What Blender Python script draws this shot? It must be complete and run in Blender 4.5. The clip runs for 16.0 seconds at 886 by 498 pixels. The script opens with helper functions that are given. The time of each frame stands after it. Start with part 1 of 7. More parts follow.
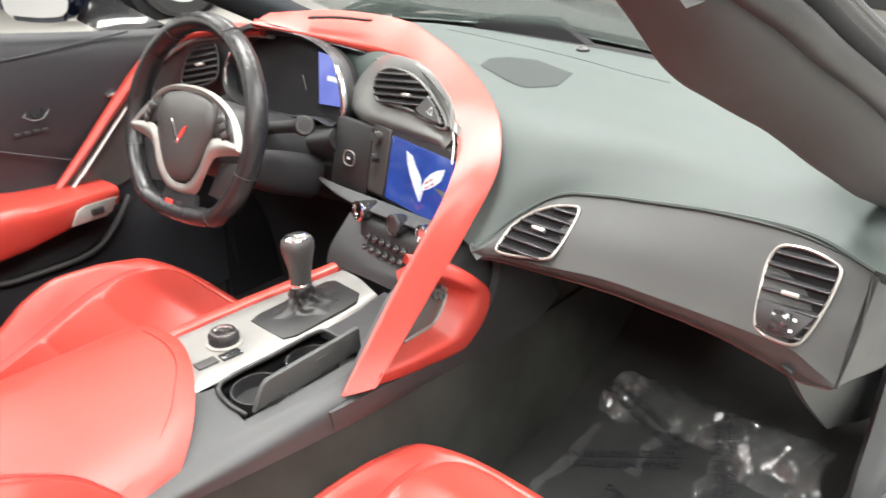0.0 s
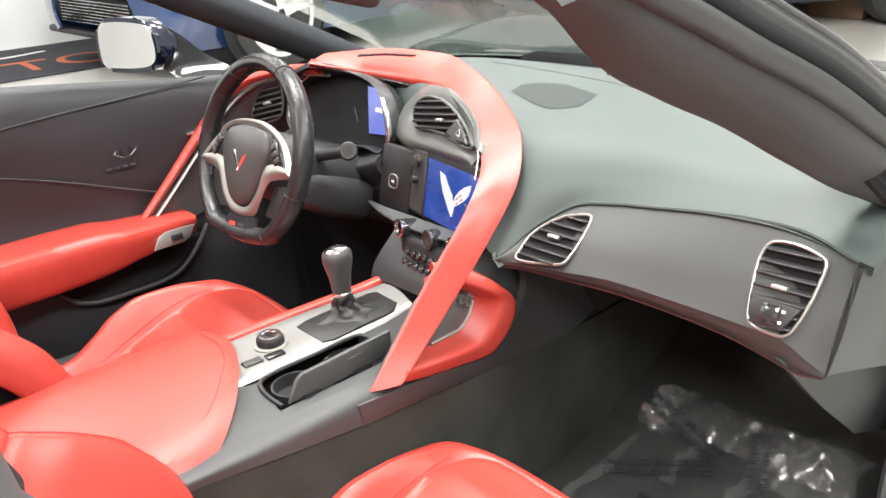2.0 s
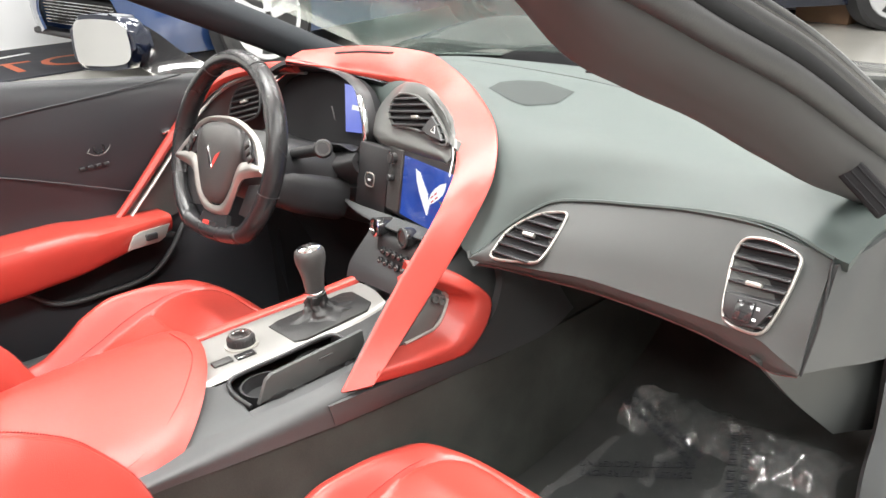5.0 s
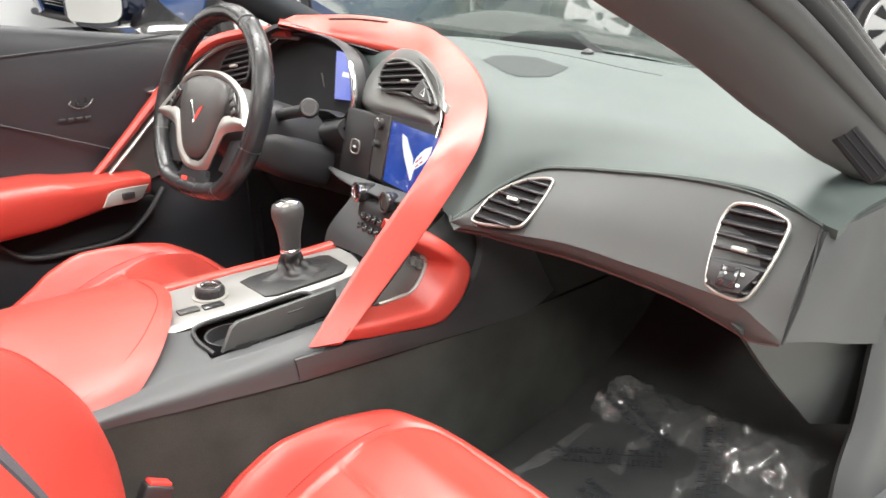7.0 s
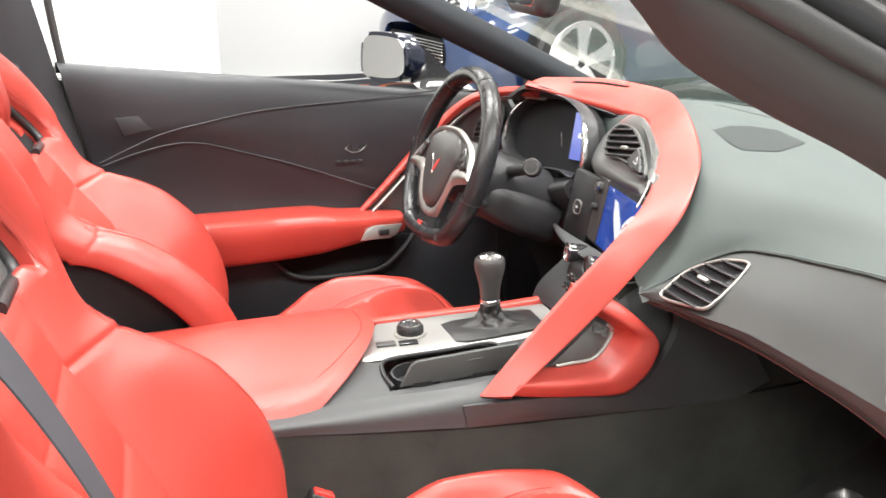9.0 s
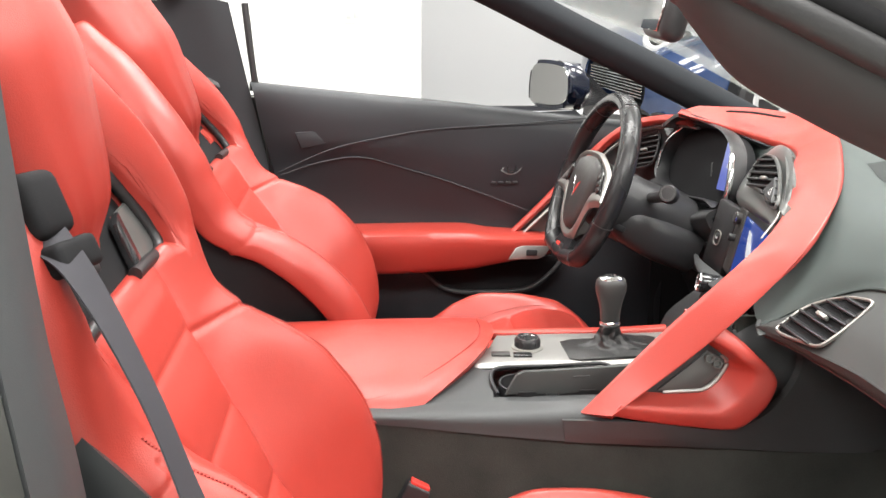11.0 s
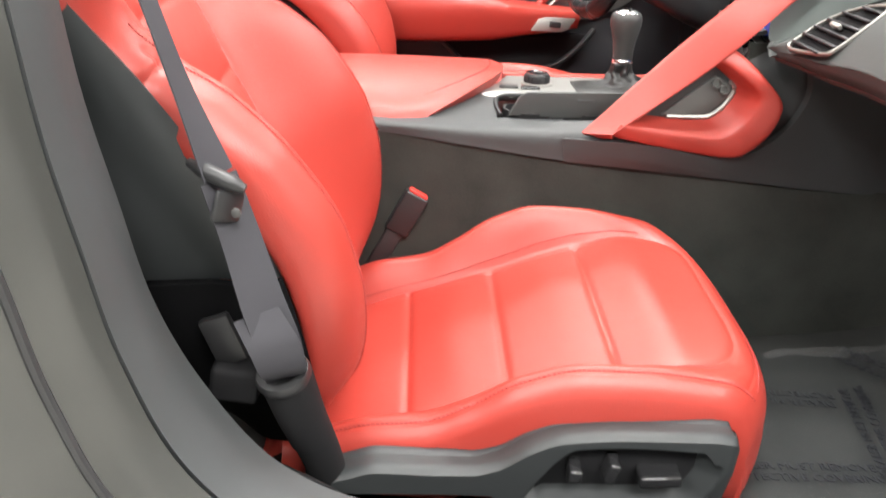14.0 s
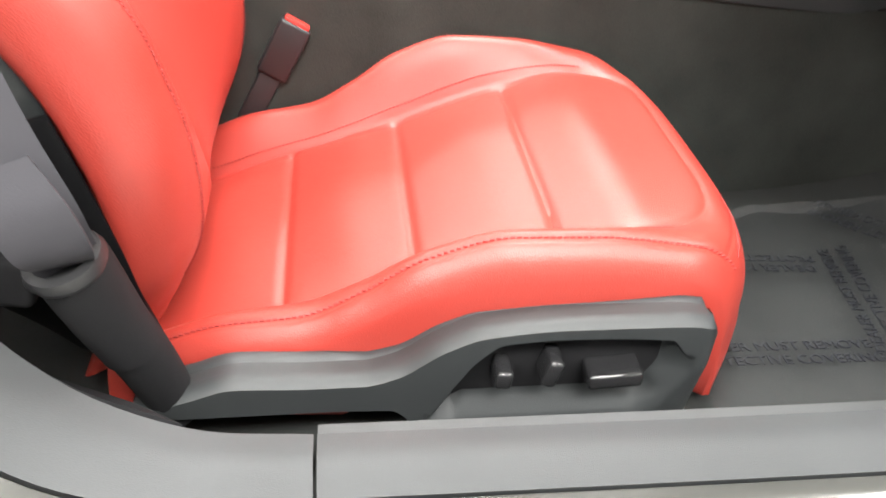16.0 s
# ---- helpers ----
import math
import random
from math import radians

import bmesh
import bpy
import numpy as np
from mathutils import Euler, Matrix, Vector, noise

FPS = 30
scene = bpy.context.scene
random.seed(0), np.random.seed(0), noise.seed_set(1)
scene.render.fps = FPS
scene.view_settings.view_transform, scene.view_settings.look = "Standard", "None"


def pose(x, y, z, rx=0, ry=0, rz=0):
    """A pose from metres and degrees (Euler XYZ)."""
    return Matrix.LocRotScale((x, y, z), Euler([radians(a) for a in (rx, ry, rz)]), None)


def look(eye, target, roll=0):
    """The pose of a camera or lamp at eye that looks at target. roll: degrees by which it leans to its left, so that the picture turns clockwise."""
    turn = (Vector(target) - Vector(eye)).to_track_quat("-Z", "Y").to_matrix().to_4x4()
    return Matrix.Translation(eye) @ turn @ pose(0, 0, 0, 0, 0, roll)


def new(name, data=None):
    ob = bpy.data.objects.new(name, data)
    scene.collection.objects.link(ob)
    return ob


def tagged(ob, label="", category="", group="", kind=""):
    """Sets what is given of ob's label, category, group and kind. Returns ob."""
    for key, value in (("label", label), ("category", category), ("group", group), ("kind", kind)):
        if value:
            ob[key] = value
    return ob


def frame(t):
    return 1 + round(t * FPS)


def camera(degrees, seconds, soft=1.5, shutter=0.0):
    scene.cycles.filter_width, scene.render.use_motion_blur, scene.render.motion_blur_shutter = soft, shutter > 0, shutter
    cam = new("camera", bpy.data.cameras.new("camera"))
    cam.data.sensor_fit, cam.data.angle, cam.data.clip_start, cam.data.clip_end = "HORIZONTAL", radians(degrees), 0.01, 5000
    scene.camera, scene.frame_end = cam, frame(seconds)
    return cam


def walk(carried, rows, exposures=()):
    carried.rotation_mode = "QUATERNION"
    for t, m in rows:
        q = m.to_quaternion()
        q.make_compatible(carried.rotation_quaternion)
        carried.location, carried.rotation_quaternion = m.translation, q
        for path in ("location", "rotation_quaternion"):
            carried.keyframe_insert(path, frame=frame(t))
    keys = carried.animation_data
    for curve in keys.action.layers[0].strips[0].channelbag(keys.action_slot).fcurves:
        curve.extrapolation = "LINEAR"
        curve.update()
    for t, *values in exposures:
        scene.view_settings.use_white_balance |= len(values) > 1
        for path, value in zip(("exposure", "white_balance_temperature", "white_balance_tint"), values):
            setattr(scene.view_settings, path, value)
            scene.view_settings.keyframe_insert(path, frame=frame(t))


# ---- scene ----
from mathutils.bvhtree import BVHTree

cam = camera(57.8, 16.0, shutter=0.5)
PATH = [
    (0, (-0.65, -0.839, 1.168), (0.717, 0.354, 0.328), -0.9),
    (0.5, (-0.652, -0.869, 1.175), (0.632, 0.444, 0.383), -3.4),
    (1, (-0.649, -0.924, 1.176), (0.595, 0.459, 0.443), -4.4),
    (1.5, (-0.64, -0.973, 1.166), (0.597, 0.418, 0.434), -4.5),
    (2, (-0.644, -0.992, 1.15), (0.578, 0.415, 0.425), -4.7),
    (2.5, (-0.645, -0.98, 1.149), (0.574, 0.428, 0.418), -4.7),
    (3, (-0.63, -0.973, 1.144), (0.593, 0.431, 0.415), -4.6),
    (3.5, (-0.62, -0.993, 1.139), (0.604, 0.411, 0.41), -4.6),
    (3.7, (-0.614, -1.002, 1.141), (0.607, 0.399, 0.401), -4.7),
    (6, (-0.624, -0.991, 1.086), (0.636, 0.398, 0.389), -4.1),
    (6.5, (-0.627, -0.989, 1.049), (0.641, 0.392, 0.352), -3.4),
    (7, (-0.615, -1.001, 1.041), (0.668, 0.38, 0.374), -0.2),
    (7.5, (-0.595, -1.048, 1.06), (0.541, 0.487, 0.465), 0.5),
    (8, (-0.556, -1.115, 1.078), (0.348, 0.578, 0.514), -0.1),
    (8.5, (-0.516, -1.132, 1.076), (0.242, 0.634, 0.52), -0.3),
    (9, (-0.48, -1.114, 1.073), (0.17, 0.693, 0.513), -0.5),
    (9.5, (-0.444, -1.107, 1.083), (0.061, 0.747, 0.528), -0.4),
    (9.7, (-0.433, -1.115, 1.079), (-0.005, 0.766, 0.551), -0.2),
    (11.8, (-0.351, -1.22, 1.027), (-0.207, 0.716, 0.549), -0.0),
    (12, (-0.347, -1.22, 1.012), (-0.208, 0.711, 0.508), 0.1),
    (12.5, (-0.331, -1.231, 0.959), (-0.241, 0.683, 0.386), 0.3),
    (13, (-0.331, -1.244, 0.926), (-0.257, 0.652, 0.294), 0.8),
    (13.5, (-0.333, -1.262, 0.899), (-0.272, 0.603, 0.18), 1.3),
    (14, (-0.328, -1.273, 0.864), (-0.244, 0.553, 0.053), 2.4),
    (14.5, (-0.316, -1.262, 0.835), (-0.187, 0.53, -0.043), 3.5),
    (15, (-0.302, -1.217, 0.808), (-0.125, 0.544, -0.123), 3.9),
    (15.5, (-0.284, -1.14, 0.779), (-0.061, 0.577, -0.221), 3.9),
    (16, (-0.271, -1.08, 0.733), (-0.029, 0.598, -0.329), 2.8),
]
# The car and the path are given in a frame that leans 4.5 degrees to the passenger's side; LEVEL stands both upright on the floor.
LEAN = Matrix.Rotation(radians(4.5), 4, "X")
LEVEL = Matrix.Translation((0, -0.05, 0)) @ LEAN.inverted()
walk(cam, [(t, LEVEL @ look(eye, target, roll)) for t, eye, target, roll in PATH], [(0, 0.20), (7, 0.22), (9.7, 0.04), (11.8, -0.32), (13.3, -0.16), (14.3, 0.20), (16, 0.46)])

# ---- light and exposure ----
world = bpy.data.worlds.new("showroom_air")
scene.world = world
world.use_nodes = True
world.node_tree.nodes["Background"].inputs[0].default_value = (0.9, 0.95, 1.0, 1)
world.node_tree.nodes["Background"].inputs[1].default_value = 0.3


def ceiling_lamp(x, y, sx, sy, watts):
    d = bpy.data.lights.new("ceiling_lamp", "AREA")
    d.shape, d.size, d.size_y, d.energy, d.color = "RECTANGLE", sx, sy, watts, (1.0, 0.985, 0.955)
    ob = new("ceiling_lamp", d)
    ob.matrix_world = pose(x, y, 3.55)
    return ob


for lx in (-2.6, 0.2, 3.0):
    for ly in (-2.6, 0.3, 3.2):
        ceiling_lamp(lx, ly, 1.7, 0.9, 215 if (lx, ly) == (0.2, 0.3) else {-2.6: 200, 0.3: 150, 3.2: 125}[ly])


# ---- mesh helpers ----
DOORWAY = Vector((-0.4, -1.1, 1.1))  # skins grow thick away from the open doorway


def V(*c):
    return Vector(c)


def curve(points, n, closed=False):
    """n points on a smooth line through the given ones, by chord length."""
    p = [Vector(q) for q in points]
    if closed:
        p = p + [p[0]]
    acc = [0.0]
    for a, b in zip(p, p[1:]):
        acc.append(acc[-1] + max((b - a).length, 1e-6))
    m = len(p)
    tang = []
    for i in range(m):
        if closed:
            a, b = (p[i - 1] if i else p[-2]), (p[i + 1] if i < m - 1 else p[1])
            da = acc[i] - acc[i - 1] if i else acc[-1] - acc[-2]
            db = acc[i + 1] - acc[i] if i < m - 1 else acc[1] - acc[0]
        else:
            a, b = p[max(i - 1, 0)], p[min(i + 1, m - 1)]
            da, db = acc[i] - acc[max(i - 1, 0)], acc[min(i + 1, m - 1)] - acc[i]
        tang.append((b - a) / max(da + db, 1e-6))
    out = []
    for k in range(n):
        s = acc[-1] * k / (n if closed else n - 1)
        i = 0
        while i < m - 2 and s > acc[i + 1]:
            i += 1
        h = acc[i + 1] - acc[i]
        t = (s - acc[i]) / h
        t2, t3 = t * t, t * t * t
        out.append(p[i] * (2 * t3 - 3 * t2 + 1) + tang[i] * h * (t3 - 2 * t2 + t) + p[i + 1] * (3 * t2 - 2 * t3) + tang[i + 1] * h * (t3 - t2))
    return out


def lerp_table(table, x):
    """Smooth value between rows of (x, value), without overshoot."""
    if x <= table[0][0]:
        return table[0][1]
    if x >= table[-1][0]:
        return table[-1][1]
    k = 0
    while x > table[k + 1][0]:
        k += 1
    def slope(i):
        if i <= 0 or i >= len(table) - 1:
            return 0.0 if len(table) > 2 else (table[1][1] - table[0][1]) / (table[1][0] - table[0][0])
        a = (table[i][1] - table[i - 1][1]) / (table[i][0] - table[i - 1][0])
        b = (table[i + 1][1] - table[i][1]) / (table[i + 1][0] - table[i][0])
        return 0.0 if a * b <= 0 else 2 * a * b / (a + b)
    (xa, va), (xb, vb) = table[k], table[k + 1]
    h = xb - xa
    t = (x - xa) / h
    t2, t3 = t * t, t * t * t
    return va * (2 * t3 - 3 * t2 + 1) + slope(k) * h * (t3 - 2 * t2 + t) + vb * (3 * t2 - 2 * t3) + slope(k + 1) * h * (t3 - t2)


def grid_faces(bm, vs, closed_u=False, closed_v=False):
    nu, nv = len(vs), len(vs[0])
    for i in range(nu if closed_u else nu - 1):
        for j in range(nv if closed_v else nv - 1):
            q = [vs[i][j], vs[(i + 1) % nu][j], vs[(i + 1) % nu][(j + 1) % nv], vs[i][(j + 1) % nv]]
            if len(set(q)) == 4:
                bm.faces.new(q)
    return vs


def sheet(bm, rows, nu, nv, thick=0.0, back=None, soft=0.0):
    """A smooth skin through rows of points, made solid: thick metres behind its normals, or pushed by the vector back."""
    across = [curve(r, nv) for r in rows]
    cols = [curve([r[j] for r in across], nu) for j in range(nv)]
    pts = [[cols[j][i] for j in range(nv)] for i in range(nu)]
    return solid_grid(bm, pts, thick, back, soft)


def solid_grid(bm, pts, thick=0.0, back=None, soft=0.0):
    nu, nv = len(pts), len(pts[0])
    nrm = []
    for i in range(nu):
        row = []
        for j in range(nv):
            du = pts[min(i + 1, nu - 1)][j] - pts[max(i - 1, 0)][j]
            dv = pts[i][min(j + 1, nv - 1)] - pts[i][max(j - 1, 0)]
            row.append(du.cross(dv).normalized())
        nrm.append(row)
    away = sum((nrm[i][j].dot(DOORWAY - pts[i][j]) for i in range(nu) for j in range(nv)))
    push = -thick if away > 0 else thick
    def off(i, j):
        return Vector(back) if back is not None else nrm[i][j] * push
    top = [[bm.verts.new(pts[i][j]) for j in range(nv)] for i in range(nu)]
    grid_faces(bm, top)
    if thick or back is not None:
        low = [[bm.verts.new(pts[i][j] + off(i, j)) for j in range(nv)] for i in range(nu)]
        grid_faces(bm, low)
        rim = [(0, j) for j in range(nv)] + [(i, nv - 1) for i in range(1, nu)]
        rim += [(nu - 1, j) for j in range(nv - 2, -1, -1)] + [(i, 0) for i in range(nu - 2, 0, -1)]
        for (a, b), (c, d) in zip(rim, rim[1:] + rim[:1]):
            bm.faces.new((top[a][b], top[c][d], low[c][d], low[a][b]))
        if soft:
            edges = [e for e in bm.edges if e.is_manifold and e.calc_face_angle(0) > 0.9]
            bmesh.ops.bevel(bm, geom=edges, offset=soft, segments=3, affect="EDGES", profile=0.5)
    return bm


def tube(bm, path, r, n=12, seg=40, closed=False, up=(0, 0, 1), flat=1.0, power=2.0, cap=True):
    """A swept round or flattened bar. r: radius or rows of (share of the length, radius). flat: radius along up / across."""
    pts = curve(path, seg, closed)
    rings = []
    prev = None
    for i, p in enumerate(pts):
        if closed:
            t = pts[(i + 1) % seg] - pts[i - 1]
        else:
            t = pts[min(i + 1, seg - 1)] - pts[max(i - 1, 0)]
        t.normalize()
        side = t.cross(Vector(up))
        if side.length < 0.05 and prev is not None:
            side = prev
        side.normalize()
        prev = side
        upv = side.cross(t)
        rad = r if isinstance(r, (int, float)) else lerp_table(r, i / (seg - 1))
        ring = []
        for k in range(n):
            a = 2 * math.pi * k / n
            c, s = math.cos(a), math.sin(a)
            c = math.copysign(abs(c) ** (2 / power), c)
            s = math.copysign(abs(s) ** (2 / power), s)
            ring.append(bm.verts.new(p + side * c * rad + upv * s * rad * flat))
        rings.append(ring)
    grid_faces(bm, rings, closed_u=closed, closed_v=True)
    if not closed and cap:
        bm.faces.new(rings[0])
        bm.faces.new(list(reversed(rings[-1])))
    return bm


def rbox(bm, size, m, bevel=0.004, segs=2):
    """A box with rounded edges, of that size, about the pose m."""
    r = bmesh.ops.create_cube(bm, size=1.0, matrix=m @ Matrix.Diagonal((*size, 1)))
    edges = list({e for v in r["verts"] for e in v.link_edges})
    if bevel:
        bmesh.ops.bevel(bm, geom=edges, offset=bevel, segments=segs, affect="EDGES", profile=0.5)
    return bm


def lathe(bm, profile, m, n=28):
    """A turned form: rows of (radius, height) about the z axis of m."""
    rings = [[bm.verts.new(m @ Vector((r * math.cos(2 * math.pi * k / n), r * math.sin(2 * math.pi * k / n), z))) for k in range(n)] for r, z in profile]
    grid_faces(bm, rings, closed_v=True)
    bm.faces.new(list(reversed(rings[0])))
    bm.faces.new(rings[-1])
    return bm


def prism(bm, outline, depth, m, bevel=0.0, segs=2):
    """A flat outline (x, y), pushed depth along the z axis of m."""
    a = [bm.verts.new(m @ Vector((x, y, 0))) for x, y in outline]
    b = [bm.verts.new(m @ Vector((x, y, depth))) for x, y in outline]
    n = len(a)
    fs = [bm.faces.new(list(reversed(a))), bm.faces.new(b)]
    fs += [bm.faces.new((a[i], a[(i + 1) % n], b[(i + 1) % n], b[i])) for i in range(n)]
    if bevel:
        edges = list({e for e in fs[1].edges} | {e for e in fs[0].edges})
        bmesh.ops.bevel(bm, geom=edges, offset=bevel, segments=segs, affect="EDGES", profile=0.5)
    return bm


def ringed(bm, outline, width, depth, m, n=64, smooth=True):
    """A raised trim ring that follows a closed outline (x, y) in the plane of m."""
    pts = curve([(x, y, 0) for x, y in outline], n, True) if smooth else [Vector((x, y, 0)) for x, y in outline]
    n = len(pts)
    cen = sum(pts, Vector()) / n
    rows = []
    for i, p in enumerate(pts):
        t = (pts[(i + 1) % n] - pts[i - 1]).normalized()
        o = Vector((t.y, -t.x, 0))
        if o.dot(p - cen) < 0:
            o = -o
        rows.append([m @ (p - o * width / 2), m @ (p - o * width / 2 + V(0, 0, depth)), m @ (p + V(0, 0, depth * 1.25)), m @ (p + o * width / 2 + V(0, 0, depth)), m @ (p + o * width / 2)])
    vs = [[bm.verts.new(q) for q in r] for r in rows]
    grid_faces(bm, vs, closed_u=True, closed_v=True)
    return bm


ORIGIN = {}


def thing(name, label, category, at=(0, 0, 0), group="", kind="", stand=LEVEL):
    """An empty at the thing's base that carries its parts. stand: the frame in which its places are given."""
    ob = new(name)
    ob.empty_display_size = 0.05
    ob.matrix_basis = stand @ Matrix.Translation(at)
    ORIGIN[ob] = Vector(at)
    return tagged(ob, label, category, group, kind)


def part(name, bm, material, parent=None, label="", sharp=40, category="", kind="", group=""):
    """Links a bmesh as one mesh object, under a thing or part when one is given."""
    bmesh.ops.recalc_face_normals(bm, faces=bm.faces)
    base = ORIGIN.get(parent, Vector()) if parent else Vector()
    bmesh.ops.translate(bm, verts=bm.verts, vec=-base)
    me = bpy.data.meshes.new(name)
    bm.to_mesh(me)
    bm.free()
    for p in me.polygons:
        p.use_smooth = True
    me.set_sharp_from_angle(angle=radians(sharp))
    me.materials.append(material)
    ob = new(name, me)
    if parent:
        ob.parent = parent
    ORIGIN[ob] = base
    return tagged(ob, label, category, group, kind)


def frame_of(origin, z_axis, x_hint):
    """A pose whose z looks along z_axis and whose x lies near x_hint."""
    z = Vector(z_axis).normalized()
    x = Vector(x_hint)
    x = (x - z * x.dot(z)).normalized()
    y = z.cross(x)
    m = Matrix((x, y, z)).transposed().to_4x4()
    m.translation = Vector(origin)
    return m


def lettering(bm, words, size, m):
    """Flat letters of Blender's own font, laid into the bmesh at the pose m."""
    cu = bpy.data.curves.new("letters", "FONT")
    cu.body, cu.size, cu.align_x, cu.align_y, cu.extrude = words, size, "CENTER", "CENTER", 0.0004
    ob = bpy.data.objects.new("letters", cu)
    scene.collection.objects.link(ob)
    me = bpy.data.meshes.new_from_object(ob.evaluated_get(bpy.context.evaluated_depsgraph_get()))
    me.transform(m)
    bm.from_mesh(me)
    bpy.data.objects.remove(ob)
    bpy.data.meshes.remove(me)
    return bm


# ---- materials ----
def surface(name, colour, rough, metal=0.0, bump=0.0, grain=700.0, var=0.08, coat=0.0, blotch=9.0, weave=False, spec=0.5, dents=0.0):
    """A principled surface with colour and gloss that vary at two scales, and a fine relief."""
    m = bpy.data.materials.new(name)
    m.use_nodes = True
    nt = m.node_tree
    b = nt.nodes["Principled BSDF"]
    co = nt.nodes.new("ShaderNodeTexCoord")
    big = nt.nodes.new("ShaderNodeTexNoise")
    big.inputs["Scale"].default_value, big.inputs["Detail"].default_value = blotch, 5
    fine = nt.nodes.new("ShaderNodeTexVoronoi" if not weave else "ShaderNodeTexNoise")
    fine.inputs["Scale"].default_value = grain
    nt.links.new(co.outputs["Object"], big.inputs["Vector"])
    nt.links.new(co.outputs["Object"], fine.inputs["Vector"])
    fine_out = fine.outputs["Distance"] if not weave else fine.outputs[0]
    mix = nt.nodes.new("ShaderNodeMix")
    mix.data_type = "RGBA"
    mix.inputs["A"].default_value = (*[c * (1 - var) for c in colour], 1)
    mix.inputs["B"].default_value = (*[min(c * (1 + var), 1) for c in colour], 1)
    add = nt.nodes.new("ShaderNodeMath")
    add.operation = "MULTIPLY_ADD"
    nt.links.new(fine_out, add.inputs[0])
    add.inputs[1].default_value = 0.45
    nt.links.new(big.outputs[0], add.inputs[2])
    nt.links.new(add.outputs[0], mix.inputs["Factor"])
    nt.links.new(mix.outputs["Result"], b.inputs["Base Color"])
    ro = nt.nodes.new("ShaderNodeMapRange")
    ro.inputs["To Min"].default_value, ro.inputs["To Max"].default_value = max(rough - 0.07, 0.02), min(rough + 0.07, 1)
    nt.links.new(big.outputs[0], ro.inputs["Value"])
    nt.links.new(ro.outputs["Result"], b.inputs["Roughness"])
    b.inputs["Metallic"].default_value = metal
    b.inputs["Coat Weight"].default_value = coat
    b.inputs["Coat Roughness"].default_value = 0.06
    b.inputs["Specular IOR Level"].default_value = spec
    if bump:
        bp = nt.nodes.new("ShaderNodeBump")
        bp.inputs["Strength"].default_value, bp.inputs["Distance"].default_value = bump, 0.0006
        nt.links.new(fine_out, bp.inputs["Height"])
        nt.links.new(bp.outputs["Normal"], b.inputs["Normal"])
        if dents:
            soft = nt.nodes.new("ShaderNodeTexNoise")
            soft.inputs["Scale"].default_value, soft.inputs["Detail"].default_value = 30, 3
            soft.inputs["Distortion"].default_value = 0.8
            nt.links.new(co.outputs["Object"], soft.inputs["Vector"])
            under = nt.nodes.new("ShaderNodeBump")
            under.inputs["Strength"].default_value, under.inputs["Distance"].default_value = dents, 0.006
            nt.links.new(soft.outputs[0], under.inputs["Height"])
            nt.links.new(under.outputs["Normal"], bp.inputs["Normal"])
    return m


RED = surface("red_leather", (0.362, 0.040, 0.029), 0.37, bump=0.26, grain=800, var=0.10, spec=0.55, dents=0.06)
RED_STITCH = surface("red_thread", (0.26, 0.022, 0.018), 0.7, bump=0.3, grain=2500)
WELT_THREAD = surface("dark_red_thread", (0.09, 0.018, 0.018), 0.7, bump=0.3, grain=2500)
GRILLE = surface("dark_grille_cloth", (0.032, 0.037, 0.036), 0.8, var=0.15, bump=0.3, grain=1500, spec=0.2)
PAD = surface("black_dash_leather", (0.038, 0.050, 0.047), 0.58, bump=0.25, grain=1100, var=0.12)
FACE = surface("charcoal_dash_panel", (0.045, 0.048, 0.047), 0.46, bump=0.25, grain=1000, var=0.12, spec=0.42)
TRIM = surface("dark_grey_plastic", (0.038, 0.040, 0.041), 0.5, bump=0.2, grain=1300, var=0.12)
DOORSKIN = surface("charcoal_door_leather", (0.018, 0.0195, 0.023), 0.55, bump=0.25, grain=1000, var=0.14)
SILLGREY = surface("grey_sill_plastic", (0.053, 0.056, 0.058), 0.46, bump=0.2, grain=1200, var=0.08, spec=0.38)
BLACK = surface("black_plastic", (0.019, 0.019, 0.020), 0.42, bump=0.15, grain=900, var=0.2)
# Near-black for dark parts; also puts shade into gaps and the driver's footwell.
PIT = surface("black_and_shade", (0.011, 0.011, 0.012), 0.8, var=0.3, spec=0.2)
# Shade behind the seat backs, put into a colour blacker than any plastic.
SHADE_BLACK = surface("shade_black", (0.004, 0.004, 0.0045), 0.85, var=0.3, spec=0.1)
GLOSS = surface("gloss_black", (0.018, 0.018, 0.019), 0.12, var=0.2, coat=0.5)
RIMLEATHER = surface("black_wheel_leather", (0.014, 0.014, 0.015), 0.27, bump=0.2, grain=900, var=0.2)
SATIN = surface("satin_grey_plastic", (0.105, 0.108, 0.104), 0.30, metal=0.25, var=0.10)
SILVER = surface("satin_silver", (0.40, 0.39, 0.365), 0.42, metal=0.8, var=0.05)
PLATE = surface("satin_plate", (0.33, 0.325, 0.31), 0.42, metal=0.8, var=0.06)
SPOKE = surface("spoke_silver", (0.34, 0.33, 0.31), 0.40, metal=0.8, var=0.05)
CHROME = surface("chrome", (0.82, 0.82, 0.83), 0.12, metal=1.0, var=0.03)
KNOBGREY = surface("shifter_leather", (0.040, 0.039, 0.038), 0.38, bump=0.2, grain=1000, var=0.15)
BOOT = surface("boot_leather", (0.014, 0.014, 0.014), 0.4, bump=0.3, grain=800, var=0.25)
CARPET = surface("grey_carpet", (0.031, 0.033, 0.030), 0.95, bump=1.0, grain=650, var=0.6, weave=True, blotch=14, spec=0.1)
VALANCE = surface("dark_valance_plastic", (0.029, 0.032, 0.033), 0.48, bump=0.2, grain=1300, var=0.12)
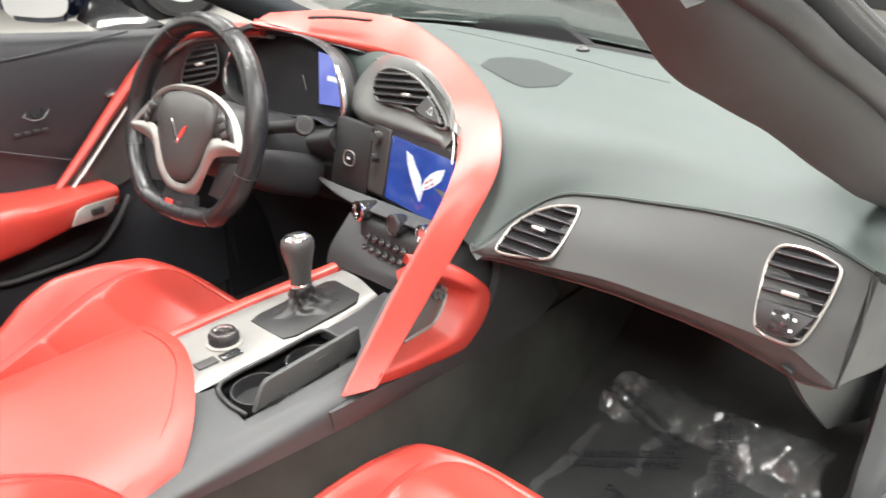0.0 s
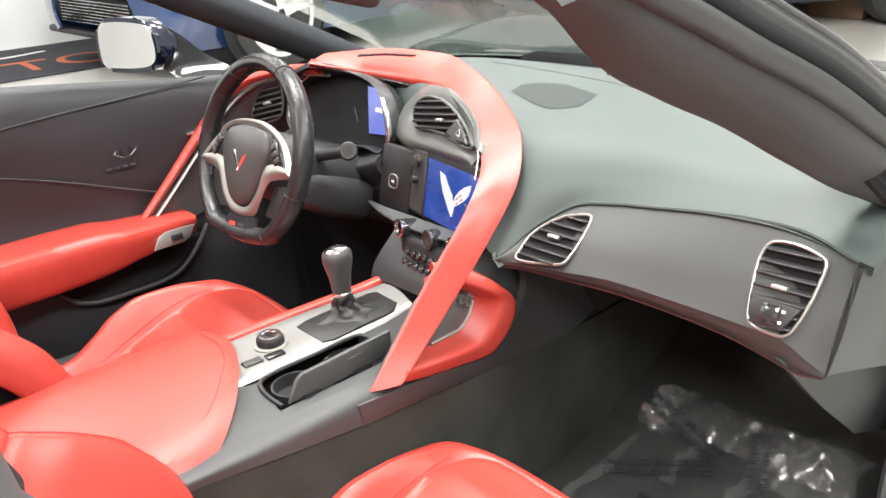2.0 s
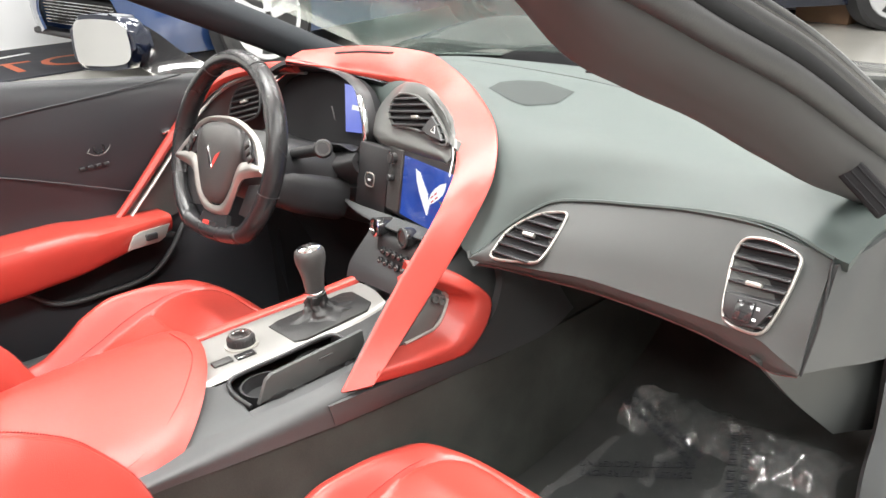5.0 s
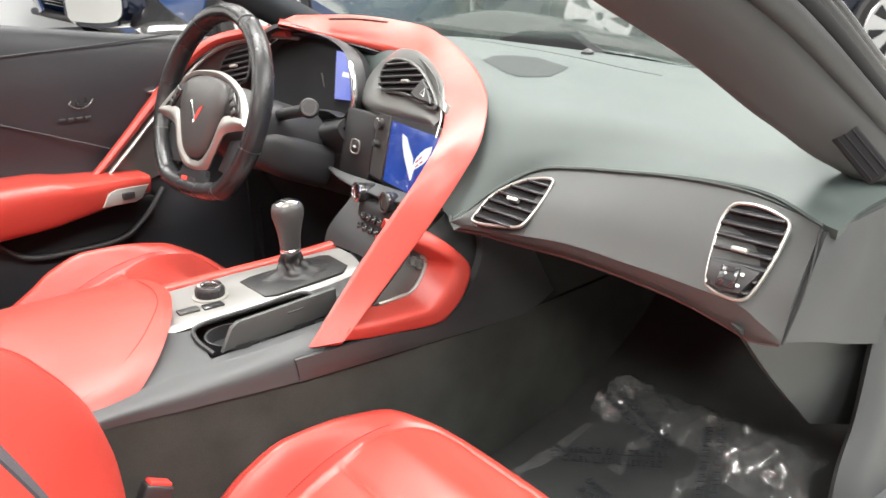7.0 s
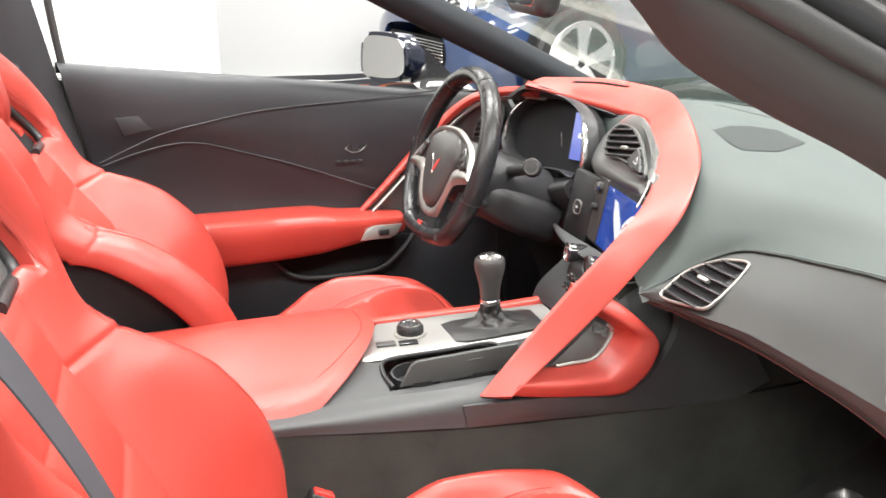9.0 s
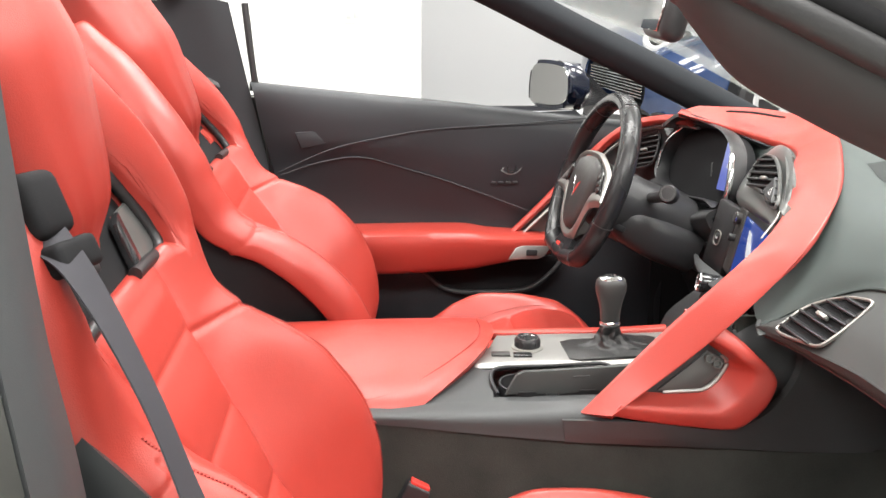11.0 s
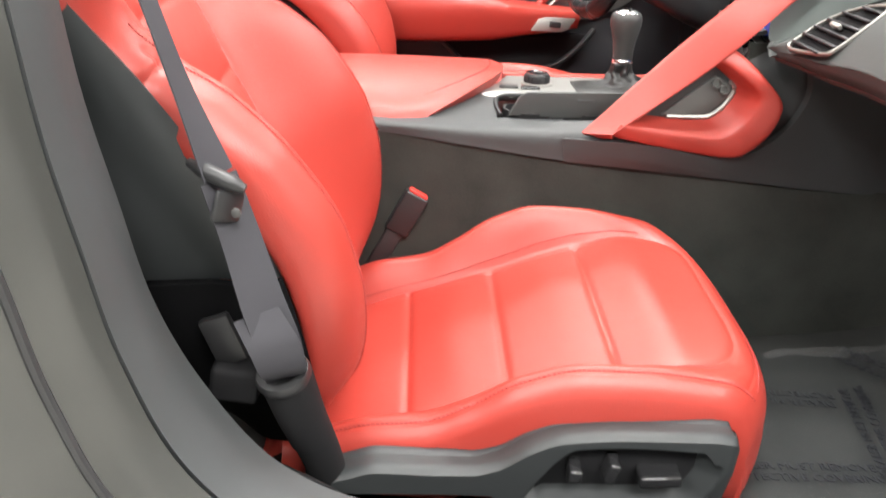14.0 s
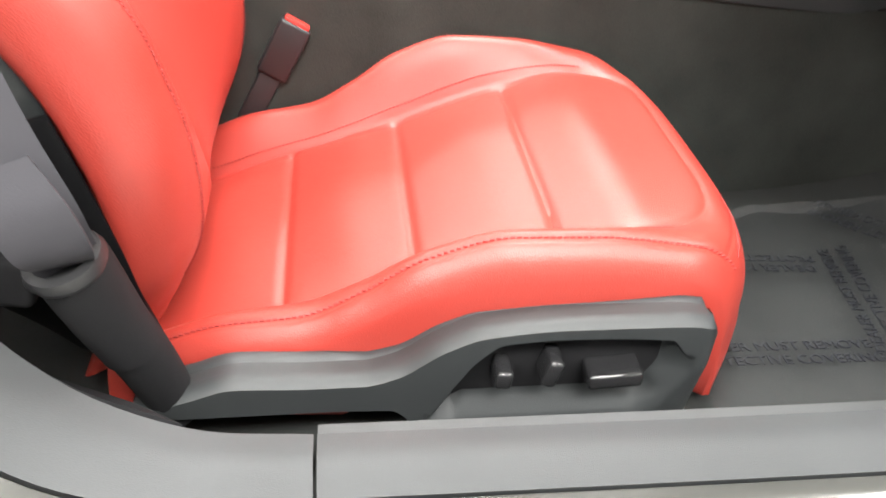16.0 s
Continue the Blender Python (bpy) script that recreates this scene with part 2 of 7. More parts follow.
FLOORCARPET = surface("dark_floor_carpet", (0.025, 0.026, 0.025), 0.95, bump=1.0, grain=900, var=0.45, weave=True, blotch=14, spec=0.1)
SHELLGREY = surface("seat_shell_plastic", (0.036, 0.039, 0.040), 0.36, bump=0.2, grain=1300, var=0.10)
BELT = surface("grey_belt_webbing", (0.048, 0.047, 0.053), 0.75, bump=0.5, grain=1500, var=0.15, weave=True, spec=0.15)
# Pillar cloth with the far side's shade put into its colour.
SHADED_CLOTH = surface("shaded_pillar_cloth", (0.022, 0.024, 0.027), 0.9, bump=0.3, grain=1600, var=0.1, weave=True, spec=0.15)
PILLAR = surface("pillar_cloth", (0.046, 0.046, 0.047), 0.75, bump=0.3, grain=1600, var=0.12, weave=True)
RUBBER = surface("black_rubber", (0.026, 0.026, 0.027), 0.5, bump=0.15, grain=500, var=0.2)
PAINT = surface("grey_car_paint", (0.075, 0.076, 0.071), 0.24, metal=0.40, var=0.04, coat=0.5)
DARKPAINT = surface("dark_blue_paint", (0.006, 0.009, 0.022), 0.18, var=0.1, coat=1.0)
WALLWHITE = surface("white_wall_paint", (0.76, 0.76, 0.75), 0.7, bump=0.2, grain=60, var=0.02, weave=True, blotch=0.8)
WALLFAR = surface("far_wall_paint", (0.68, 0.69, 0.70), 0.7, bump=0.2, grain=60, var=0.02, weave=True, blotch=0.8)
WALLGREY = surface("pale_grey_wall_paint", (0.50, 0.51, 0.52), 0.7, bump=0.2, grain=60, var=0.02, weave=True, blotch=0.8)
FLOORMAT = surface("polished_floor", (0.39, 0.38, 0.35), 0.22, var=0.08, blotch=1.2, coat=0.2)
TYRE = surface("tyre_rubber", (0.015, 0.015, 0.016), 0.6, bump=0.2, grain=200, var=0.2)
ALLOY = surface("silver_alloy", (0.75, 0.76, 0.78), 0.25, metal=0.7, var=0.04)
BANNER = surface("dark_banner_cloth", (0.012, 0.013, 0.02), 0.7, var=0.2, weave=True)
ORANGE = surface("orange_print", (0.45, 0.10, 0.04), 0.7, var=0.1)
INKBLUE = surface("dark_ink", (0.005, 0.006, 0.011), 0.6, var=0.1)
WHITEPLASTIC = surface("white_plastic", (0.8, 0.8, 0.8), 0.4, var=0.03)
REDGLOSS = surface("red_plastic", (0.62, 0.05, 0.04), 0.3, var=0.06)


def glowing(name, colour, strength, edge=None):
    m = bpy.data.materials.new(name)
    m.use_nodes = True
    nt = m.node_tree
    b = nt.nodes["Principled BSDF"]
    b.inputs["Base Color"].default_value = (0.01, 0.01, 0.012, 1)
    b.inputs["Roughness"].default_value = 0.15
    b.inputs["Emission Color"].default_value = (*colour, 1)
    b.inputs["Emission Strength"].default_value = strength
    if edge:
        co = nt.nodes.new("ShaderNodeTexCoord")
        n = nt.nodes.new("ShaderNodeTexNoise")
        n.inputs["Scale"].default_value = 14
        nt.links.new(co.outputs["Object"], n.inputs["Vector"])
        r = nt.nodes.new("ShaderNodeMix")
        r.data_type = "RGBA"
        r.inputs["A"].default_value, r.inputs["B"].default_value = (*colour, 1), (*edge, 1)
        nt.links.new(n.outputs[0], r.inputs["Factor"])
        nt.links.new(r.outputs["Result"], b.inputs["Emission Color"])
    return m


SCREENBLUE = glowing("lit_blue_screen", (0.008, 0.03, 0.20), 1.0, (0.03, 0.10, 0.5))
SCREENPALE = glowing("lit_pale_blue_screen", (0.11, 0.15, 0.55), 1.0, (0.24, 0.29, 0.78))
SCREENWHITE = glowing("lit_white_shape", (0.85, 0.87, 0.9), 1.0)
SCREENRED = glowing("lit_red_shape", (0.6, 0.08, 0.08), 1.0)


def film_material(name, veiled, tint, crease, rough, ior=1.36, graze=0.5):
    """Thin clear sheet: see-through, a faint milky veil, and a gloss that follows its creases."""
    m = bpy.data.materials.new(name)
    m.use_nodes = True
    nt = m.node_tree
    nt.nodes.remove(nt.nodes["Principled BSDF"])
    out = nt.nodes["Material Output"]
    co = nt.nodes.new("ShaderNodeTexCoord")
    vo = nt.nodes.new("ShaderNodeTexVoronoi")
    vo.feature = "DISTANCE_TO_EDGE"
    vo.inputs["Scale"].default_value = 26
    no = nt.nodes.new("ShaderNodeTexNoise")
    no.inputs["Scale"].default_value, no.inputs["Detail"].default_value = 18, 3
    nt.links.new(co.outputs["Object"], no.inputs["Vector"])
    warp = nt.nodes.new("ShaderNodeVectorMath")
    warp.operation = "MULTIPLY_ADD"
    warp.inputs[1].default_value = (0.03, 0.03, 0.03)
    nt.links.new(no.outputs["Color"], warp.inputs[0])
    nt.links.new(co.outputs["Object"], warp.inputs[2])
    nt.links.new(warp.outputs[0], vo.inputs["Vector"])
    bp = nt.nodes.new("ShaderNodeBump")
    bp.inputs["Strength"].default_value, bp.inputs["Distance"].default_value = crease, 0.02
    nt.links.new(vo.outputs["Distance"], bp.inputs["Height"])
    see, veil, gloss = nt.nodes.new("ShaderNodeBsdfTransparent"), nt.nodes.new("ShaderNodeBsdfDiffuse"), nt.nodes.new("ShaderNodeBsdfGlossy")
    veil.inputs["Color"].default_value = (*tint, 1)
    gloss.inputs["Roughness"].default_value = rough
    nt.links.new(bp.outputs["Normal"], gloss.inputs["Normal"])
    a, b, face = nt.nodes.new("ShaderNodeMixShader"), nt.nodes.new("ShaderNodeMixShader"), nt.nodes.new("ShaderNodeLayerWeight")
    power, fr = nt.nodes.new("ShaderNodeMath"), nt.nodes.new("ShaderNodeMath")
    power.operation, fr.operation = "POWER", "MULTIPLY_ADD"
    power.inputs[1].default_value, fr.inputs[1].default_value, fr.inputs[2].default_value = 4.0, graze, ((ior - 1) / (ior + 1)) ** 2
    nt.links.new(face.outputs["Facing"], power.inputs[0])
    nt.links.new(power.outputs[0], fr.inputs[0])
    nt.links.new(bp.outputs["Normal"], face.inputs["Normal"])
    a.inputs[0].default_value = veiled
    nt.links.new(see.outputs[0], a.inputs[1])
    nt.links.new(veil.outputs[0], a.inputs[2])
    nt.links.new(fr.outputs[0], b.inputs[0])
    nt.links.new(a.outputs[0], b.inputs[1])
    nt.links.new(gloss.outputs[0], b.inputs[2])
    nt.links.new(b.outputs[0], out.inputs["Surface"])
    return m


FILM = film_material("clear_plastic_film", 0.012, (0.36, 0.43, 0.50), 0.25, 0.05, 1.24, 0.22)
FOLDS = film_material("creased_plastic_film", 0.05, (0.6, 0.60, 0.60), 0.0, 0.14, 1.6)
# The green veil puts the dash's reflection into the glass as diffuse colour.
GLASS = film_material("windscreen_glass", 0.16, (0.48, 0.60, 0.55), 0.0, 0.05, 1.30)
MIRROR = surface("mirror_glass", (0.9, 0.9, 0.9), 0.03, metal=1.0, var=0.01)


# ---- showroom shell ----
def slab(name, size, at, material, label, category, kind="structure", bevel=0.0):
    bm = bmesh.new()
    rbox(bm, size, pose(*at), bevel)
    return part(name, bm, material, None, label, category=category, kind=kind)


slab("floor", (16.2, 14.2, 0.1), (0, 0, -0.05), FLOORMAT, "polished pale beige showroom floor", "floor")
slab("ceiling", (16.2, 14.2, 0.1), (0, 0, 3.75), WALLWHITE, "plain white showroom ceiling", "ceiling")
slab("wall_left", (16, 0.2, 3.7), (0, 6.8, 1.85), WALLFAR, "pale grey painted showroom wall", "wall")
# Unseen wall; its grey is kept darker to bounce less light.
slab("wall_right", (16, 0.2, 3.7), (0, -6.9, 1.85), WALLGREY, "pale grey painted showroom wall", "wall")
slab("wall_front", (0.2, 14, 3.7), (7.9, 0, 1.85), WALLWHITE, "white painted showroom wall", "wall")
slab("wall_back", (0.2, 14, 3.7), (-7.9, 0, 1.85), WALLWHITE, "white painted showroom wall", "wall")
slab("wall_bay", (4.0, 2.7, 3.7), (-2.06, 5.35, 1.85), WALLWHITE, "white painted wall bay with a light switch", "wall")

# ---- the parked sports car that the camera looks into ----
# Car axes: x towards its nose, y to the driver's side, z up.

# Dashboard pad: one skin from the windscreen base over the edge to the seam above the vents.
bm = bmesh.new()
sheet(bm, [
    [(0.62, 0.60, 0.87), (0.62, 0.30, 0.895), (0.62, 0.05, 0.893), (0.62, -0.20, 0.883), (0.61, -0.42, 0.865), (0.60, -0.58, 0.83), (0.57, -0.70, 0.79)],
    [(0.50, 0.60, 0.88), (0.50, 0.30, 0.905), (0.50, 0.05, 0.897), (0.50, -0.20, 0.883), (0.50, -0.42, 0.863), (0.50, -0.58, 0.83), (0.48, -0.70, 0.785)],
    [(0.42, 0.60, 0.88), (0.41, 0.30, 0.905), (0.41, 0.05, 0.893), (0.40, -0.18, 0.872), (0.40, -0.42, 0.857), (0.40, -0.58, 0.832), (0.38, -0.70, 0.79)],
    [(0.36, 0.60, 0.86), (0.36, 0.30, 0.89), (0.322, 0.02, 0.885), (0.288, -0.19, 0.848), (0.31, -0.30, 0.842), (0.315, -0.42, 0.84), (0.32, -0.58, 0.828), (0.30, -0.70, 0.79)],
    [(0.34, 0.60, 0.80), (0.34, 0.30, 0.82), (0.240, -0.06, 0.826), (0.220, -0.196, 0.785), (0.262, -0.29, 0.799), (0.274, -0.41, 0.811), (0.276, -0.58, 0.815), (0.262, -0.70, 0.787)],
    [(0.34, 0.60, 0.76), (0.34, 0.30, 0.78), (0.18, -0.11, 0.745), (0.150, -0.196, 0.696), (0.205, -0.235, 0.739), (0.239, -0.28, 0.767), (0.243, -0.39, 0.786), (0.236, -0.58, 0.799), (0.226, -0.70, 0.779)],
], 60, 90, 0.012)
dash = thing("dashboard", "black leather dashboard with red stitching, under the windscreen", "dashboard", (0.4, 0, 0.6))
PAD_TREE = BVHTree.FromBMesh(bm)


def drape(points, lift=0.0):
    """The points dropped straight down on to the dash pad."""
    out = []
    for p in points:
        hit = PAD_TREE.ray_cast(Vector((p[0], p[1], 1.3)), Vector((0, 0, -1)))[0]
        out.append((hit if hit else Vector(p)) + Vector((0, 0, lift)))
    return out


part("pad", bm, PAD, dash, "black leather dash top")

# Lower face with the vents, between the seam and the red stitch.
bm = bmesh.new()
SEAM = [(0.150, -0.200, 0.692), (0.205, -0.235, 0.735), (0.240, -0.280, 0.764), (0.243, -0.39, 0.782), (0.241, -0.55, 0.797), (0.234, -0.645, 0.793), (0.226, -0.684, 0.778)]
FOLD = [(0.147, -0.200, 0.688), (0.160, -0.235, 0.690), (0.168, -0.292, 0.691), (0.170, -0.390, 0.700), (0.170, -0.476, 0.6985), (0.170, -0.565, 0.695), (0.170, -0.632, 0.689), (0.168, -0.660, 0.676), (0.170, -0.682, 0.664)]
WELT = [(0.152, -0.197, 0.681), (0.172, -0.232, 0.676), (0.186, -0.277, 0.671), (0.188, -0.375, 0.6745), (0.188, -0.466, 0.672), (0.186, -0.548, 0.666), (0.182, -0.620, 0.6535), (0.177, -0.648, 0.650), (0.171, -0.680, 0.658)]
SEAM = list(curve(SEAM, 9))
MIDF = [(Vector(a) + Vector(b)) / 2 + Vector((-0.007, 0, 0.002)) for a, b in zip(SEAM, FOLD)]
sheet(bm, [SEAM, MIDF, FOLD], 18, 60, 0.014)
part("face_panel", bm, FACE, dash, "charcoal glovebox face")
# The face folds under to a stitched lower edge.
bm = bmesh.new()
sheet(bm, [[Vector(p) + Vector((0.001, 0, 0.002)) for p in FOLD], [(Vector(a) + Vector(b)) / 2 + Vector((-0.002, 0, -0.001)) for a, b in zip(FOLD, WELT)], WELT], 10, 60, 0.010)
part("folded_edge", bm, FACE, dash, "charcoal leather folded under")
bm = bmesh.new()
tube(bm, [Vector(p) + Vector((-0.001, 0, -0.0005)) for p in WELT], 0.0006, 6, 80)
part("stitch", bm, WELT_THREAD, dash, "red stitched lower edge")
bm = bmesh.new()
tube(bm, [Vector(p) + Vector((0.001, 0, 0.003)) for p in SEAM], 0.0030, 6, 80)
part("seam", bm, PAD, dash, "rolled edge of the pad")

# Underside of the dash and the kick panel.
bm = bmesh.new()
sheet(bm, [
    [Vector((x + 0.006, max(y, -0.64), z + 0.001)) for x, y, z in WELT],
    [Vector((x + 0.05, max(y, -0.64), z + 0.006)) for x, y, z in WELT],
    [Vector((0.38, max(y, -0.64), 0.672)) for x, y, z in WELT],
    [Vector((0.90, max(y, -0.64), 0.650)) for x, y, z in WELT],
], 24, 40, 0.008)
part("underside", bm, TRIM, dash)
# End cap of the dash beside the door opening.
bm = bmesh.new()
sheet(bm, [
    [(0.225, -0.690, 0.775), (0.27, -0.701, 0.781), (0.33, -0.703, 0.782), (0.60, -0.706, 0.775)],
    [(0.197, -0.688, 0.72), (0.26, -0.702, 0.72), (0.33, -0.702, 0.715), (0.60, -0.705, 0.68)],
    [(0.172, -0.682, 0.662), (0.25, -0.692, 0.640), (0.33, -0.696, 0.612), (0.60, -0.70, 0.525)],
], 16, 24, 0.012)
part("end_cap", bm, TRIM, dash, "grey end panel at the door opening")
bm = bmesh.new()
tube(bm, [(0.222, -0.684, 0.779), (0.197, -0.688, 0.72), (0.171, -0.683, 0.660)], 0.0014, 6, 20)
part("end_seam", bm, BLACK, dash)
bm = bmesh.new()
sheet(bm, [
    [(0.165, -0.636, 0.664), (0.28, -0.655, 0.632), (0.40, -0.668, 0.596), (0.60, -0.69, 0.53)],
    [(0.270, -0.636, 0.565), (0.36, -0.650, 0.540), (0.46, -0.664, 0.51), (0.60, -0.685, 0.47)],
    [(0.415, -0.638, 0.440), (0.46, -0.646, 0.425), (0.52, -0.660, 0.405), (0.60, -0.68, 0.39)],
], 14, 24, 0.012)
part("kick_panel", bm, FACE, dash, "grey kick panel")
# Unseen block added to keep windscreen light out of the footwells.
bm = bmesh.new()
rbox(bm, (0.46, 1.26, 0.11), pose(0.67, 0.0, 0.735), 0.02)
part("dash_light_block", bm, PIT, dash, "unseen black block that stops light inside the dashboard")


def vent(parent, outline, m, slats, trim=0.0034, metal=SILVER):
    """An air vent: trim ring, dark duct, slats and a small tab. The outline lies in the plane of m (x right, y up, z out)."""
    bm = bmesh.new()
    ringed(bm, outline, trim, 0.004, m, 72)
    v = part("vent", bm, metal, parent, "air vent with a bright rim")
    xs, ys = [p[0] for p in outline], [p[1] for p in outline]
    bm = bmesh.new()
    pts = [(p.x, p.y) for p in curve([(x, y, 0) for x, y in outline], 40, True)]
    prism(bm, pts, 0.0015, m @ pose(0, 0, -0.001))
    part("duct", bm, PIT, v)
    lo, hi = min(ys), max(ys)
    for k in range(slats):
        y = lo + (hi - lo) * (k + 0.7) / (slats + 0.4)
        hit = []
        for (x0, y0), (x1, y1) in zip(pts, pts[1:] + pts[:1]):
            if (y0 - y) * (y1 - y) < 0:
                hit.append(x0 + (x1 - x0) * (y - y0) / (y1 - y0))
        if len(hit) < 2:
            continue
        a, b = min(hit) + 0.002, max(hit) - 0.002
        bm = bmesh.new()
        rbox(bm, (b - a, 0.0032, 0.010), m @ pose((a + b) / 2, y, 0.003, 32), 0.001, 1)
        part("slat", bm, BLACK, v)
    bm = bmesh.new()
    cx, cy = (sum(xs) / len(xs), (lo + hi) / 2)
    rbox(bm, (0.02, 0.006, 0.008), m @ pose(cx, cy, 0.008), 0.002, 2)
    part("tab", bm, SILVER, v, "bright vent tab")
    return v


# Left passenger vent: pointed towards the centre of the car.
m = frame_of((0.1955, -0.286, 0.731), (-0.70, -0.085, 0.70), (0, -1, 0))
vent(dash, [(-0.053, -0.050), (-0.052, -0.034), (-0.047, -0.010), (-0.033, 0.011), (-0.009, 0.031), (0.015, 0.041), (0.032, 0.043), (0.035, 0.031), (0.034, 0.003), (0.030, -0.023), (0.023, -0.038), (-0.007, -0.046), (-0.038, -0.052)], m, 6)
# Right passenger vent with the seat heater switch below the slats.
m = frame_of((0.199, -0.617, 0.742), (-0.87, 0.05, 0.47), (0, -1, 0))
vr = vent(dash, [(-0.033, -0.040), (-0.038, -0.002), (-0.039, 0.028), (-0.033, 0.045), (-0.024, 0.050), (0.000, 0.051), (0.024, 0.046), (0.037, 0.039), (0.038, 0.024), (0.033, -0.012), (0.022, -0.048), (0.013, -0.055), (-0.010, -0.055), (-0.027, -0.050)], m, 7)
bm = bmesh.new()
prism(bm, [(-0.031, -0.018), (0.029, -0.020), (0.013, -0.049), (-0.012, -0.051), (-0.030, -0.040)], 0.010, m, 0.001)
sw = part("switch_panel", bm, BLACK, vr, "black seat heater switch panel")
bm = bmesh.new()
rbox(bm, (0.022, 0.024, 0.003), m @ pose(-0.004, -0.034, 0.011), 0.001)
part("switch_display", bm, GLOSS, vr)
for dy in (-0.028, -0.041):
    bm = bmesh.new()
    rbox(bm, (0.004, 0.0035, 0.002), m @ pose(0.014 + dy * 0.1, dy, 0.011), 0.0005)
    part("switch_mark", bm, WHITEPLASTIC, vr)
# Speaker grille let into the pad.
HEX = [(0.390, -0.018, 0.885), (0.430, -0.008, 0.889), (0.456, -0.030, 0.889), (0.470, -0.075, 0.886), (0.450, -0.160, 0.878), (0.395, -0.166, 0.87), (0.358, -0.130, 0.865), (0.362, -0.095, 0.868)]
bm = bmesh.new()
g = drape([Vector(a).lerp(Vector(b), k / 8) for a, b in zip(HEX, HEX[1:] + HEX[:1]) for k in range(8)])
mid = sum(g, Vector()) / len(g)
rows = [drape([p.lerp(mid, k / 6) for p in g], 0.001 + 0.001 * min(k, 1)) for k in range(6)]
vs = [[bm.verts.new(p) for p in r] for r in rows]
grid_faces(bm, vs, closed_v=True)
bm.faces.new(vs[-1])
part("speaker_grille", bm, GRILLE, dash, "flush dark speaker grille")
bm = bmesh.new()
lathe(bm, [(0.012, 0), (0.012, 0.004), (0.006, 0.008), (0.002, 0.010)], Matrix.Translation(drape([(0.583, -0.095, 0.9)])[0]))
part("sun_sensor", bm, BLACK, dash, "small black sun sensor")
# Seam of the defroster strip across the rear of the pad.
bm = bmesh.new()
tube(bm, drape(curve([(0.555, 0.191, 0.899), (0.544, 0.06, 0.893), (0.521, -0.128, 0.887), (0.507, -0.227, 0.88), (0.506, -0.301, 0.872)], 60), 0.0), 0.0011, 6, 60)
part("strip_seam", bm, BLACK, dash, "dark seam of the defroster strip")

# The red sweep: over the cluster, round the centre stack and down to the console.
INNER = [(0.238, 0.372, 0.934), (0.300, 0.300, 0.912), (0.350, 0.180, 0.888), (0.325, 0.075, 0.886), (0.276, -0.003, 0.876), (0.236, -0.077, 0.857), (0.206, -0.122, 0.829), (0.170, -0.149, 0.802), (0.109, -0.167, 0.755), (0.029, -0.166, 0.679), (-0.087, -0.168, 0.560)]
CREST = [(0.242, 0.374, 0.948), (0.330, 0.305, 0.943), (0.385, 0.200, 0.936), (0.362, 0.085, 0.925), (0.318, 0.000, 0.908), (0.272, -0.085, 0.880), (0.232, -0.148, 0.843), (0.190, -0.180, 0.802), (0.130, -0.186, 0.739), (0.050, -0.184, 0.664), (-0.070, -0.188, 0.562)]
OUTER = [(0.285, 0.374, 0.950), (0.390, 0.305, 0.946), (0.455, 0.205, 0.926), (0.408, 0.092, 0.913), (0.352, -0.015, 0.898), (0.298, -0.110, 0.869), (0.250, -0.168, 0.841), (0.200, -0.200, 0.796), (0.142, -0.195, 0.725), (0.068, -0.189, 0.652), (-0.048, -0.196, 0.566)]
bm = bmesh.new()
def between(t, lift):
    out = []
    for a, c, o in zip(INNER, CREST, OUTER):
        mid = (Vector(a) + Vector(o)) / 2
        out.append(Vector(a).lerp(Vector(o), t) + (Vector(c) - mid) * lift)
    return out


sheet(bm, [INNER, between(0.02, 0.24), between(0.06, 0.40), between(0.5, 0.46), between(0.92, 0.34), between(0.98, 0.18), OUTER], 40, 150, 0.012)
sweep = thing("dash_sweep_trim", "red leather trim sweeping from cluster hood to console", "car trim", (0.1, -0.1, 0.7))
part("sweep", bm, RED, sweep)

bm = bmesh.new()
tube(bm, [Vector(p) + Vector((-0.004, 0.003, 0.001)) for p in INNER[3:8]], 0.0013, 6, 80)
part("edge_line", bm, SILVER, sweep, "thin silver edge line")
bm = bmesh.new()
sheet(bm, [[(0.300, 0.300, 0.9465), (0.330, 0.255, 0.9470), (0.358, 0.205, 0.9430)], [(0.312, 0.308, 0.9470), (0.342, 0.262, 0.9470), (0.372, 0.210, 0.9420)]], 4, 16, 0.003)
part("display_slot", bm, PIT, sweep, "dark head-up display slot")

# Red grab handle beside the console with its silver inner edge.
bm = bmesh.new()
HO = [(0.062, -0.150, 0.704), (0.110, -0.183, 0.683), (0.148, -0.206, 0.650), (0.176, -0.209, 0.616), (0.170, -0.206, 0.580), (0.150, -0.199, 0.550), (0.128, -0.195, 0.537), (0.06, -0.190, 0.542), (-0.01, -0.188, 0.553), (-0.055, -0.184, 0.562)]
HI = [(0.050, -0.145, 0.664), (0.085, -0.160, 0.655), (0.108, -0.168, 0.644), (0.121, -0.168, 0.630), (0.114, -0.168, 0.612), (0.100, -0.168, 0.595), (0.086, -0.168, 0.588), (0.045, -0.168, 0.586), (0.0, -0.168, 0.590), (-0.025, -0.168, 0.592)]
def loop_row(t, out):
    return [Vector(a).lerp(Vector(b), t) + Vector((0, -out, 0)) for a, b in zip(HI, HO)]
sheet(bm, [HI, loop_row(0.22, 0.010), loop_row(0.42, 0.019), loop_row(0.55, 0.0175), loop_row(0.8, 0.010), loop_row(0.95, 0.004), HO], 24, 90, 0.016)
grab = part("grab_handle", bm, RED, sweep, "red leather grab handle loop")
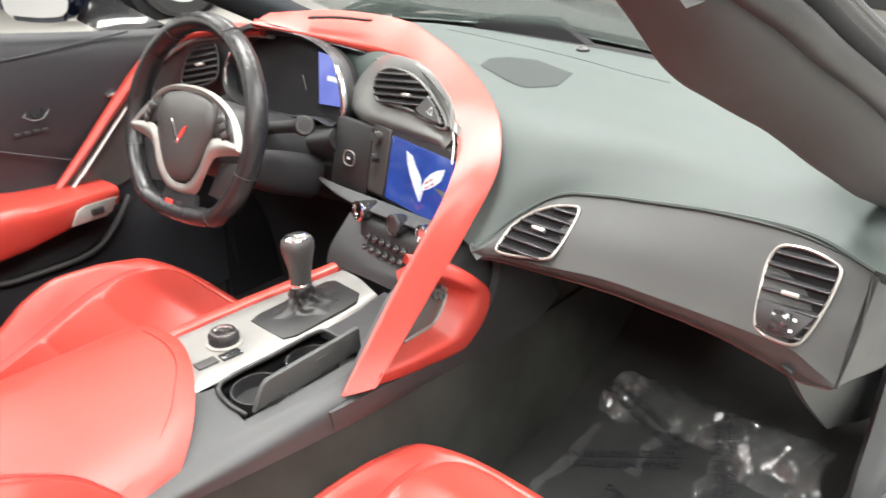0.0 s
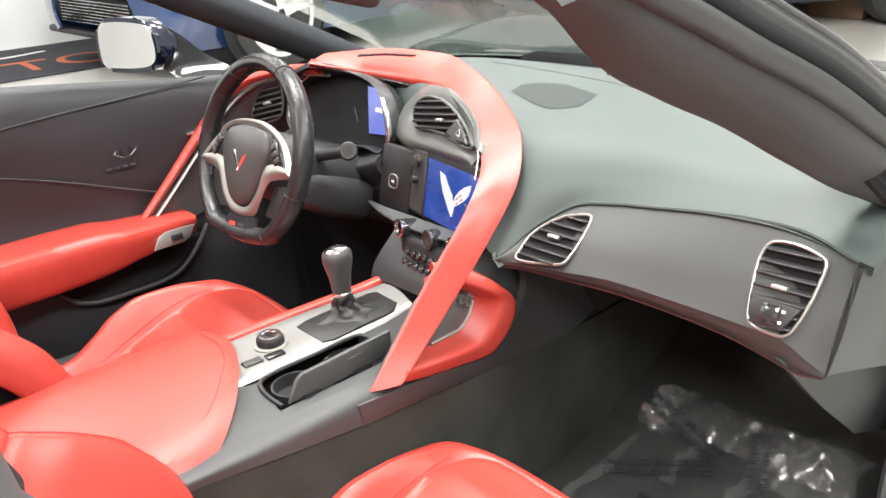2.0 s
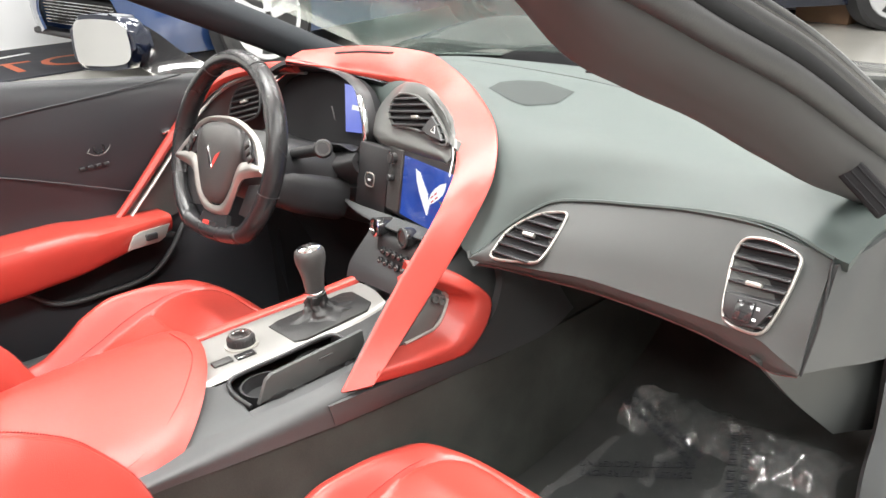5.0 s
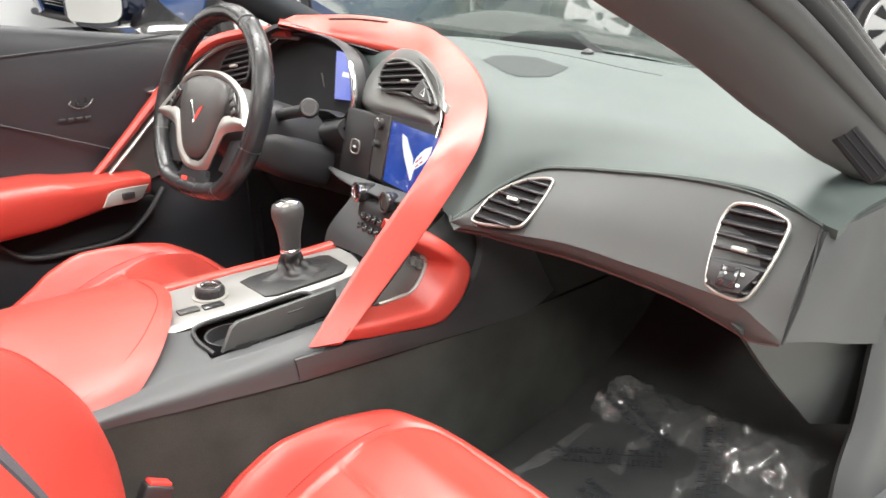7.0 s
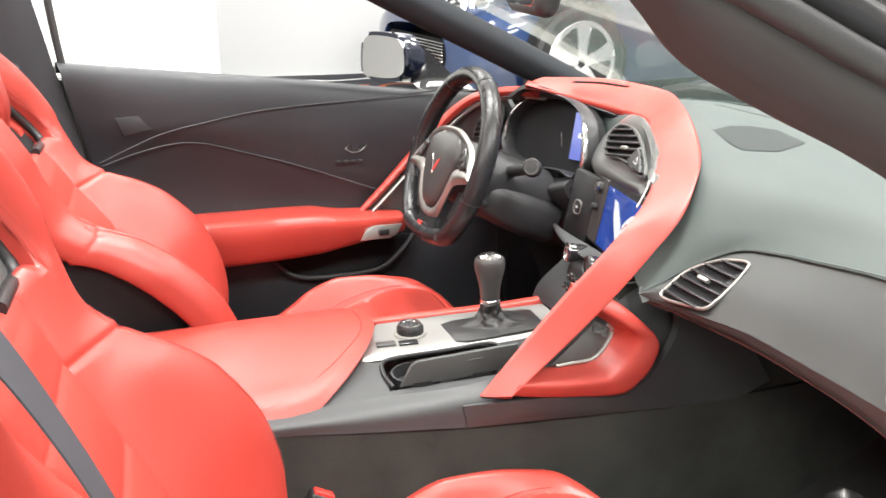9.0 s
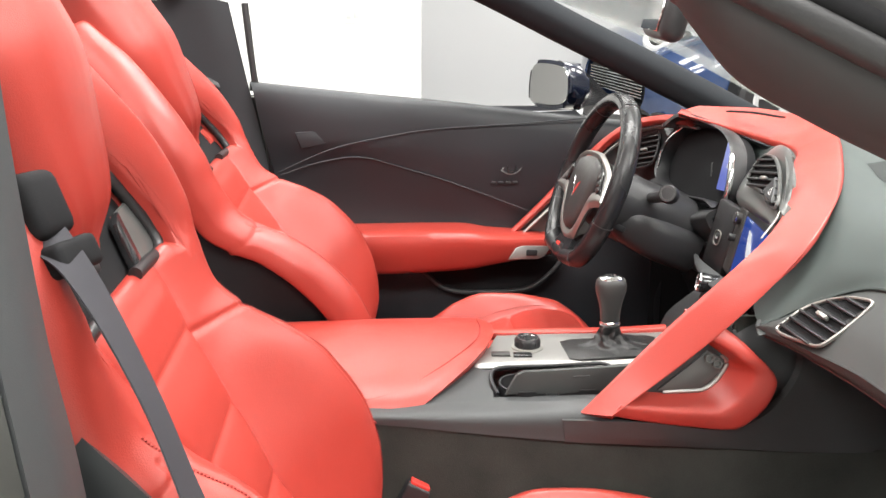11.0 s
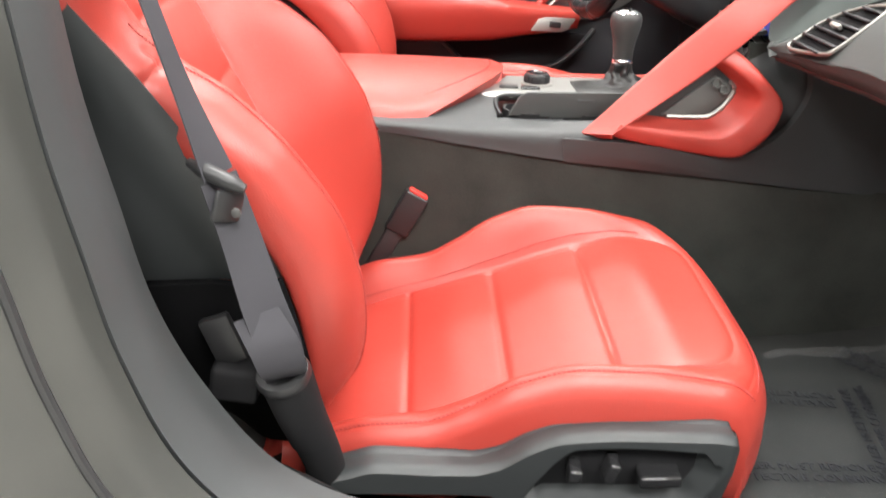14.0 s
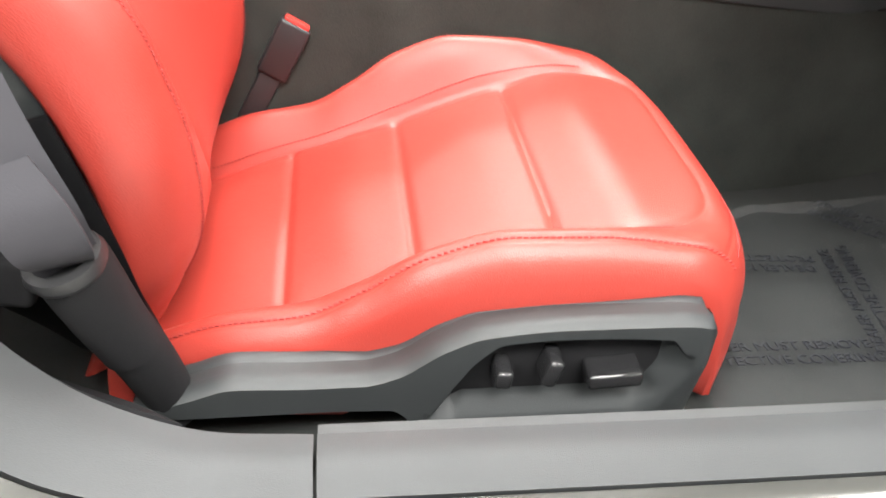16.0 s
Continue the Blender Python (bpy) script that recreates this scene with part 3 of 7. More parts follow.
bm = bmesh.new()
tube(bm, [(0.112, -0.170, 0.641), (0.120, -0.171, 0.630), (0.113, -0.171, 0.612), (0.100, -0.171, 0.596), (0.086, -0.171, 0.589), (0.06, -0.171, 0.588), (0.030, -0.171, 0.588)], 0.0035, 6, 40)
part("inner_trim", bm, SILVER, grab, "silver inner edge")

# ---- centre console ----
console = thing("centre_console", "dark grey centre console with satin silver shifter plate", "console", (-0.1, 0, 0.3))
# Side skins on both sides, and the carpeted tunnel below.
bm = bmesh.new()
sheet(bm, [
    [(-0.62, -0.150, 0.585), (-0.36, -0.150, 0.570), (-0.26, -0.140, 0.570), (-0.11, -0.150, 0.570), (-0.02, -0.155, 0.585), (0.10, -0.150, 0.65), (0.20, -0.150, 0.70)],
    [(-0.62, -0.165, 0.575), (-0.36, -0.172, 0.565), (-0.26, -0.172, 0.560), (-0.11, -0.173, 0.555), (-0.02, -0.176, 0.558), (0.10, -0.168, 0.60), (0.22, -0.165, 0.68)],
    [(-0.62, -0.174, 0.575), (-0.36, -0.174, 0.553), (-0.26, -0.177, 0.540), (-0.11, -0.178, 0.520), (-0.02, -0.180, 0.512), (0.10, -0.176, 0.50), (0.26, -0.172, 0.485)],
], 18, 60, 0.015)
part("side_panel", bm, TRIM, console, "dark grey side panel")
bm = bmesh.new()
sheet(bm, [
    [(-0.115, -0.178, 0.553), (0.0, -0.190, 0.550), (0.13, -0.190, 0.536), (0.19, -0.192, 0.57), (0.22, -0.192, 0.63), (0.20, -0.190, 0.70)],
    [(-0.112, -0.179, 0.535), (0.0, -0.186, 0.525), (0.14, -0.184, 0.515), (0.24, -0.182, 0.54), (0.29, -0.180, 0.60), (0.29, -0.178, 0.68)],
    [(-0.110, -0.178, 0.519), (0.0, -0.181, 0.511), (0.14, -0.180, 0.498), (0.26, -0.178, 0.486), (0.36, -0.176, 0.482), (0.42, -0.174, 0.50)],
], 14, 50, 0.012)
part("front_side_panel", bm, TRIM, console, "dark grey panel under the grab handle")
bm = bmesh.new()
prism(bm, [(-0.07, 0.56), (0.135, 0.545), (0.16, 0.60), (0.12, 0.69), (0.10, 0.70), (0.02, 0.655)], 0.02, frame_of((0, -0.150, 0), (0, -1, 0), (1, 0, 0)), 0.003)
part("inner_wall", bm, TRIM, console, "dark panel inside the grab handle")
bm = bmesh.new()
prism(bm, [(0.020, 0.590), (0.086, 0.592), (0.112, 0.618), (0.116, 0.634), (0.090, 0.648)], 0.003, frame_of((0, -0.1705, 0), (0, -1, 0), (1, 0, 0)), 0.001)
tray = part("handle_tray", bm, SATIN, console, "satin grey tray behind the handle")
for x, z in ((0.092, 0.638), (0.104, 0.630)):
    bm = bmesh.new()
    lathe(bm, [(0.007, 0), (0.007, 0.006), (0.005, 0.006), (0.0045, 0.002)], frame_of((x, -0.1735, z), (0, -1, 0), (1, 0, 0)), 18)
    part("socket", bm, SATIN, tray, "small satin socket")
bm = bmesh.new()
sheet(bm, [
    [(-0.70, -0.172, 0.58), (-0.36, -0.172, 0.555), (-0.11, -0.172, 0.522), (0.10, -0.174, 0.503), (0.36, -0.176, 0.484), (0.95, -0.19, 0.50)],
    [(-0.70, -0.185, 0.40), (-0.36, -0.186, 0.40), (-0.11, -0.188, 0.40), (0.10, -0.189, 0.39), (0.36, -0.188, 0.37), (0.95, -0.20, 0.37)],
    [(-0.70, -0.195, 0.22), (-0.36, -0.195, 0.22), (-0.11, -0.197, 0.22), (0.10, -0.198, 0.22), (0.36, -0.197, 0.22), (0.95, -0.21, 0.22)],
], 24, 60, 0.02)
part("tunnel_carpet", bm, CARPET, console, "dark grey carpeted tunnel side")
bm = bmesh.new()
sheet(bm, [[(0.14, -0.150, 0.69), (0.40, -0.158, 0.69), (0.93, -0.168, 0.69)], [(0.14, -0.160, 0.56), (0.40, -0.164, 0.56), (0.93, -0.178, 0.56)], [(0.14, -0.170, 0.42), (0.40, -0.172, 0.42), (0.93, -0.190, 0.42)]], 12, 24, 0.008)
part("tunnel_upper", bm, CARPET, console, "dark grey carpet under the dash")
bm = bmesh.new()
rbox(bm, (1.25, 0.30, 0.30), pose(-0.08, 0.0, 0.395), 0.02)
part("core", bm, BLACK, console)

# Red armrest lid.
bm = bmesh.new()
def lid_row(y, z, x_front):
    return [(-0.70, y, z + 0.002), (-0.52, y, z + 0.004), (-0.38, y, z + 0.005), ((x_front - 0.38) / 2, y, z + 0.004), (x_front - 0.02, y, z + 0.002), (x_front, y, z - 0.004)]
sheet(bm, [lid_row(0.165, 0.565, -0.185), lid_row(0.150, 0.592, -0.182), lid_row(0.10, 0.606, -0.18), lid_row(0.045, 0.609, -0.181), lid_row(-0.01, 0.607, -0.200), lid_row(-0.06, 0.602, -0.228), lid_row(-0.105, 0.592, -0.262), lid_row(-0.140, 0.577, -0.300), lid_row(-0.158, 0.560, -0.335), lid_row(-0.165, 0.548, -0.36)], 60, 60, 0.02)
lid = part("armrest_lid", bm, RED, console, "padded red leather armrest lid")
bm = bmesh.new()
tube(bm, [(-0.66, -0.148, 0.573), (-0.42, -0.147, 0.577), (-0.345, -0.132, 0.585), (-0.285, -0.090, 0.5995), (-0.245, -0.045, 0.607), (-0.215, 0.0, 0.6115), (-0.203, 0.045, 0.613), (-0.202, 0.10, 0.610)], 0.0007, 6, 60)
part("stitch", bm, RED_STITCH, lid, "red stitched seam")

# Satin silver plate.
bm = bmesh.new()
sheet(bm, [
    [(-0.166, 0.092, 0.578), (-0.06, 0.088, 0.580), (0.04, 0.074, 0.583), (0.118, 0.052, 0.590)],
    [(-0.168, 0.086, 0.585), (-0.06, 0.080, 0.587), (0.04, 0.066, 0.590), (0.116, 0.045, 0.597)],
    [(-0.190, 0.030, 0.585), (-0.06, 0.020, 0.587), (0.04, 0.010, 0.590), (0.112, 0.0, 0.597)],
    [(-0.220, -0.034, 0.584), (-0.06, -0.044, 0.586), (0.04, -0.050, 0.589), (0.098, -0.045, 0.595)],
    [(-0.224, -0.041, 0.578), (-0.06, -0.050, 0.580), (0.04, -0.056, 0.583), (0.100, -0.052, 0.590)],
], 26, 30, 0.012)
part("shifter_plate", bm, PLATE, console, "satin silver shifter plate")
bm = bmesh.new()
tube(bm, [(-0.175, 0.104, 0.580), (-0.05, 0.100, 0.580), (0.05, 0.086, 0.584), (0.125, 0.066, 0.594)], 0.011, 10, 30, flat=0.8, power=2.6)
part("driver_edge", bm, RED, console, "red leather edge beside the plate")
# Grey shoulder on the passenger's side, left open where the cup holder sits.
bm = bmesh.new()
sheet(bm, [
    [(-0.225, -0.043, 0.582), (-0.210, -0.050, 0.580), (-0.198, -0.052, 0.580)],
    [(-0.268, -0.100, 0.576), (-0.230, -0.095, 0.574), (-0.200, -0.090, 0.573)],
    [(-0.305, -0.140, 0.568), (-0.250, -0.130, 0.566), (-0.205, -0.122, 0.566)],
    [(-0.335, -0.164, 0.556), (-0.270, -0.160, 0.556), (-0.205, -0.156, 0.556)],
    [(-0.345, -0.172, 0.548), (-0.270, -0.170, 0.547), (-0.205, -0.170, 0.545)],
], 20, 16, 0.012)
part("rear_shoulder", bm, TRIM, console, "dark grey console shoulder")
bm = bmesh.new()
sheet(bm, [
    [(-0.205, -0.122, 0.566), (-0.10, -0.124, 0.566), (0.0, -0.126, 0.568), (0.10, -0.126, 0.580)],
    [(-0.205, -0.150, 0.558), (-0.10, -0.152, 0.557), (0.0, -0.152, 0.558), (0.10, -0.150, 0.568)],
    [(-0.205, -0.170, 0.545), (-0.10, -0.172, 0.543), (0.0, -0.172, 0.543), (0.10, -0.170, 0.550)],
], 12, 30, 0.012)
part("near_shoulder", bm, TRIM, console)
bm = bmesh.new()
sheet(bm, [
    [(-0.020, -0.055, 0.583), (0.04, -0.058, 0.586), (0.11, -0.056, 0.594)],
    [(-0.012, -0.090, 0.578), (0.04, -0.092, 0.581), (0.11, -0.090, 0.590)],
    [(-0.004, -0.125, 0.568), (0.04, -0.126, 0.572), (0.11, -0.126, 0.582)],
], 12, 14, 0.010)
part("front_tray", bm, BLACK, console, "dark tray ahead of the cup holder")
bm = bmesh.new()
tube(bm, [(-0.198, -0.118, 0.569), (-0.203, -0.09, 0.576), (-0.198, -0.062, 0.582), (-0.180, -0.053, 0.584), (-0.10, -0.053, 0.584), (-0.03, -0.055, 0.586), (-0.016, -0.062, 0.585), (-0.012, -0.09, 0.580)], 0.0032, 8, 60)
part("cup_rim", bm, BLACK, console, "black cup holder rim")
bm = bmesh.new()
rbox(bm, (0.20, 0.075, 0.006), pose(-0.105, -0.087, 0.548), 0.002)
part("cup_floor", bm, PIT, console, "dark cup holder well")
for x in (-0.155, -0.065):
    bm = bmesh.new()
    lathe(bm, [(0.036, 0), (0.037, 0.022), (0.034, 0.022), (0.033, 0.003)], pose(x, -0.088, 0.551), 24)
    part("cup_ring", bm, BLACK, console)
# The lid slid open, standing on edge along the passenger's side of the well.
bm = bmesh.new()
prism(bm, [(-0.188, 0.568), (-0.172, 0.598), (-0.162, 0.604), (-0.006, 0.608), (-0.004, 0.572), (-0.10, 0.568)], 0.008, frame_of((0, -0.114, 0), (0, -1, 0), (1, 0, 0)), 0.002, 2)
cl = part("cup_lid", bm, FACE, console, "dark cup holder lid slid open")
bm = bmesh.new()
rbox(bm, (0.024, 0.002, 0.003), pose(-0.075, -0.1225, 0.594, 0, -1, 0), 0.0006, 1)
part("pull_mark", bm, TRIM, cl)

# Shifter with its boot.
shifter = thing("gear_shifter", "grey leather manual shifter with satin cap on the console", "gear shifter", (0, 0.01, 0.59))
bm = bmesh.new()
prism(bm, [(-0.070, 0.040), (-0.072, -0.036), (-0.055, -0.044), (0.060, -0.047), (0.082, -0.030), (0.088, 0.030), (0.075, 0.040), (-0.05, 0.046)], 0.005, pose(0, 0, 0.587, 0, -2.5, 0), 0.002)
part("boot_frame", bm, BOOT, shifter, "black boot frame")
bm = bmesh.new()
rows = []
for k in range(34):
    t = k / 33
    r = 0.024 * (1 - t) ** 4 + 0.0160
    sx = 1.0 + 0.8 * (1 - t) ** 2.5
    z = 0.590 + 0.037 * t
    row = []
    for j in range(56):
        a = 2 * math.pi * j / 56
        wr = noise.noise(Vector((math.cos(a) * 2.4, math.sin(a) * 2.4, t * 2.5))) * 0.011 * (1 - t) ** 0.5 + 0.0012 * math.sin(t * 22 + 3 * math.sin(2 * a)) * (1 - t)
        row.append(bm.verts.new((0.020 * (1 - t) ** 3 + 0.004 + (r * sx + wr) * math.cos(a), 0.008 + (r + wr) * math.sin(a), z + 0.3 * wr)))
    rows.append(row)
grid_faces(bm, rows, closed_v=True)
part("boot", bm, BOOT, shifter, "wrinkled black leather boot", 70)
KM = frame_of((0.004, 0.009, 0.626), (-0.03, -0.03, 1), (1, 0, 0))
bm = bmesh.new()
lathe(bm, [(0.0150, 0), (0.0165, 0.002), (0.0165, 0.006), (0.0150, 0.008)], KM)
part("collar", bm, CHROME, shifter, "chrome collar")
bm = bmesh.new()
rings = []
for z, rx, ry in [(0.007, 0.0150, 0.0145), (0.018, 0.0158, 0.0150), (0.032, 0.0172, 0.0162), (0.046, 0.0205, 0.0185), (0.058, 0.0238, 0.0205), (0.068, 0.0246, 0.0208), (0.075, 0.0232, 0.0195), (0.079, 0.020, 0.017)]:
    rings.append([bm.verts.new(KM @ Vector((rx * math.copysign(abs(math.cos(a)) ** 0.88, math.cos(a)), ry * math.copysign(abs(math.sin(a)) ** 0.88, math.sin(a)), z))) for a in [2 * math.pi * j / 36 for j in range(36)]])
grid_faces(bm, rings, closed_v=True)
bm.faces.new(rings[-1]); bm.faces.new(list(reversed(rings[0])))
part("knob", bm, KNOBGREY, shifter, "grey leather knob")
bm = bmesh.new()
lathe(bm, [(0.0205, 0), (0.019, 0.003), (0.013, 0.0055), (0.004, 0.0065)], KM @ pose(0, 0, 0.0775) @ Matrix.Diagonal((1.0, 0.86, 1, 1)))
cap = part("cap", bm, CHROME, shifter, "bright cap with gear pattern")
for dx in (-0.006, 0, 0.006):
    bm = bmesh.new()
    rbox(bm, (0.0012, 0.012, 0.001), KM @ pose(dx, 0, 0.0845), 0)
    part("gear_mark", bm, BLACK, cap)
# Drive mode dial and two switches on the plate.
dial = thing("mode_dial", "round black drive mode dial with chrome ring", "dial", (-0.128, 0.022, 0.585))
DM = pose(-0.128, 0.022, 0.5855)
bm = bmesh.new()
lathe(bm, [(0.026, 0), (0.0255, 0.003), (0.021, 0.004)], DM)
part("base_ring", bm, SILVER, dial)
bm = bmesh.new()
lathe(bm, [(0.0205, 0), (0.0205, 0.012), (0.018, 0.0155)], DM @ pose(0, 0, 0.003), 36)
gp = part("grip", bm, BLACK, dial, "black ribbed grip")
for k in range(18):
    bm = bmesh.new()
    rbox(bm, (0.0014, 0.0022, 0.010), DM @ pose(0, 0, 0.009, 0, 0, 20 * k) @ pose(0.0206, 0, 0), 0)
    part("rib", bm, BLACK, gp)
bm = bmesh.new()
lathe(bm, [(0.0172, 0), (0.0172, 0.002), (0.0135, 0.002), (0.013, 0.0005)], DM @ pose(0, 0, 0.018))
part("ring", bm, CHROME, dial, "chrome ring")
for x, y, mt, nm in ((-0.176, -0.005, KNOBGREY, "hold_switch"), (-0.142, -0.012, GLOSS, "park_brake_switch")):
    bm = bmesh.new()
    rbox(bm, (0.030, 0.017, 0.004), pose(x, y, 0.5868, 0, -1, -6), 0.0015)
    s = part(nm, bm, mt, console, "small rectangular console switch")


# ---- cabin floor, sill and door opening ----
bm = bmesh.new()
sheet(bm, [[(-1.0, -0.70, 0.25), (-0.3, -0.70, 0.25), (0.30, -0.70, 0.255), (0.60, -0.70, 0.33), (0.85, -0.70, 0.50)],
           [(-1.0, -0.40, 0.25), (-0.3, -0.40, 0.25), (0.30, -0.40, 0.255), (0.60, -0.40, 0.33), (0.85, -0.40, 0.50)],
           [(-1.0, -0.19, 0.25), (-0.3, -0.19, 0.25), (0.30, -0.19, 0.255), (0.60, -0.19, 0.33), (0.85, -0.19, 0.50)]], 20, 50, 0.02)
cabin = thing("cabin_floor", "dark grey carpeted cabin floor", "car floor", (0, 0, 0.2))
part("passenger_carpet", bm, FLOORCARPET, cabin)
# The driver's carpet carries the footwell's shade in its near-black colour.
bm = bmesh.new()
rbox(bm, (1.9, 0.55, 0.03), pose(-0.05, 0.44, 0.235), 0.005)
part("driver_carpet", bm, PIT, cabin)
# Bulkhead carpet blackened in place of the shade between the seats.
bm = bmesh.new()
rbox(bm, (0.04, 1.4, 0.75), pose(-0.93, 0.0, 0.55, 0, -18, 0), 0.01)
part("rear_bulkhead", bm, PIT, cabin, "dark carpet behind the seats, blackened as shade")
bm = bmesh.new()
rbox(bm, (0.03, 1.4, 0.6), pose(0.93, 0, 0.55), 0.01)
part("firewall", bm, FLOORCARPET, cabin)

body = thing("car_body", "grey metallic sports car body with open passenger door", "car", (0, 0, 0))
# Grey plastic sill cover: along the threshold, then up the rear of the opening.
PIN = [(1.0, -0.69, 0.338), (0.5, -0.69, 0.338), (0.1, -0.69, 0.338), (-0.293, -0.682, 0.336), (-0.375, -0.680, 0.345), (-0.447, -0.680, 0.389), (-0.503, -0.680, 0.469), (-0.537, -0.680, 0.548), (-0.556, -0.680, 0.640), (-0.571, -0.680, 0.72), (-0.580, -0.678, 0.80), (-0.592, -0.672, 0.88), (-0.610, -0.65, 1.05), (-0.62, -0.62, 1.18)]
POUT = [(1.0, -0.745, 0.335), (0.5, -0.745, 0.335), (0.1, -0.744, 0.335), (-0.293, -0.733, 0.330), (-0.375, -0.736, 0.334), (-0.450, -0.740, 0.366), (-0.509, -0.74, 0.433), (-0.546, -0.74, 0.534), (-0.562, -0.74, 0.618), (-0.576, -0.74, 0.70), (-0.586, -0.738, 0.80), (-0.598, -0.728, 0.88), (-0.625, -0.70, 1.05), (-0.64, -0.67, 1.18)]
PMID = [tuple((Vector(a) + Vector(b)) / 2 + Vector((0.004 if i > 5 else 0, -0.002 if i > 5 else 0, 0.006 if i < 6 else 0))) for i, (a, b) in enumerate(zip(PIN, POUT))]
bm = bmesh.new()
sheet(bm, [PIN[:4], PMID[:4], POUT[:4]], 10, 30, 0.012)
part("sill_cover", bm, SILLGREY, body, "grey plastic sill cover")
bm = bmesh.new()
sheet(bm, [[(-0.2955, *PIN[3][1:])] + PIN[4:], [(-0.2955, *PMID[3][1:])] + PMID[4:], [(-0.2955, *POUT[3][1:])] + POUT[4:]], 10, 70, 0.012)
part("pillar_cover", bm, SILLGREY, body, "grey plastic cover up the rear of the opening")
# Inner face of the sill, down to the carpet.
bm = bmesh.new()
sheet(bm, [[Vector(p) + Vector((0, 0.0, -0.003)) for p in PIN[:4]], [Vector(p) + Vector((0, 0.02, -0.09)) for p in PIN[:4]]], 4, 30, 0.01)
part("sill_inner", bm, TRIM, body)
bm = bmesh.new()
sheet(bm, [[(0.385, -0.692, 0.335), (0.392, -0.692, 0.41), (0.418, -0.692, 0.47), (0.424, -0.694, 0.57), (0.44, -0.696, 0.70)], [(0.41, -0.715, 0.335), (0.415, -0.715, 0.41), (0.44, -0.715, 0.47), (0.45, -0.715, 0.57), (0.46, -0.716, 0.70)], [(0.60, -0.735, 0.335), (0.60, -0.735, 0.41), (0.60, -0.735, 0.47), (0.60, -0.735, 0.57), (0.60, -0.735, 0.70)]], 12, 24, 0.012)
part("hinge_pillar", bm, SILLGREY, body, "grey cover on the hinge pillar")
# Inner quarter trim behind the opening: belt cavity wall, its shade painted in black.
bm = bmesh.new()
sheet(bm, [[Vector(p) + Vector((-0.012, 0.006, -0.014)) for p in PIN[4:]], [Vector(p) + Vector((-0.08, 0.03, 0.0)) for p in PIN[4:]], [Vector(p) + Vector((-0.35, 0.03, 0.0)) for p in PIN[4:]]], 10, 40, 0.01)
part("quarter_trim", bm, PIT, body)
# Painted flange outside the cover, a rubber seal, then the rocker and rear quarter.
def beside(low, high):
    return [Vector(p) + (Vector(low) if i < 4 else Vector(low).lerp(Vector(high), min(1.0, (i - 3) / 3))) for i, p in enumerate(POUT)]


FLA, FLB, FLC = beside((0, -0.001, -0.003), (-0.002, -0.002, -0.002)), beside((0, -0.010, -0.006), (-0.016, -0.024, -0.006)), beside((0, -0.018, -0.012), (-0.034, -0.044, -0.010))
bm = bmesh.new()
sheet(bm, [FLA, FLB, FLC], 10, 120, 0.008)
part("door_flange", bm, PAINT, body, "grey painted door opening flange")
bm = bmesh.new()
tube(bm, [p + Vector((-0.002, -0.003, -0.002)) for p in FLC], 0.0045, 8, 140)
part("door_seal", bm, RUBBER, body, "black door seal")
FLD, FLE, FLF, FLG = beside((0, -0.022, -0.014), (-0.038, -0.050, -0.012)), beside((0, -0.045, -0.020), (-0.055, -0.070, -0.015)), beside((0, -0.066, -0.09), (-0.13, -0.11, -0.02)), beside((0, -0.03, -0.21), (-0.46, -0.17, -0.03))
bm = bmesh.new()
sheet(bm, [FLD, FLE, FLF, FLG], 30, 140, 0.01)
part("quarter_panel", bm, PAINT, body, "grey metallic rocker and rear quarter")

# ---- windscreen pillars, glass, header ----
# Far pillar: the same trim, darkened in colour for its shade.
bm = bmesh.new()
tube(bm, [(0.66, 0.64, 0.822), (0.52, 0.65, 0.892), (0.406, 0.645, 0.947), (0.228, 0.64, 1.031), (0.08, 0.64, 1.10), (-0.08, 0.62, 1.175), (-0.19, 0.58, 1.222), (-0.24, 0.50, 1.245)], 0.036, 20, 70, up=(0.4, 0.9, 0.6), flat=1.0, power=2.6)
part("pillar_trim", bm, SHADED_CLOTH, body, "dark upholstered windscreen pillar")
# Passenger's pillar: a broad cloth-covered face, a soft seal roll and the glossy outer skin.
LOWER = [(-0.17, -0.40, 1.185), (-0.133, -0.50, 1.145), (-0.111, -0.555, 1.088), (-0.078, -0.572, 1.045), (-0.018, -0.580, 1.012), (0.071, -0.605, 0.967), (0.20, -0.635, 0.890), (0.36, -0.660, 0.815), (0.50, -0.665, 0.775)]
UPPER = [(-0.24, -0.44, 1.23), (-0.19, -0.57, 1.175), (-0.15, -0.62, 1.130), (-0.08, -0.655, 1.091), (-0.006, -0.665, 1.056), (0.106, -0.682, 1.003), (0.25, -0.695, 0.925), (0.42, -0.700, 0.840), (0.55, -0.71, 0.790)]


def pillar_row(t, dx, dy, dz):
    return [Vector(a).lerp(Vector(b), t) + Vector((dx, dy, dz)) for a, b in zip(LOWER, UPPER)]


bm = bmesh.new()
sheet(bm, [pillar_row(0, 0.03, 0.006, 0.05), pillar_row(0, 0.006, 0.003, 0.014), pillar_row(0, 0, 0, 0), pillar_row(0.14, -0.002, -0.005, -0.004), pillar_row(0.42, -0.003, -0.010, -0.009), pillar_row(0.70, -0.002, -0.006, -0.006), pillar_row(0.80, 0.004, 0.002, 0.008)], 30, 90, 0.012)
near_pillar = part("pillar_trim", bm, PILLAR, body, "dark upholstered windscreen pillar")
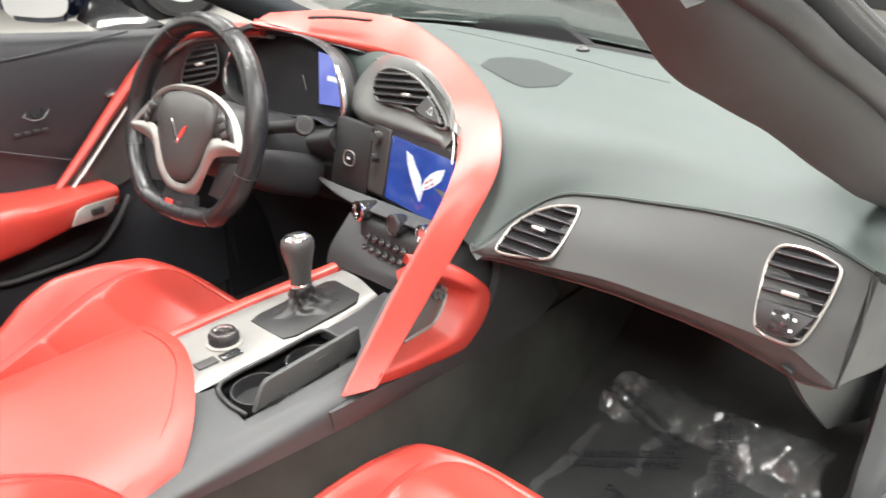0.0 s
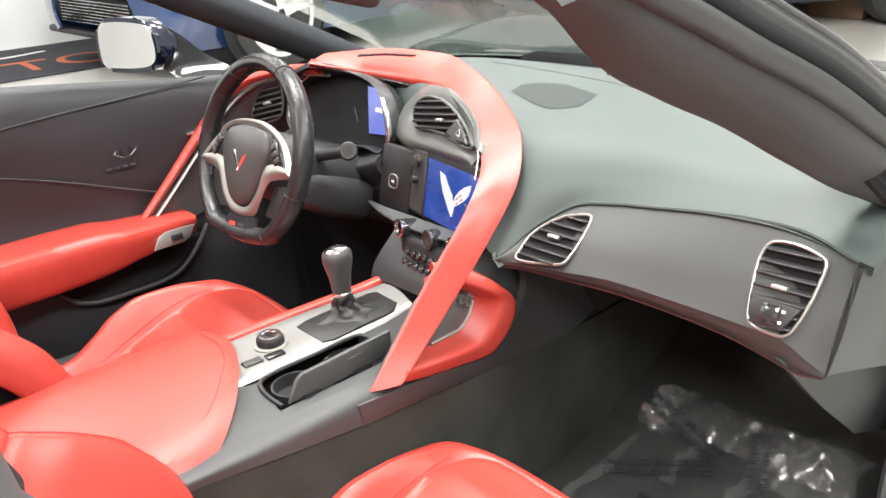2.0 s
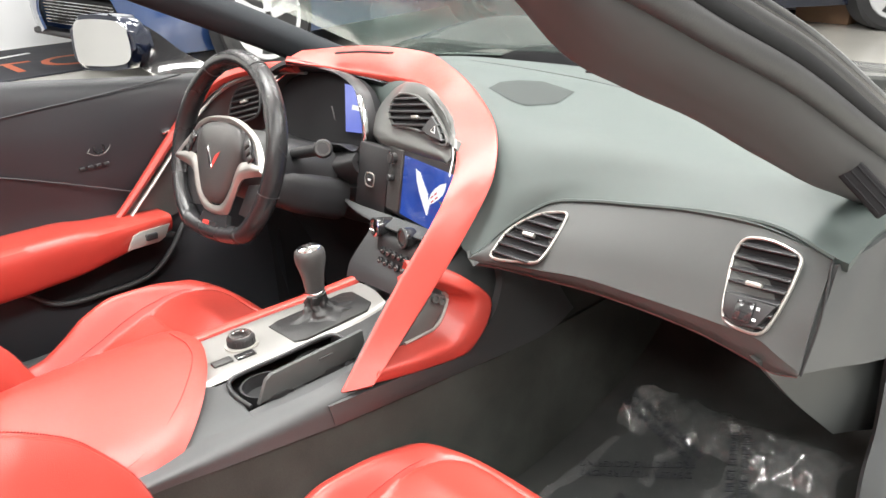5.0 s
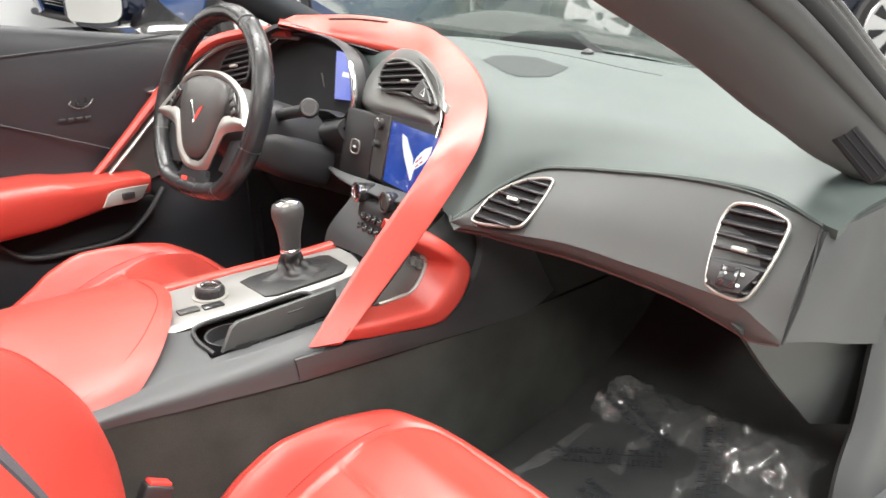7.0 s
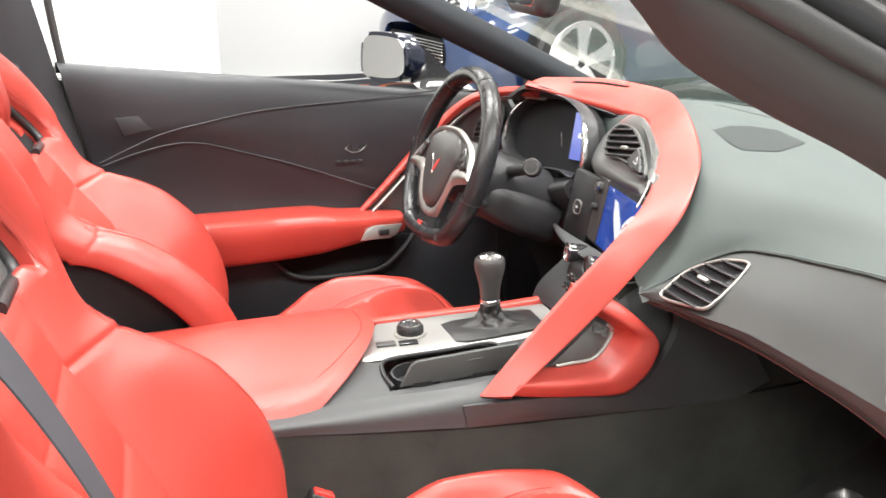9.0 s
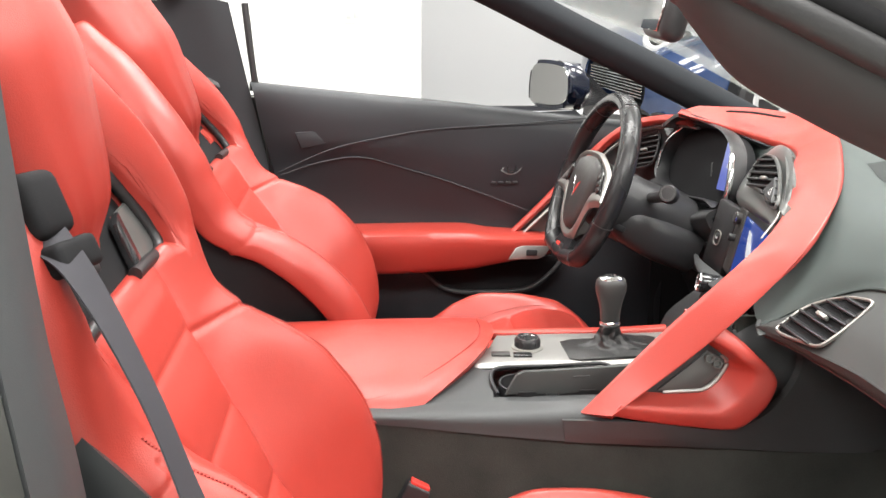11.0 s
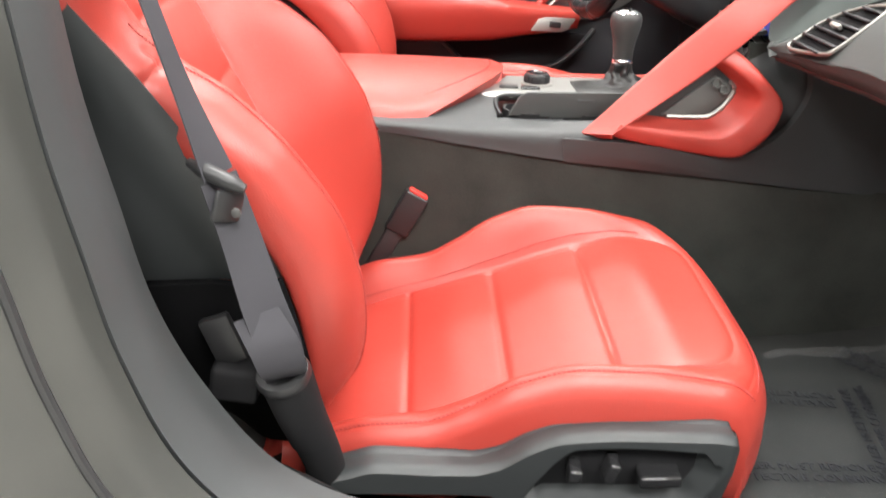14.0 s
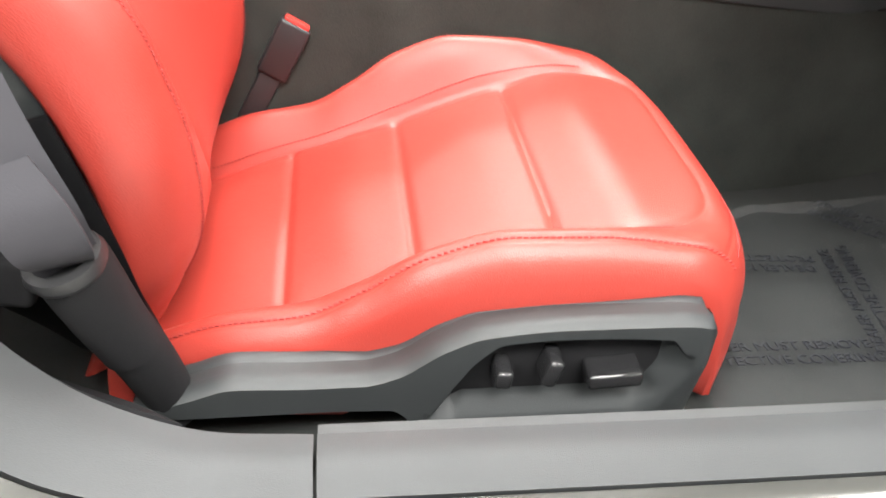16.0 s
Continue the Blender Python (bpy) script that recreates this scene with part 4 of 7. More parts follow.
for t, off, r, mt, nm in ((0.88, (-0.003, -0.006, -0.002), 0.013, RUBBER, "seal_roll"), (1.0, (0.003, -0.002, 0.006), 0.009, PIT, "weatherstrip"), (1.0, (0.010, -0.001, 0.014), 0.009, BLACK, "outer_molding"), (1.0, (0.020, 0.002, 0.022), 0.009, GLOSS, "outer_skin")):
    bm = bmesh.new()
    tube(bm, pillar_row(t, *off), r, 14, 80)
    part(nm, bm, mt, near_pillar)
bm = bmesh.new()
tube(bm, [(-0.24, -0.52, 1.185), (-0.26, -0.4, 1.205), (-0.28, 0, 1.235), (-0.27, 0.4, 1.25), (-0.23, 0.54, 1.245)], 0.05, 14, 40, flat=0.5)
part("header_rail", bm, PILLAR, body)
bm = bmesh.new()
sheet(bm, [[(0.70, 0.66, 0.87), (0.74, 0.3, 0.88), (0.76, 0, 0.875), (0.74, -0.3, 0.85), (0.66, -0.67, 0.795)],
           [(0.26, 0.64, 1.08), (0.28, 0.3, 1.08), (0.28, 0, 1.06), (0.27, -0.3, 1.03), (0.20, -0.655, 0.955)],
           [(-0.22, 0.58, 1.25), (-0.25, 0.3, 1.25), (-0.27, 0, 1.22), (-0.25, -0.3, 1.205), (-0.16, -0.58, 1.14)]], 16, 24, 0.004)
wg = part("windscreen", bm, GLASS, body, "clear laminated windscreen with a painted veil of reflection")
wg.visible_shadow = False
bm = bmesh.new()
sheet(bm, [[(0.61, 0.64, 0.862), (0.615, 0.3, 0.888), (0.615, 0, 0.884), (0.61, -0.3, 0.868), (0.57, -0.66, 0.792)],
           [(0.70, 0.66, 0.85), (0.76, 0.3, 0.868), (0.78, 0, 0.862), (0.76, -0.3, 0.842), (0.69, -0.66, 0.778)]], 8, 24, 0.01)
cowl = part("cowl", bm, PIT, body, "black cowl at the windscreen base")
# Added black plate in the outline of the dash's reflection on the windscreen.
bm = bmesh.new()
prism(bm, [(0.275, 0.840), (0.265, 0.884), (0.202, 0.905), (0.065, 0.910), (-0.015, 0.868), (-0.045, 0.840)], 0.03, Matrix(((0, 0, 1, 0.73), (1, 0, 0, 0), (0, 1, 0, 0), (0, 0, 0, 1))), 0.004, 2)
part("dash_reflection", bm, PIT, cowl, "added black plate standing in for the dash's reflection")
# Bonnet beyond the glass and the far flank, so that the shell is whole.
bm = bmesh.new()
sheet(bm, [[(0.72, 0.80, 0.80), (0.78, 0.66, 0.885), (0.80, 0.4, 0.885), (0.82, 0, 0.868), (0.80, -0.4, 0.83), (0.78, -0.66, 0.80), (0.74, -0.80, 0.72)],
           [(1.15, 0.88, 0.80), (1.15, 0.70, 0.905), (1.15, 0.40, 0.875), (1.15, 0, 0.845), (1.15, -0.4, 0.815), (1.15, -0.70, 0.80), (1.15, -0.88, 0.70)],
           [(1.6, 0.90, 0.74), (1.6, 0.72, 0.83), (1.6, 0.4, 0.79), (1.6, 0, 0.76), (1.6, -0.4, 0.735), (1.6, -0.72, 0.73), (1.6, -0.90, 0.62)],
           [(2.15, 0.75, 0.52), (2.2, 0.6, 0.57), (2.2, 0.4, 0.57), (2.25, 0, 0.55), (2.2, -0.4, 0.52), (2.2, -0.6, 0.50), (2.15, -0.75, 0.43)]], 30, 40, 0.01)
part("bonnet", bm, PAINT, body, "grey metallic bonnet")
bm = bmesh.new()
sheet(bm, [[(-0.66, 0.76, 0.95), (0, 0.80, 0.90), (0.7, 0.805, 0.795), (1.4, 0.895, 0.765), (2.1, 0.76, 0.52)],
           [(-0.66, 0.88, 0.70), (0, 0.88, 0.62), (0.7, 0.88, 0.55), (1.4, 0.93, 0.45), (2.1, 0.80, 0.35)],
           [(-0.66, 0.84, 0.16), (0, 0.82, 0.16), (0.7, 0.82, 0.16), (1.4, 0.90, 0.16), (2.1, 0.78, 0.18)]], 14, 30, 0.01)
part("far_flank", bm, PAINT, body)
bm = bmesh.new()
rbox(bm, (3.2, 1.5, 0.06), pose(0.45, 0, 0.17), 0.01)
part("underbody", bm, BLACK, body)

# ---- driver's door ----
door = thing("driver_door", "closed charcoal leather door with red armrest", "car door", (-0.1, 0.7, 0.3))
bm = bmesh.new()
sheet(bm, [
    [(-0.655, 0.735, 0.988), (-0.45, 0.735, 0.966), (-0.19, 0.735, 0.940), (0.08, 0.735, 0.908), (0.34, 0.72, 0.885)],
    [(-0.645, 0.690, 0.980), (-0.45, 0.685, 0.957), (-0.19, 0.68, 0.930), (0.08, 0.68, 0.898), (0.34, 0.67, 0.875)],
    [(-0.625, 0.690, 0.88), (-0.45, 0.675, 0.86), (-0.19, 0.67, 0.85), (0.08, 0.67, 0.83), (0.34, 0.66, 0.80)],
    [(-0.605, 0.705, 0.78), (-0.45, 0.690, 0.80), (-0.19, 0.685, 0.755), (0.08, 0.69, 0.70), (0.34, 0.68, 0.66)],
    [(-0.590, 0.700, 0.68), (-0.45, 0.705, 0.68), (-0.19, 0.705, 0.66), (0.08, 0.705, 0.62), (0.34, 0.69, 0.60)],
    [(-0.590, 0.690, 0.50), (-0.45, 0.690, 0.50), (-0.19, 0.690, 0.50), (0.08, 0.695, 0.50), (0.34, 0.68, 0.50)],
    [(-0.590, 0.690, 0.30), (-0.45, 0.690, 0.30), (-0.19, 0.690, 0.30), (0.08, 0.695, 0.30), (0.34, 0.68, 0.30)],
], 60, 60, 0.02)
part("door_panel", bm, DOORSKIN, door, "charcoal leather door panel")
for seam in ([(-0.59, 0.666, 0.785), (-0.47, 0.666, 0.836), (-0.365, 0.666, 0.86), (-0.245, 0.666, 0.879), (-0.018, 0.666, 0.893), (0.153, 0.666, 0.906)], [(-0.587, 0.682, 0.776), (-0.494, 0.682, 0.805), (-0.402, 0.682, 0.815), (-0.296, 0.682, 0.787), (-0.189, 0.682, 0.753), (0.032, 0.682, 0.669)]):
    bm = bmesh.new()
    tube(bm, [(x, y - 0.002, z) for x, y, z in seam], 0.0018, 6, 60)
    part("door_seam", bm, DOORSKIN, door, "stitched seam")
bm = bmesh.new()
rbox(bm, (0.028, 0.012, 0.006), pose(0.102, 0.672, 0.792, 0, -8, 0), 0.002, 2)
part("lock_pull", bm, CHROME, door, "bright lock pull")
bm = bmesh.new()
sheet(bm, [
    [(-0.58, 0.72, 0.652), (-0.35, 0.72, 0.652), (-0.16, 0.72, 0.650), (-0.10, 0.72, 0.640), (0.05, 0.71, 0.628)],
    [(-0.58, 0.615, 0.655), (-0.35, 0.60, 0.655), (-0.16, 0.595, 0.652), (-0.10, 0.60, 0.641), (0.05, 0.625, 0.628)],
    [(-0.58, 0.598, 0.645), (-0.35, 0.582, 0.645), (-0.16, 0.580, 0.641), (-0.10, 0.586, 0.632), (0.05, 0.615, 0.622)],
    [(-0.58, 0.600, 0.60), (-0.35, 0.582, 0.60), (-0.16, 0.583, 0.60), (-0.10, 0.590, 0.60), (0.05, 0.618, 0.605)],
    [(-0.58, 0.62, 0.555), (-0.35, 0.605, 0.553), (-0.16, 0.605, 0.560), (-0.10, 0.61, 0.568), (0.05, 0.630, 0.588)],
    [(-0.58, 0.70, 0.545), (-0.35, 0.70, 0.545), (-0.16, 0.70, 0.552), (-0.10, 0.70, 0.56), (0.05, 0.70, 0.582)],
], 30, 50, 0.01)
arm = part("armrest", bm, RED, door, "red leather door armrest")
bm = bmesh.new()
prism(bm, [(-0.052, -0.017), (-0.036, 0.010), (-0.020, 0.016), (0.052, 0.017), (0.036, -0.008), (0.020, -0.015)], 0.006, frame_of((-0.012, 0.603, 0.598), (0.14, -0.98, 0.1), (1, 0.14, -0.07)), 0.002, 2)
sw = part("switch_plate", bm, SILVER, arm, "satin silver window switch plate")
bm = bmesh.new()
rbox(bm, (0.026, 0.008, 0.014), pose(-0.008, 0.596, 0.599, 0, 4, 8), 0.002, 2)
part("window_switch", bm, BLACK, sw)
bm = bmesh.new()
pk = curve([(-0.265, 0.545, 0), (-0.20, 0.495, 0), (-0.10, 0.487, 0), (0.0, 0.494, 0), (0.055, 0.53, 0), (0.08, 0.565, 0), (-0.05, 0.56, 0), (-0.20, 0.553, 0)], 40, True)
prism(bm, [(p.x, p.y) for p in pk], 0.012, frame_of((0, 0.692, 0), (0, -1, 0), (1, 0, 0)), 0.002)
part("map_pocket", bm, PIT, door, "dark door pocket")
bm = bmesh.new()
tube(bm, [(-0.265, 0.678, 0.545), (-0.20, 0.672, 0.492), (-0.10, 0.670, 0.483), (0.0, 0.670, 0.490), (0.055, 0.672, 0.527), (0.10, 0.676, 0.58)], 0.006, 10, 40)
part("pocket_lip", bm, TRIM, door)
bm = bmesh.new()
lathe(bm, [(0.012, 0), (0.012, 0.004), (0.009, 0.004), (0.008, 0.001)], frame_of((-0.046, 0.679, 0.786), (0, -1, 0.1), (1, 0, 0)))
part("door_release_button", bm, GLOSS, door, "black electric door release button")
bm = bmesh.new()
tube(bm, [(-0.070, 0.6775, 0.781), (-0.057, 0.6775, 0.796), (-0.036, 0.677, 0.799), (-0.022, 0.677, 0.790), (-0.034, 0.6775, 0.775), (-0.054, 0.6775, 0.772), (-0.070, 0.6775, 0.781)], 0.0014, 6, 40)
part("release_surround", bm, SATIN, door, "thin bright surround of the door release")
for k in range(4):
    bm = bmesh.new()
    rbox(bm, (0.012, 0.004, 0.007), pose(-0.088 + 0.017 * k, 0.676, 0.752), 0.0015)
    part("memory_button", bm, BLACK, door)
bm = bmesh.new()
prism(bm, [(-0.551, 0.874), (-0.500, 0.878), (-0.482, 0.848), (-0.538, 0.836)], 0.006, frame_of((0, 0.684, 0), (0, -1, 0), (1, 0, 0)), 0.002, 2)
part("tweeter_cover", bm, DOORSKIN, door, "flush charcoal tweeter cover")
# Red and silver strip that rises from the armrest to the dash end.
SA = [(-0.045, 0.680, 0.625), (0.02, 0.672, 0.69), (0.10, 0.66, 0.775), (0.17, 0.64, 0.85), (0.215, 0.60, 0.89), (0.248, 0.52, 0.910), (0.262, 0.44, 0.918), (0.27, 0.39, 0.918)]
bm = bmesh.new()
tube(bm, SA, [(0, 0.010), (0.5, 0.015), (1, 0.013)], 10, 60, flat=0.8)
side = thing("dash_end_strip", "red leather strip with silver edge along the dash end", "car trim", (0.1, 0.65, 0.7))
part("strip", bm, RED, side)
bm = bmesh.new()
tube(bm, [Vector(p) + Vector((0.012, -0.010, -0.012)) for p in SA], 0.0062, 8, 60, flat=0.6)
part("silver_edge", bm, SILVER, side, "satin silver edge")
bm = bmesh.new()
sheet(bm, [[(-0.050, 0.684, 0.617), (0.0, 0.680, 0.657), (0.053, 0.675, 0.704), (0.10, 0.668, 0.750), (0.165, 0.650, 0.82)],
           [(-0.010, 0.686, 0.606), (0.045, 0.682, 0.632), (0.095, 0.676, 0.665), (0.14, 0.670, 0.70), (0.195, 0.655, 0.77)],
           [(0.020, 0.688, 0.596), (0.085, 0.684, 0.604), (0.14, 0.680, 0.625), (0.18, 0.674, 0.65), (0.225, 0.660, 0.72)]], 14, 24, 0.006)
part("corner_panel", bm, SATIN, side, "satin grey corner panel behind the strip")

# Door mirror outside the driver's window.
mir = thing("door_mirror", "dark door mirror reflecting the white showroom wall", "mirror", (0.12, 0.85, 0.88))
bm = bmesh.new()
mm = frame_of((0.085, 0.88, 0.975), (-1.0, -0.42, 0.06), (0.35, -1, 0))
ol = [(-0.085, -0.045), (-0.085, 0.035), (-0.065, 0.052), (0.05, 0.047), (0.078, 0.03), (0.085, -0.03), (0.06, -0.052), (-0.06, -0.055)]
pts = [(p.x, p.y) for p in curve([(x, y, 0) for x, y in ol], 48, True)]
prism(bm, [(x * 1.08, y * 1.12) for x, y in pts], -0.055, mm, 0.02, 4)
part("housing", bm, DARKPAINT, mir, "dark painted mirror housing")
bm = bmesh.new()
prism(bm, [(x * 0.95, y * 0.94) for x, y in pts], 0.003, mm @ pose(0, 0, 0.001))
part("mirror_glass", bm, MIRROR, mir, "mirror glass", 10)
bm = bmesh.new()
sheet(bm, [[(0.100, 0.86, 1.035), (0.17, 0.83, 1.000), (0.23, 0.79, 0.935), (0.285, 0.75, 0.893)], [(0.118, 0.85, 0.965), (0.16, 0.82, 0.945), (0.21, 0.785, 0.915), (0.25, 0.75, 0.892)], [(0.125, 0.84, 0.925), (0.145, 0.81, 0.905), (0.165, 0.78, 0.893), (0.19, 0.75, 0.888)]], 14, 20, 0.03)
part("stalk", bm, GLOSS, mir, "gloss black mirror foot")


# ---- sport seats ----
BACK_TILT = [Vector((-0.447, 0, 0.894)), Vector((0.894, 0, 0.447))]


def recline(degrees):
    """Leans the backrests that are built next further back by that many degrees."""
    lean = radians(26.57 + degrees)
    BACK_TILT[0], BACK_TILT[1] = Vector((-math.sin(lean), 0, math.cos(lean))), Vector((math.cos(lean), 0, math.sin(lean)))



CREST_N = [(-0.03, -0.01), (0.0, 0.02), (0.05, 0.078), (0.10, 0.109), (0.15, 0.127), (0.21, 0.136), (0.28, 0.128), (0.345, 0.104), (0.39, 0.076), (0.44, 0.058), (0.495, 0.066), (0.545, 0.080), (0.62, 0.086), (0.72, 0.080), (0.82, 0.06)]
MID_N = [(-0.03, 0.01), (0.05, 0.030), (0.15, 0.040), (0.30, 0.036), (0.40, 0.033), (0.55, 0.034)]
HALF_W = [(-0.03, 0.17), (0.05, 0.205), (0.16, 0.222), (0.28, 0.222), (0.37, 0.208), (0.44, 0.209), (0.50, 0.216), (0.56, 0.218), (0.62, 0.208), (0.70, 0.180), (0.82, 0.145)]
PANEL_Y = [(0.0, 0.056), (0.15, 0.052), (0.21, 0.050), (0.31, 0.068), (0.42, 0.088), (0.50, 0.100), (0.82, 0.100)]
GAP_Y = [(0.47, 0.1475), (0.53, 0.152), (0.605, 0.132), (0.66, 0.110), (0.82, 0.080)]
CUSH_MID = [(-0.46, 0.290), (-0.33, 0.329), (-0.21, 0.364), (-0.09, 0.402), (-0.02, 0.420), (0.04, 0.420), (0.105, 0.398)]
CUSH_CREST = [(-0.46, 0.335), (-0.37, 0.362), (-0.306, 0.372), (-0.26, 0.396), (-0.209, 0.430), (-0.146, 0.449), (-0.081, 0.447), (-0.012, 0.436), (0.05, 0.420), (0.105, 0.398)]


def bump01(x):
    x = max(0.0, min(1.0, x))
    return x * x * (3 - 2 * x)


def round_edge(d, r):
    """How far a rounded edge of radius r has dropped at the distance d from it."""
    if d >= r:
        return 0.0
    k = (r - max(d, 0)) / r
    return r * (1 - math.sqrt(max(1 - k * k, 0.0)))


def spaced(n):
    """n shares from -1 to 1, denser towards both ends."""
    return [math.sin(math.pi / 2 * (2 * k / (n - 1) - 1)) * 0.55 + (2 * k / (n - 1) - 1) * 0.45 for k in range(n)]


CUSH_W = [(-0.46, 0.195), (-0.30, 0.205), (-0.13, 0.215), (0.0, 0.210), (0.095, 0.200)]
REAR_N = [(-0.03, 0.0), (0.0, 0.012), (0.06, 0.040), (0.13, 0.064), (0.20, 0.078), (0.30, 0.074), (0.40, 0.054), (0.50, 0.034), (0.82, 0.02)]
SEAMS_X = (-0.093, -0.211, -0.326)


def cushion_point(u, v):
    """A point of the cushion's top: u runs back to front, v across, both -1 to 1."""
    taper = 0.064 * abs(v) ** 3.2
    xf = 0.104 - taper
    x = -0.46 + 0.564 * (u + 1) / 2 - taper * ((u + 1) / 2) ** 6
    hw = lerp_table(CUSH_W, x)
    y = v * hw
    mid, crest = lerp_table(CUSH_MID, x), lerp_table(CUSH_CREST, x)
    inner = lerp_table([(-0.46, 0.130), (-0.33, 0.134), (-0.21, 0.142), (-0.09, 0.153), (0.06, 0.156)], x)
    z = mid + (crest - mid) * bump01((abs(y) - inner * 0.92) / (hw * 0.90 - inner * 0.92))
    z -= round_edge(hw - abs(y), 0.045) * 0.8 + round_edge(xf - x, 0.055) * 1.2
    z -= 0.0022 * math.exp(-((abs(v) - 0.905) * hw / 0.0026) ** 2) * bump01((xf - x - 0.022) / 0.012)
    z -= 0.0018 * math.exp(-((xf - x - 0.028) / 0.0026) ** 2) * bump01((0.93 - abs(v)) / 0.05)
    # stitched seams, and the padding that swells between them
    ex, ey = (x + 0.13) / 0.178, y / inner
    rad = (max(ex, 0) ** 5 + abs(ey) ** 5) ** 0.2
    z -= 0.0050 * math.exp(-abs(rad - 1) * inner / 0.0040)
    inside = bump01((1 - rad) / 0.05)
    for sx in SEAMS_X:
        z -= 0.0065 * inside * math.exp(-math.hypot(x - sx, 0.0012) / 0.0042)
    z += inside * (1 - rad ** 4) * (0.003 - 0.0026 * math.cos(math.pi * (x - SEAMS_X[0]) / 0.059))
    return x, y, z


def closed_skin(bm, top, rings):
    """A skin of the grid of points, closed downwards by rings made from its rim."""
    nu, nv = len(top), len(top[0])
    vs = [[bm.verts.new(p) for p in r] for r in top]
    grid_faces(bm, vs)
    rim = [vs[0][j] for j in range(nv)] + [vs[i][-1] for i in range(1, nu)] + [vs[-1][j] for j in range(nv - 2, -1, -1)] + [vs[i][0] for i in range(nu - 2, 0, -1)]
    last = rim
    for make in rings:
        ring = [bm.verts.new(make(r.co)) for r in rim]
        for a in range(len(rim)):
            b = (a + 1) % len(rim)
            bm.faces.new((last[a], last[b], ring[b], ring[a]))
        last = ring
    bm.faces.new(last)
    return bm


def cushion_mesh(yc):
    top = []
    for u in spaced(270):
        top.append([Vector((x, yc + y, z)) for x, y, z in (cushion_point(u, v) for v in spaced(190))])
    def ring(drop, pull):
        return lambda c: Vector((-0.2 + (c.x + 0.2) * pull, yc + (c.y - yc) * pull, max(c.z - drop, 0.275)))
    return closed_skin(bmesh.new(), top, [ring(0.02, 1.008), ring(0.045, 1.010), ring(0.075, 1.004), ring(0.115, 0.975)])


def back_point(s, y, n):
    return V(-0.42, 0, 0.36) + BACK_TILT[0] * s + BACK_TILT[1] * n + V(0, y, 0)


def back_local(u, v):
    """Height along the back, offset across and depth of a point of the backrest's face."""
    stop = 0.512 + 0.308 * bump01((abs(v) - 0.685) / 0.035)
    s = -0.03 + 0.50 * (u + 1) / 1.3 if u < 0.3 else 0.47 + (stop - 0.47) * (u - 0.3) / 0.7
    hw = lerp_table(HALF_W, s)
    gap = lerp_table(GAP_Y, s) if s > 0.47 else 0.685 * hw
    a = abs(v)
    y = a * hw if s <= 0.47 else (a / 0.685 * gap if a < 0.685 else gap + (a - 0.685) / 0.315 * (hw - gap))
    panel = lerp_table(PANEL_Y, s)
    mid, crest = lerp_table(MID_N, s), lerp_table(CREST_N, s)
    k = max(0.0, min(1.0, (y - panel) / (0.86 * hw - panel)))
    n = mid + (crest - mid) * (0.55 * bump01(k) + 0.45 * math.sin(math.pi / 2 * k))
    n -= round_edge(hw - y, 0.05) * 0.9 + round_edge(s + 0.03, 0.03) * 0.5 + round_edge(stop - s, 0.02) * 0.6
    if s > 0.49:
        n -= round_edge(y - gap, 0.026) * 0.8 * bump01((a - 0.60) / 0.08) * bump01((s - 0.49) / 0.03)
    dist = y - panel
    n -= 0.0045 * math.exp(-abs(dist) / 0.0042)
    inside = bump01(-dist / 0.006)
    for sx in (0.135, 0.235, 0.328, 0.425):
        n -= 0.0050 * inside * math.exp(-math.hypot(s - sx, 0.0014) / 0.0045)
    n += 0.004 * inside * (1 - (y / panel) ** 4) * (0.5 + 0.5 * math.cos(2 * math.pi * (s - 0.377) / 0.096)) * bump01((0.50 - s) / 0.03)
    n -= 0.0026 * math.exp(-((a - 0.815) * hw / 0.0028) ** 2) * bump01((0.44 - s) / 0.04)
    # shoulder seam across the top of each bolster, and the short one that crosses it
    n -= 0.0045 * bump01((dist + 0.004) / 0.006) * math.exp(-((s - 0.416 + 0.24 * dist) / 0.0040) ** 2)
    n -= 0.0030 * bump01((s - 0.385) / 0.004) * bump01((0.412 - s) / 0.004) * math.exp(-((y - 0.182) / 0.0035) ** 2)
    return s, math.copysign(y, v), n


def back_mesh(yc, deeper=0.0):
    top = []
    for u in spaced(290):
        top.append([back_point(s, yc + y, n) for s, y, n in (back_local(u, v) for v in spaced(190))])
    foot = V(-0.42, 0, 0.36)
    def ring(share, pull):
        def make(c):
            s, n = (c - foot).dot(BACK_TILT[0]), (c - foot).dot(BACK_TILT[1])
            rear = min(lerp_table(REAR_N, s) - deeper, n - 0.02) if share < 1.05 else -0.02 - deeper
            return back_point(s, yc + (c.y - yc) * pull, n + (rear - n) * min(share, 1.0))
        return make
    return closed_skin(bmesh.new(), top, [ring(0.4, 1.006), ring(0.8, 1.0), ring(1.0, 0.985), ring(1.04, 0.72), ring(1.1, 0.66)])


def stitches(line, n=300):
    """Short threads along a line of points."""
    bm = bmesh.new()
    pts = curve(line, n)
    for a, b in zip(pts[::3], pts[2::3]):
        rbox(bm, ((b - a).length, 0.0015, 0.0012), frame_of((a + b) / 2, (0, 0, 1), b - a), 0)
    return bm


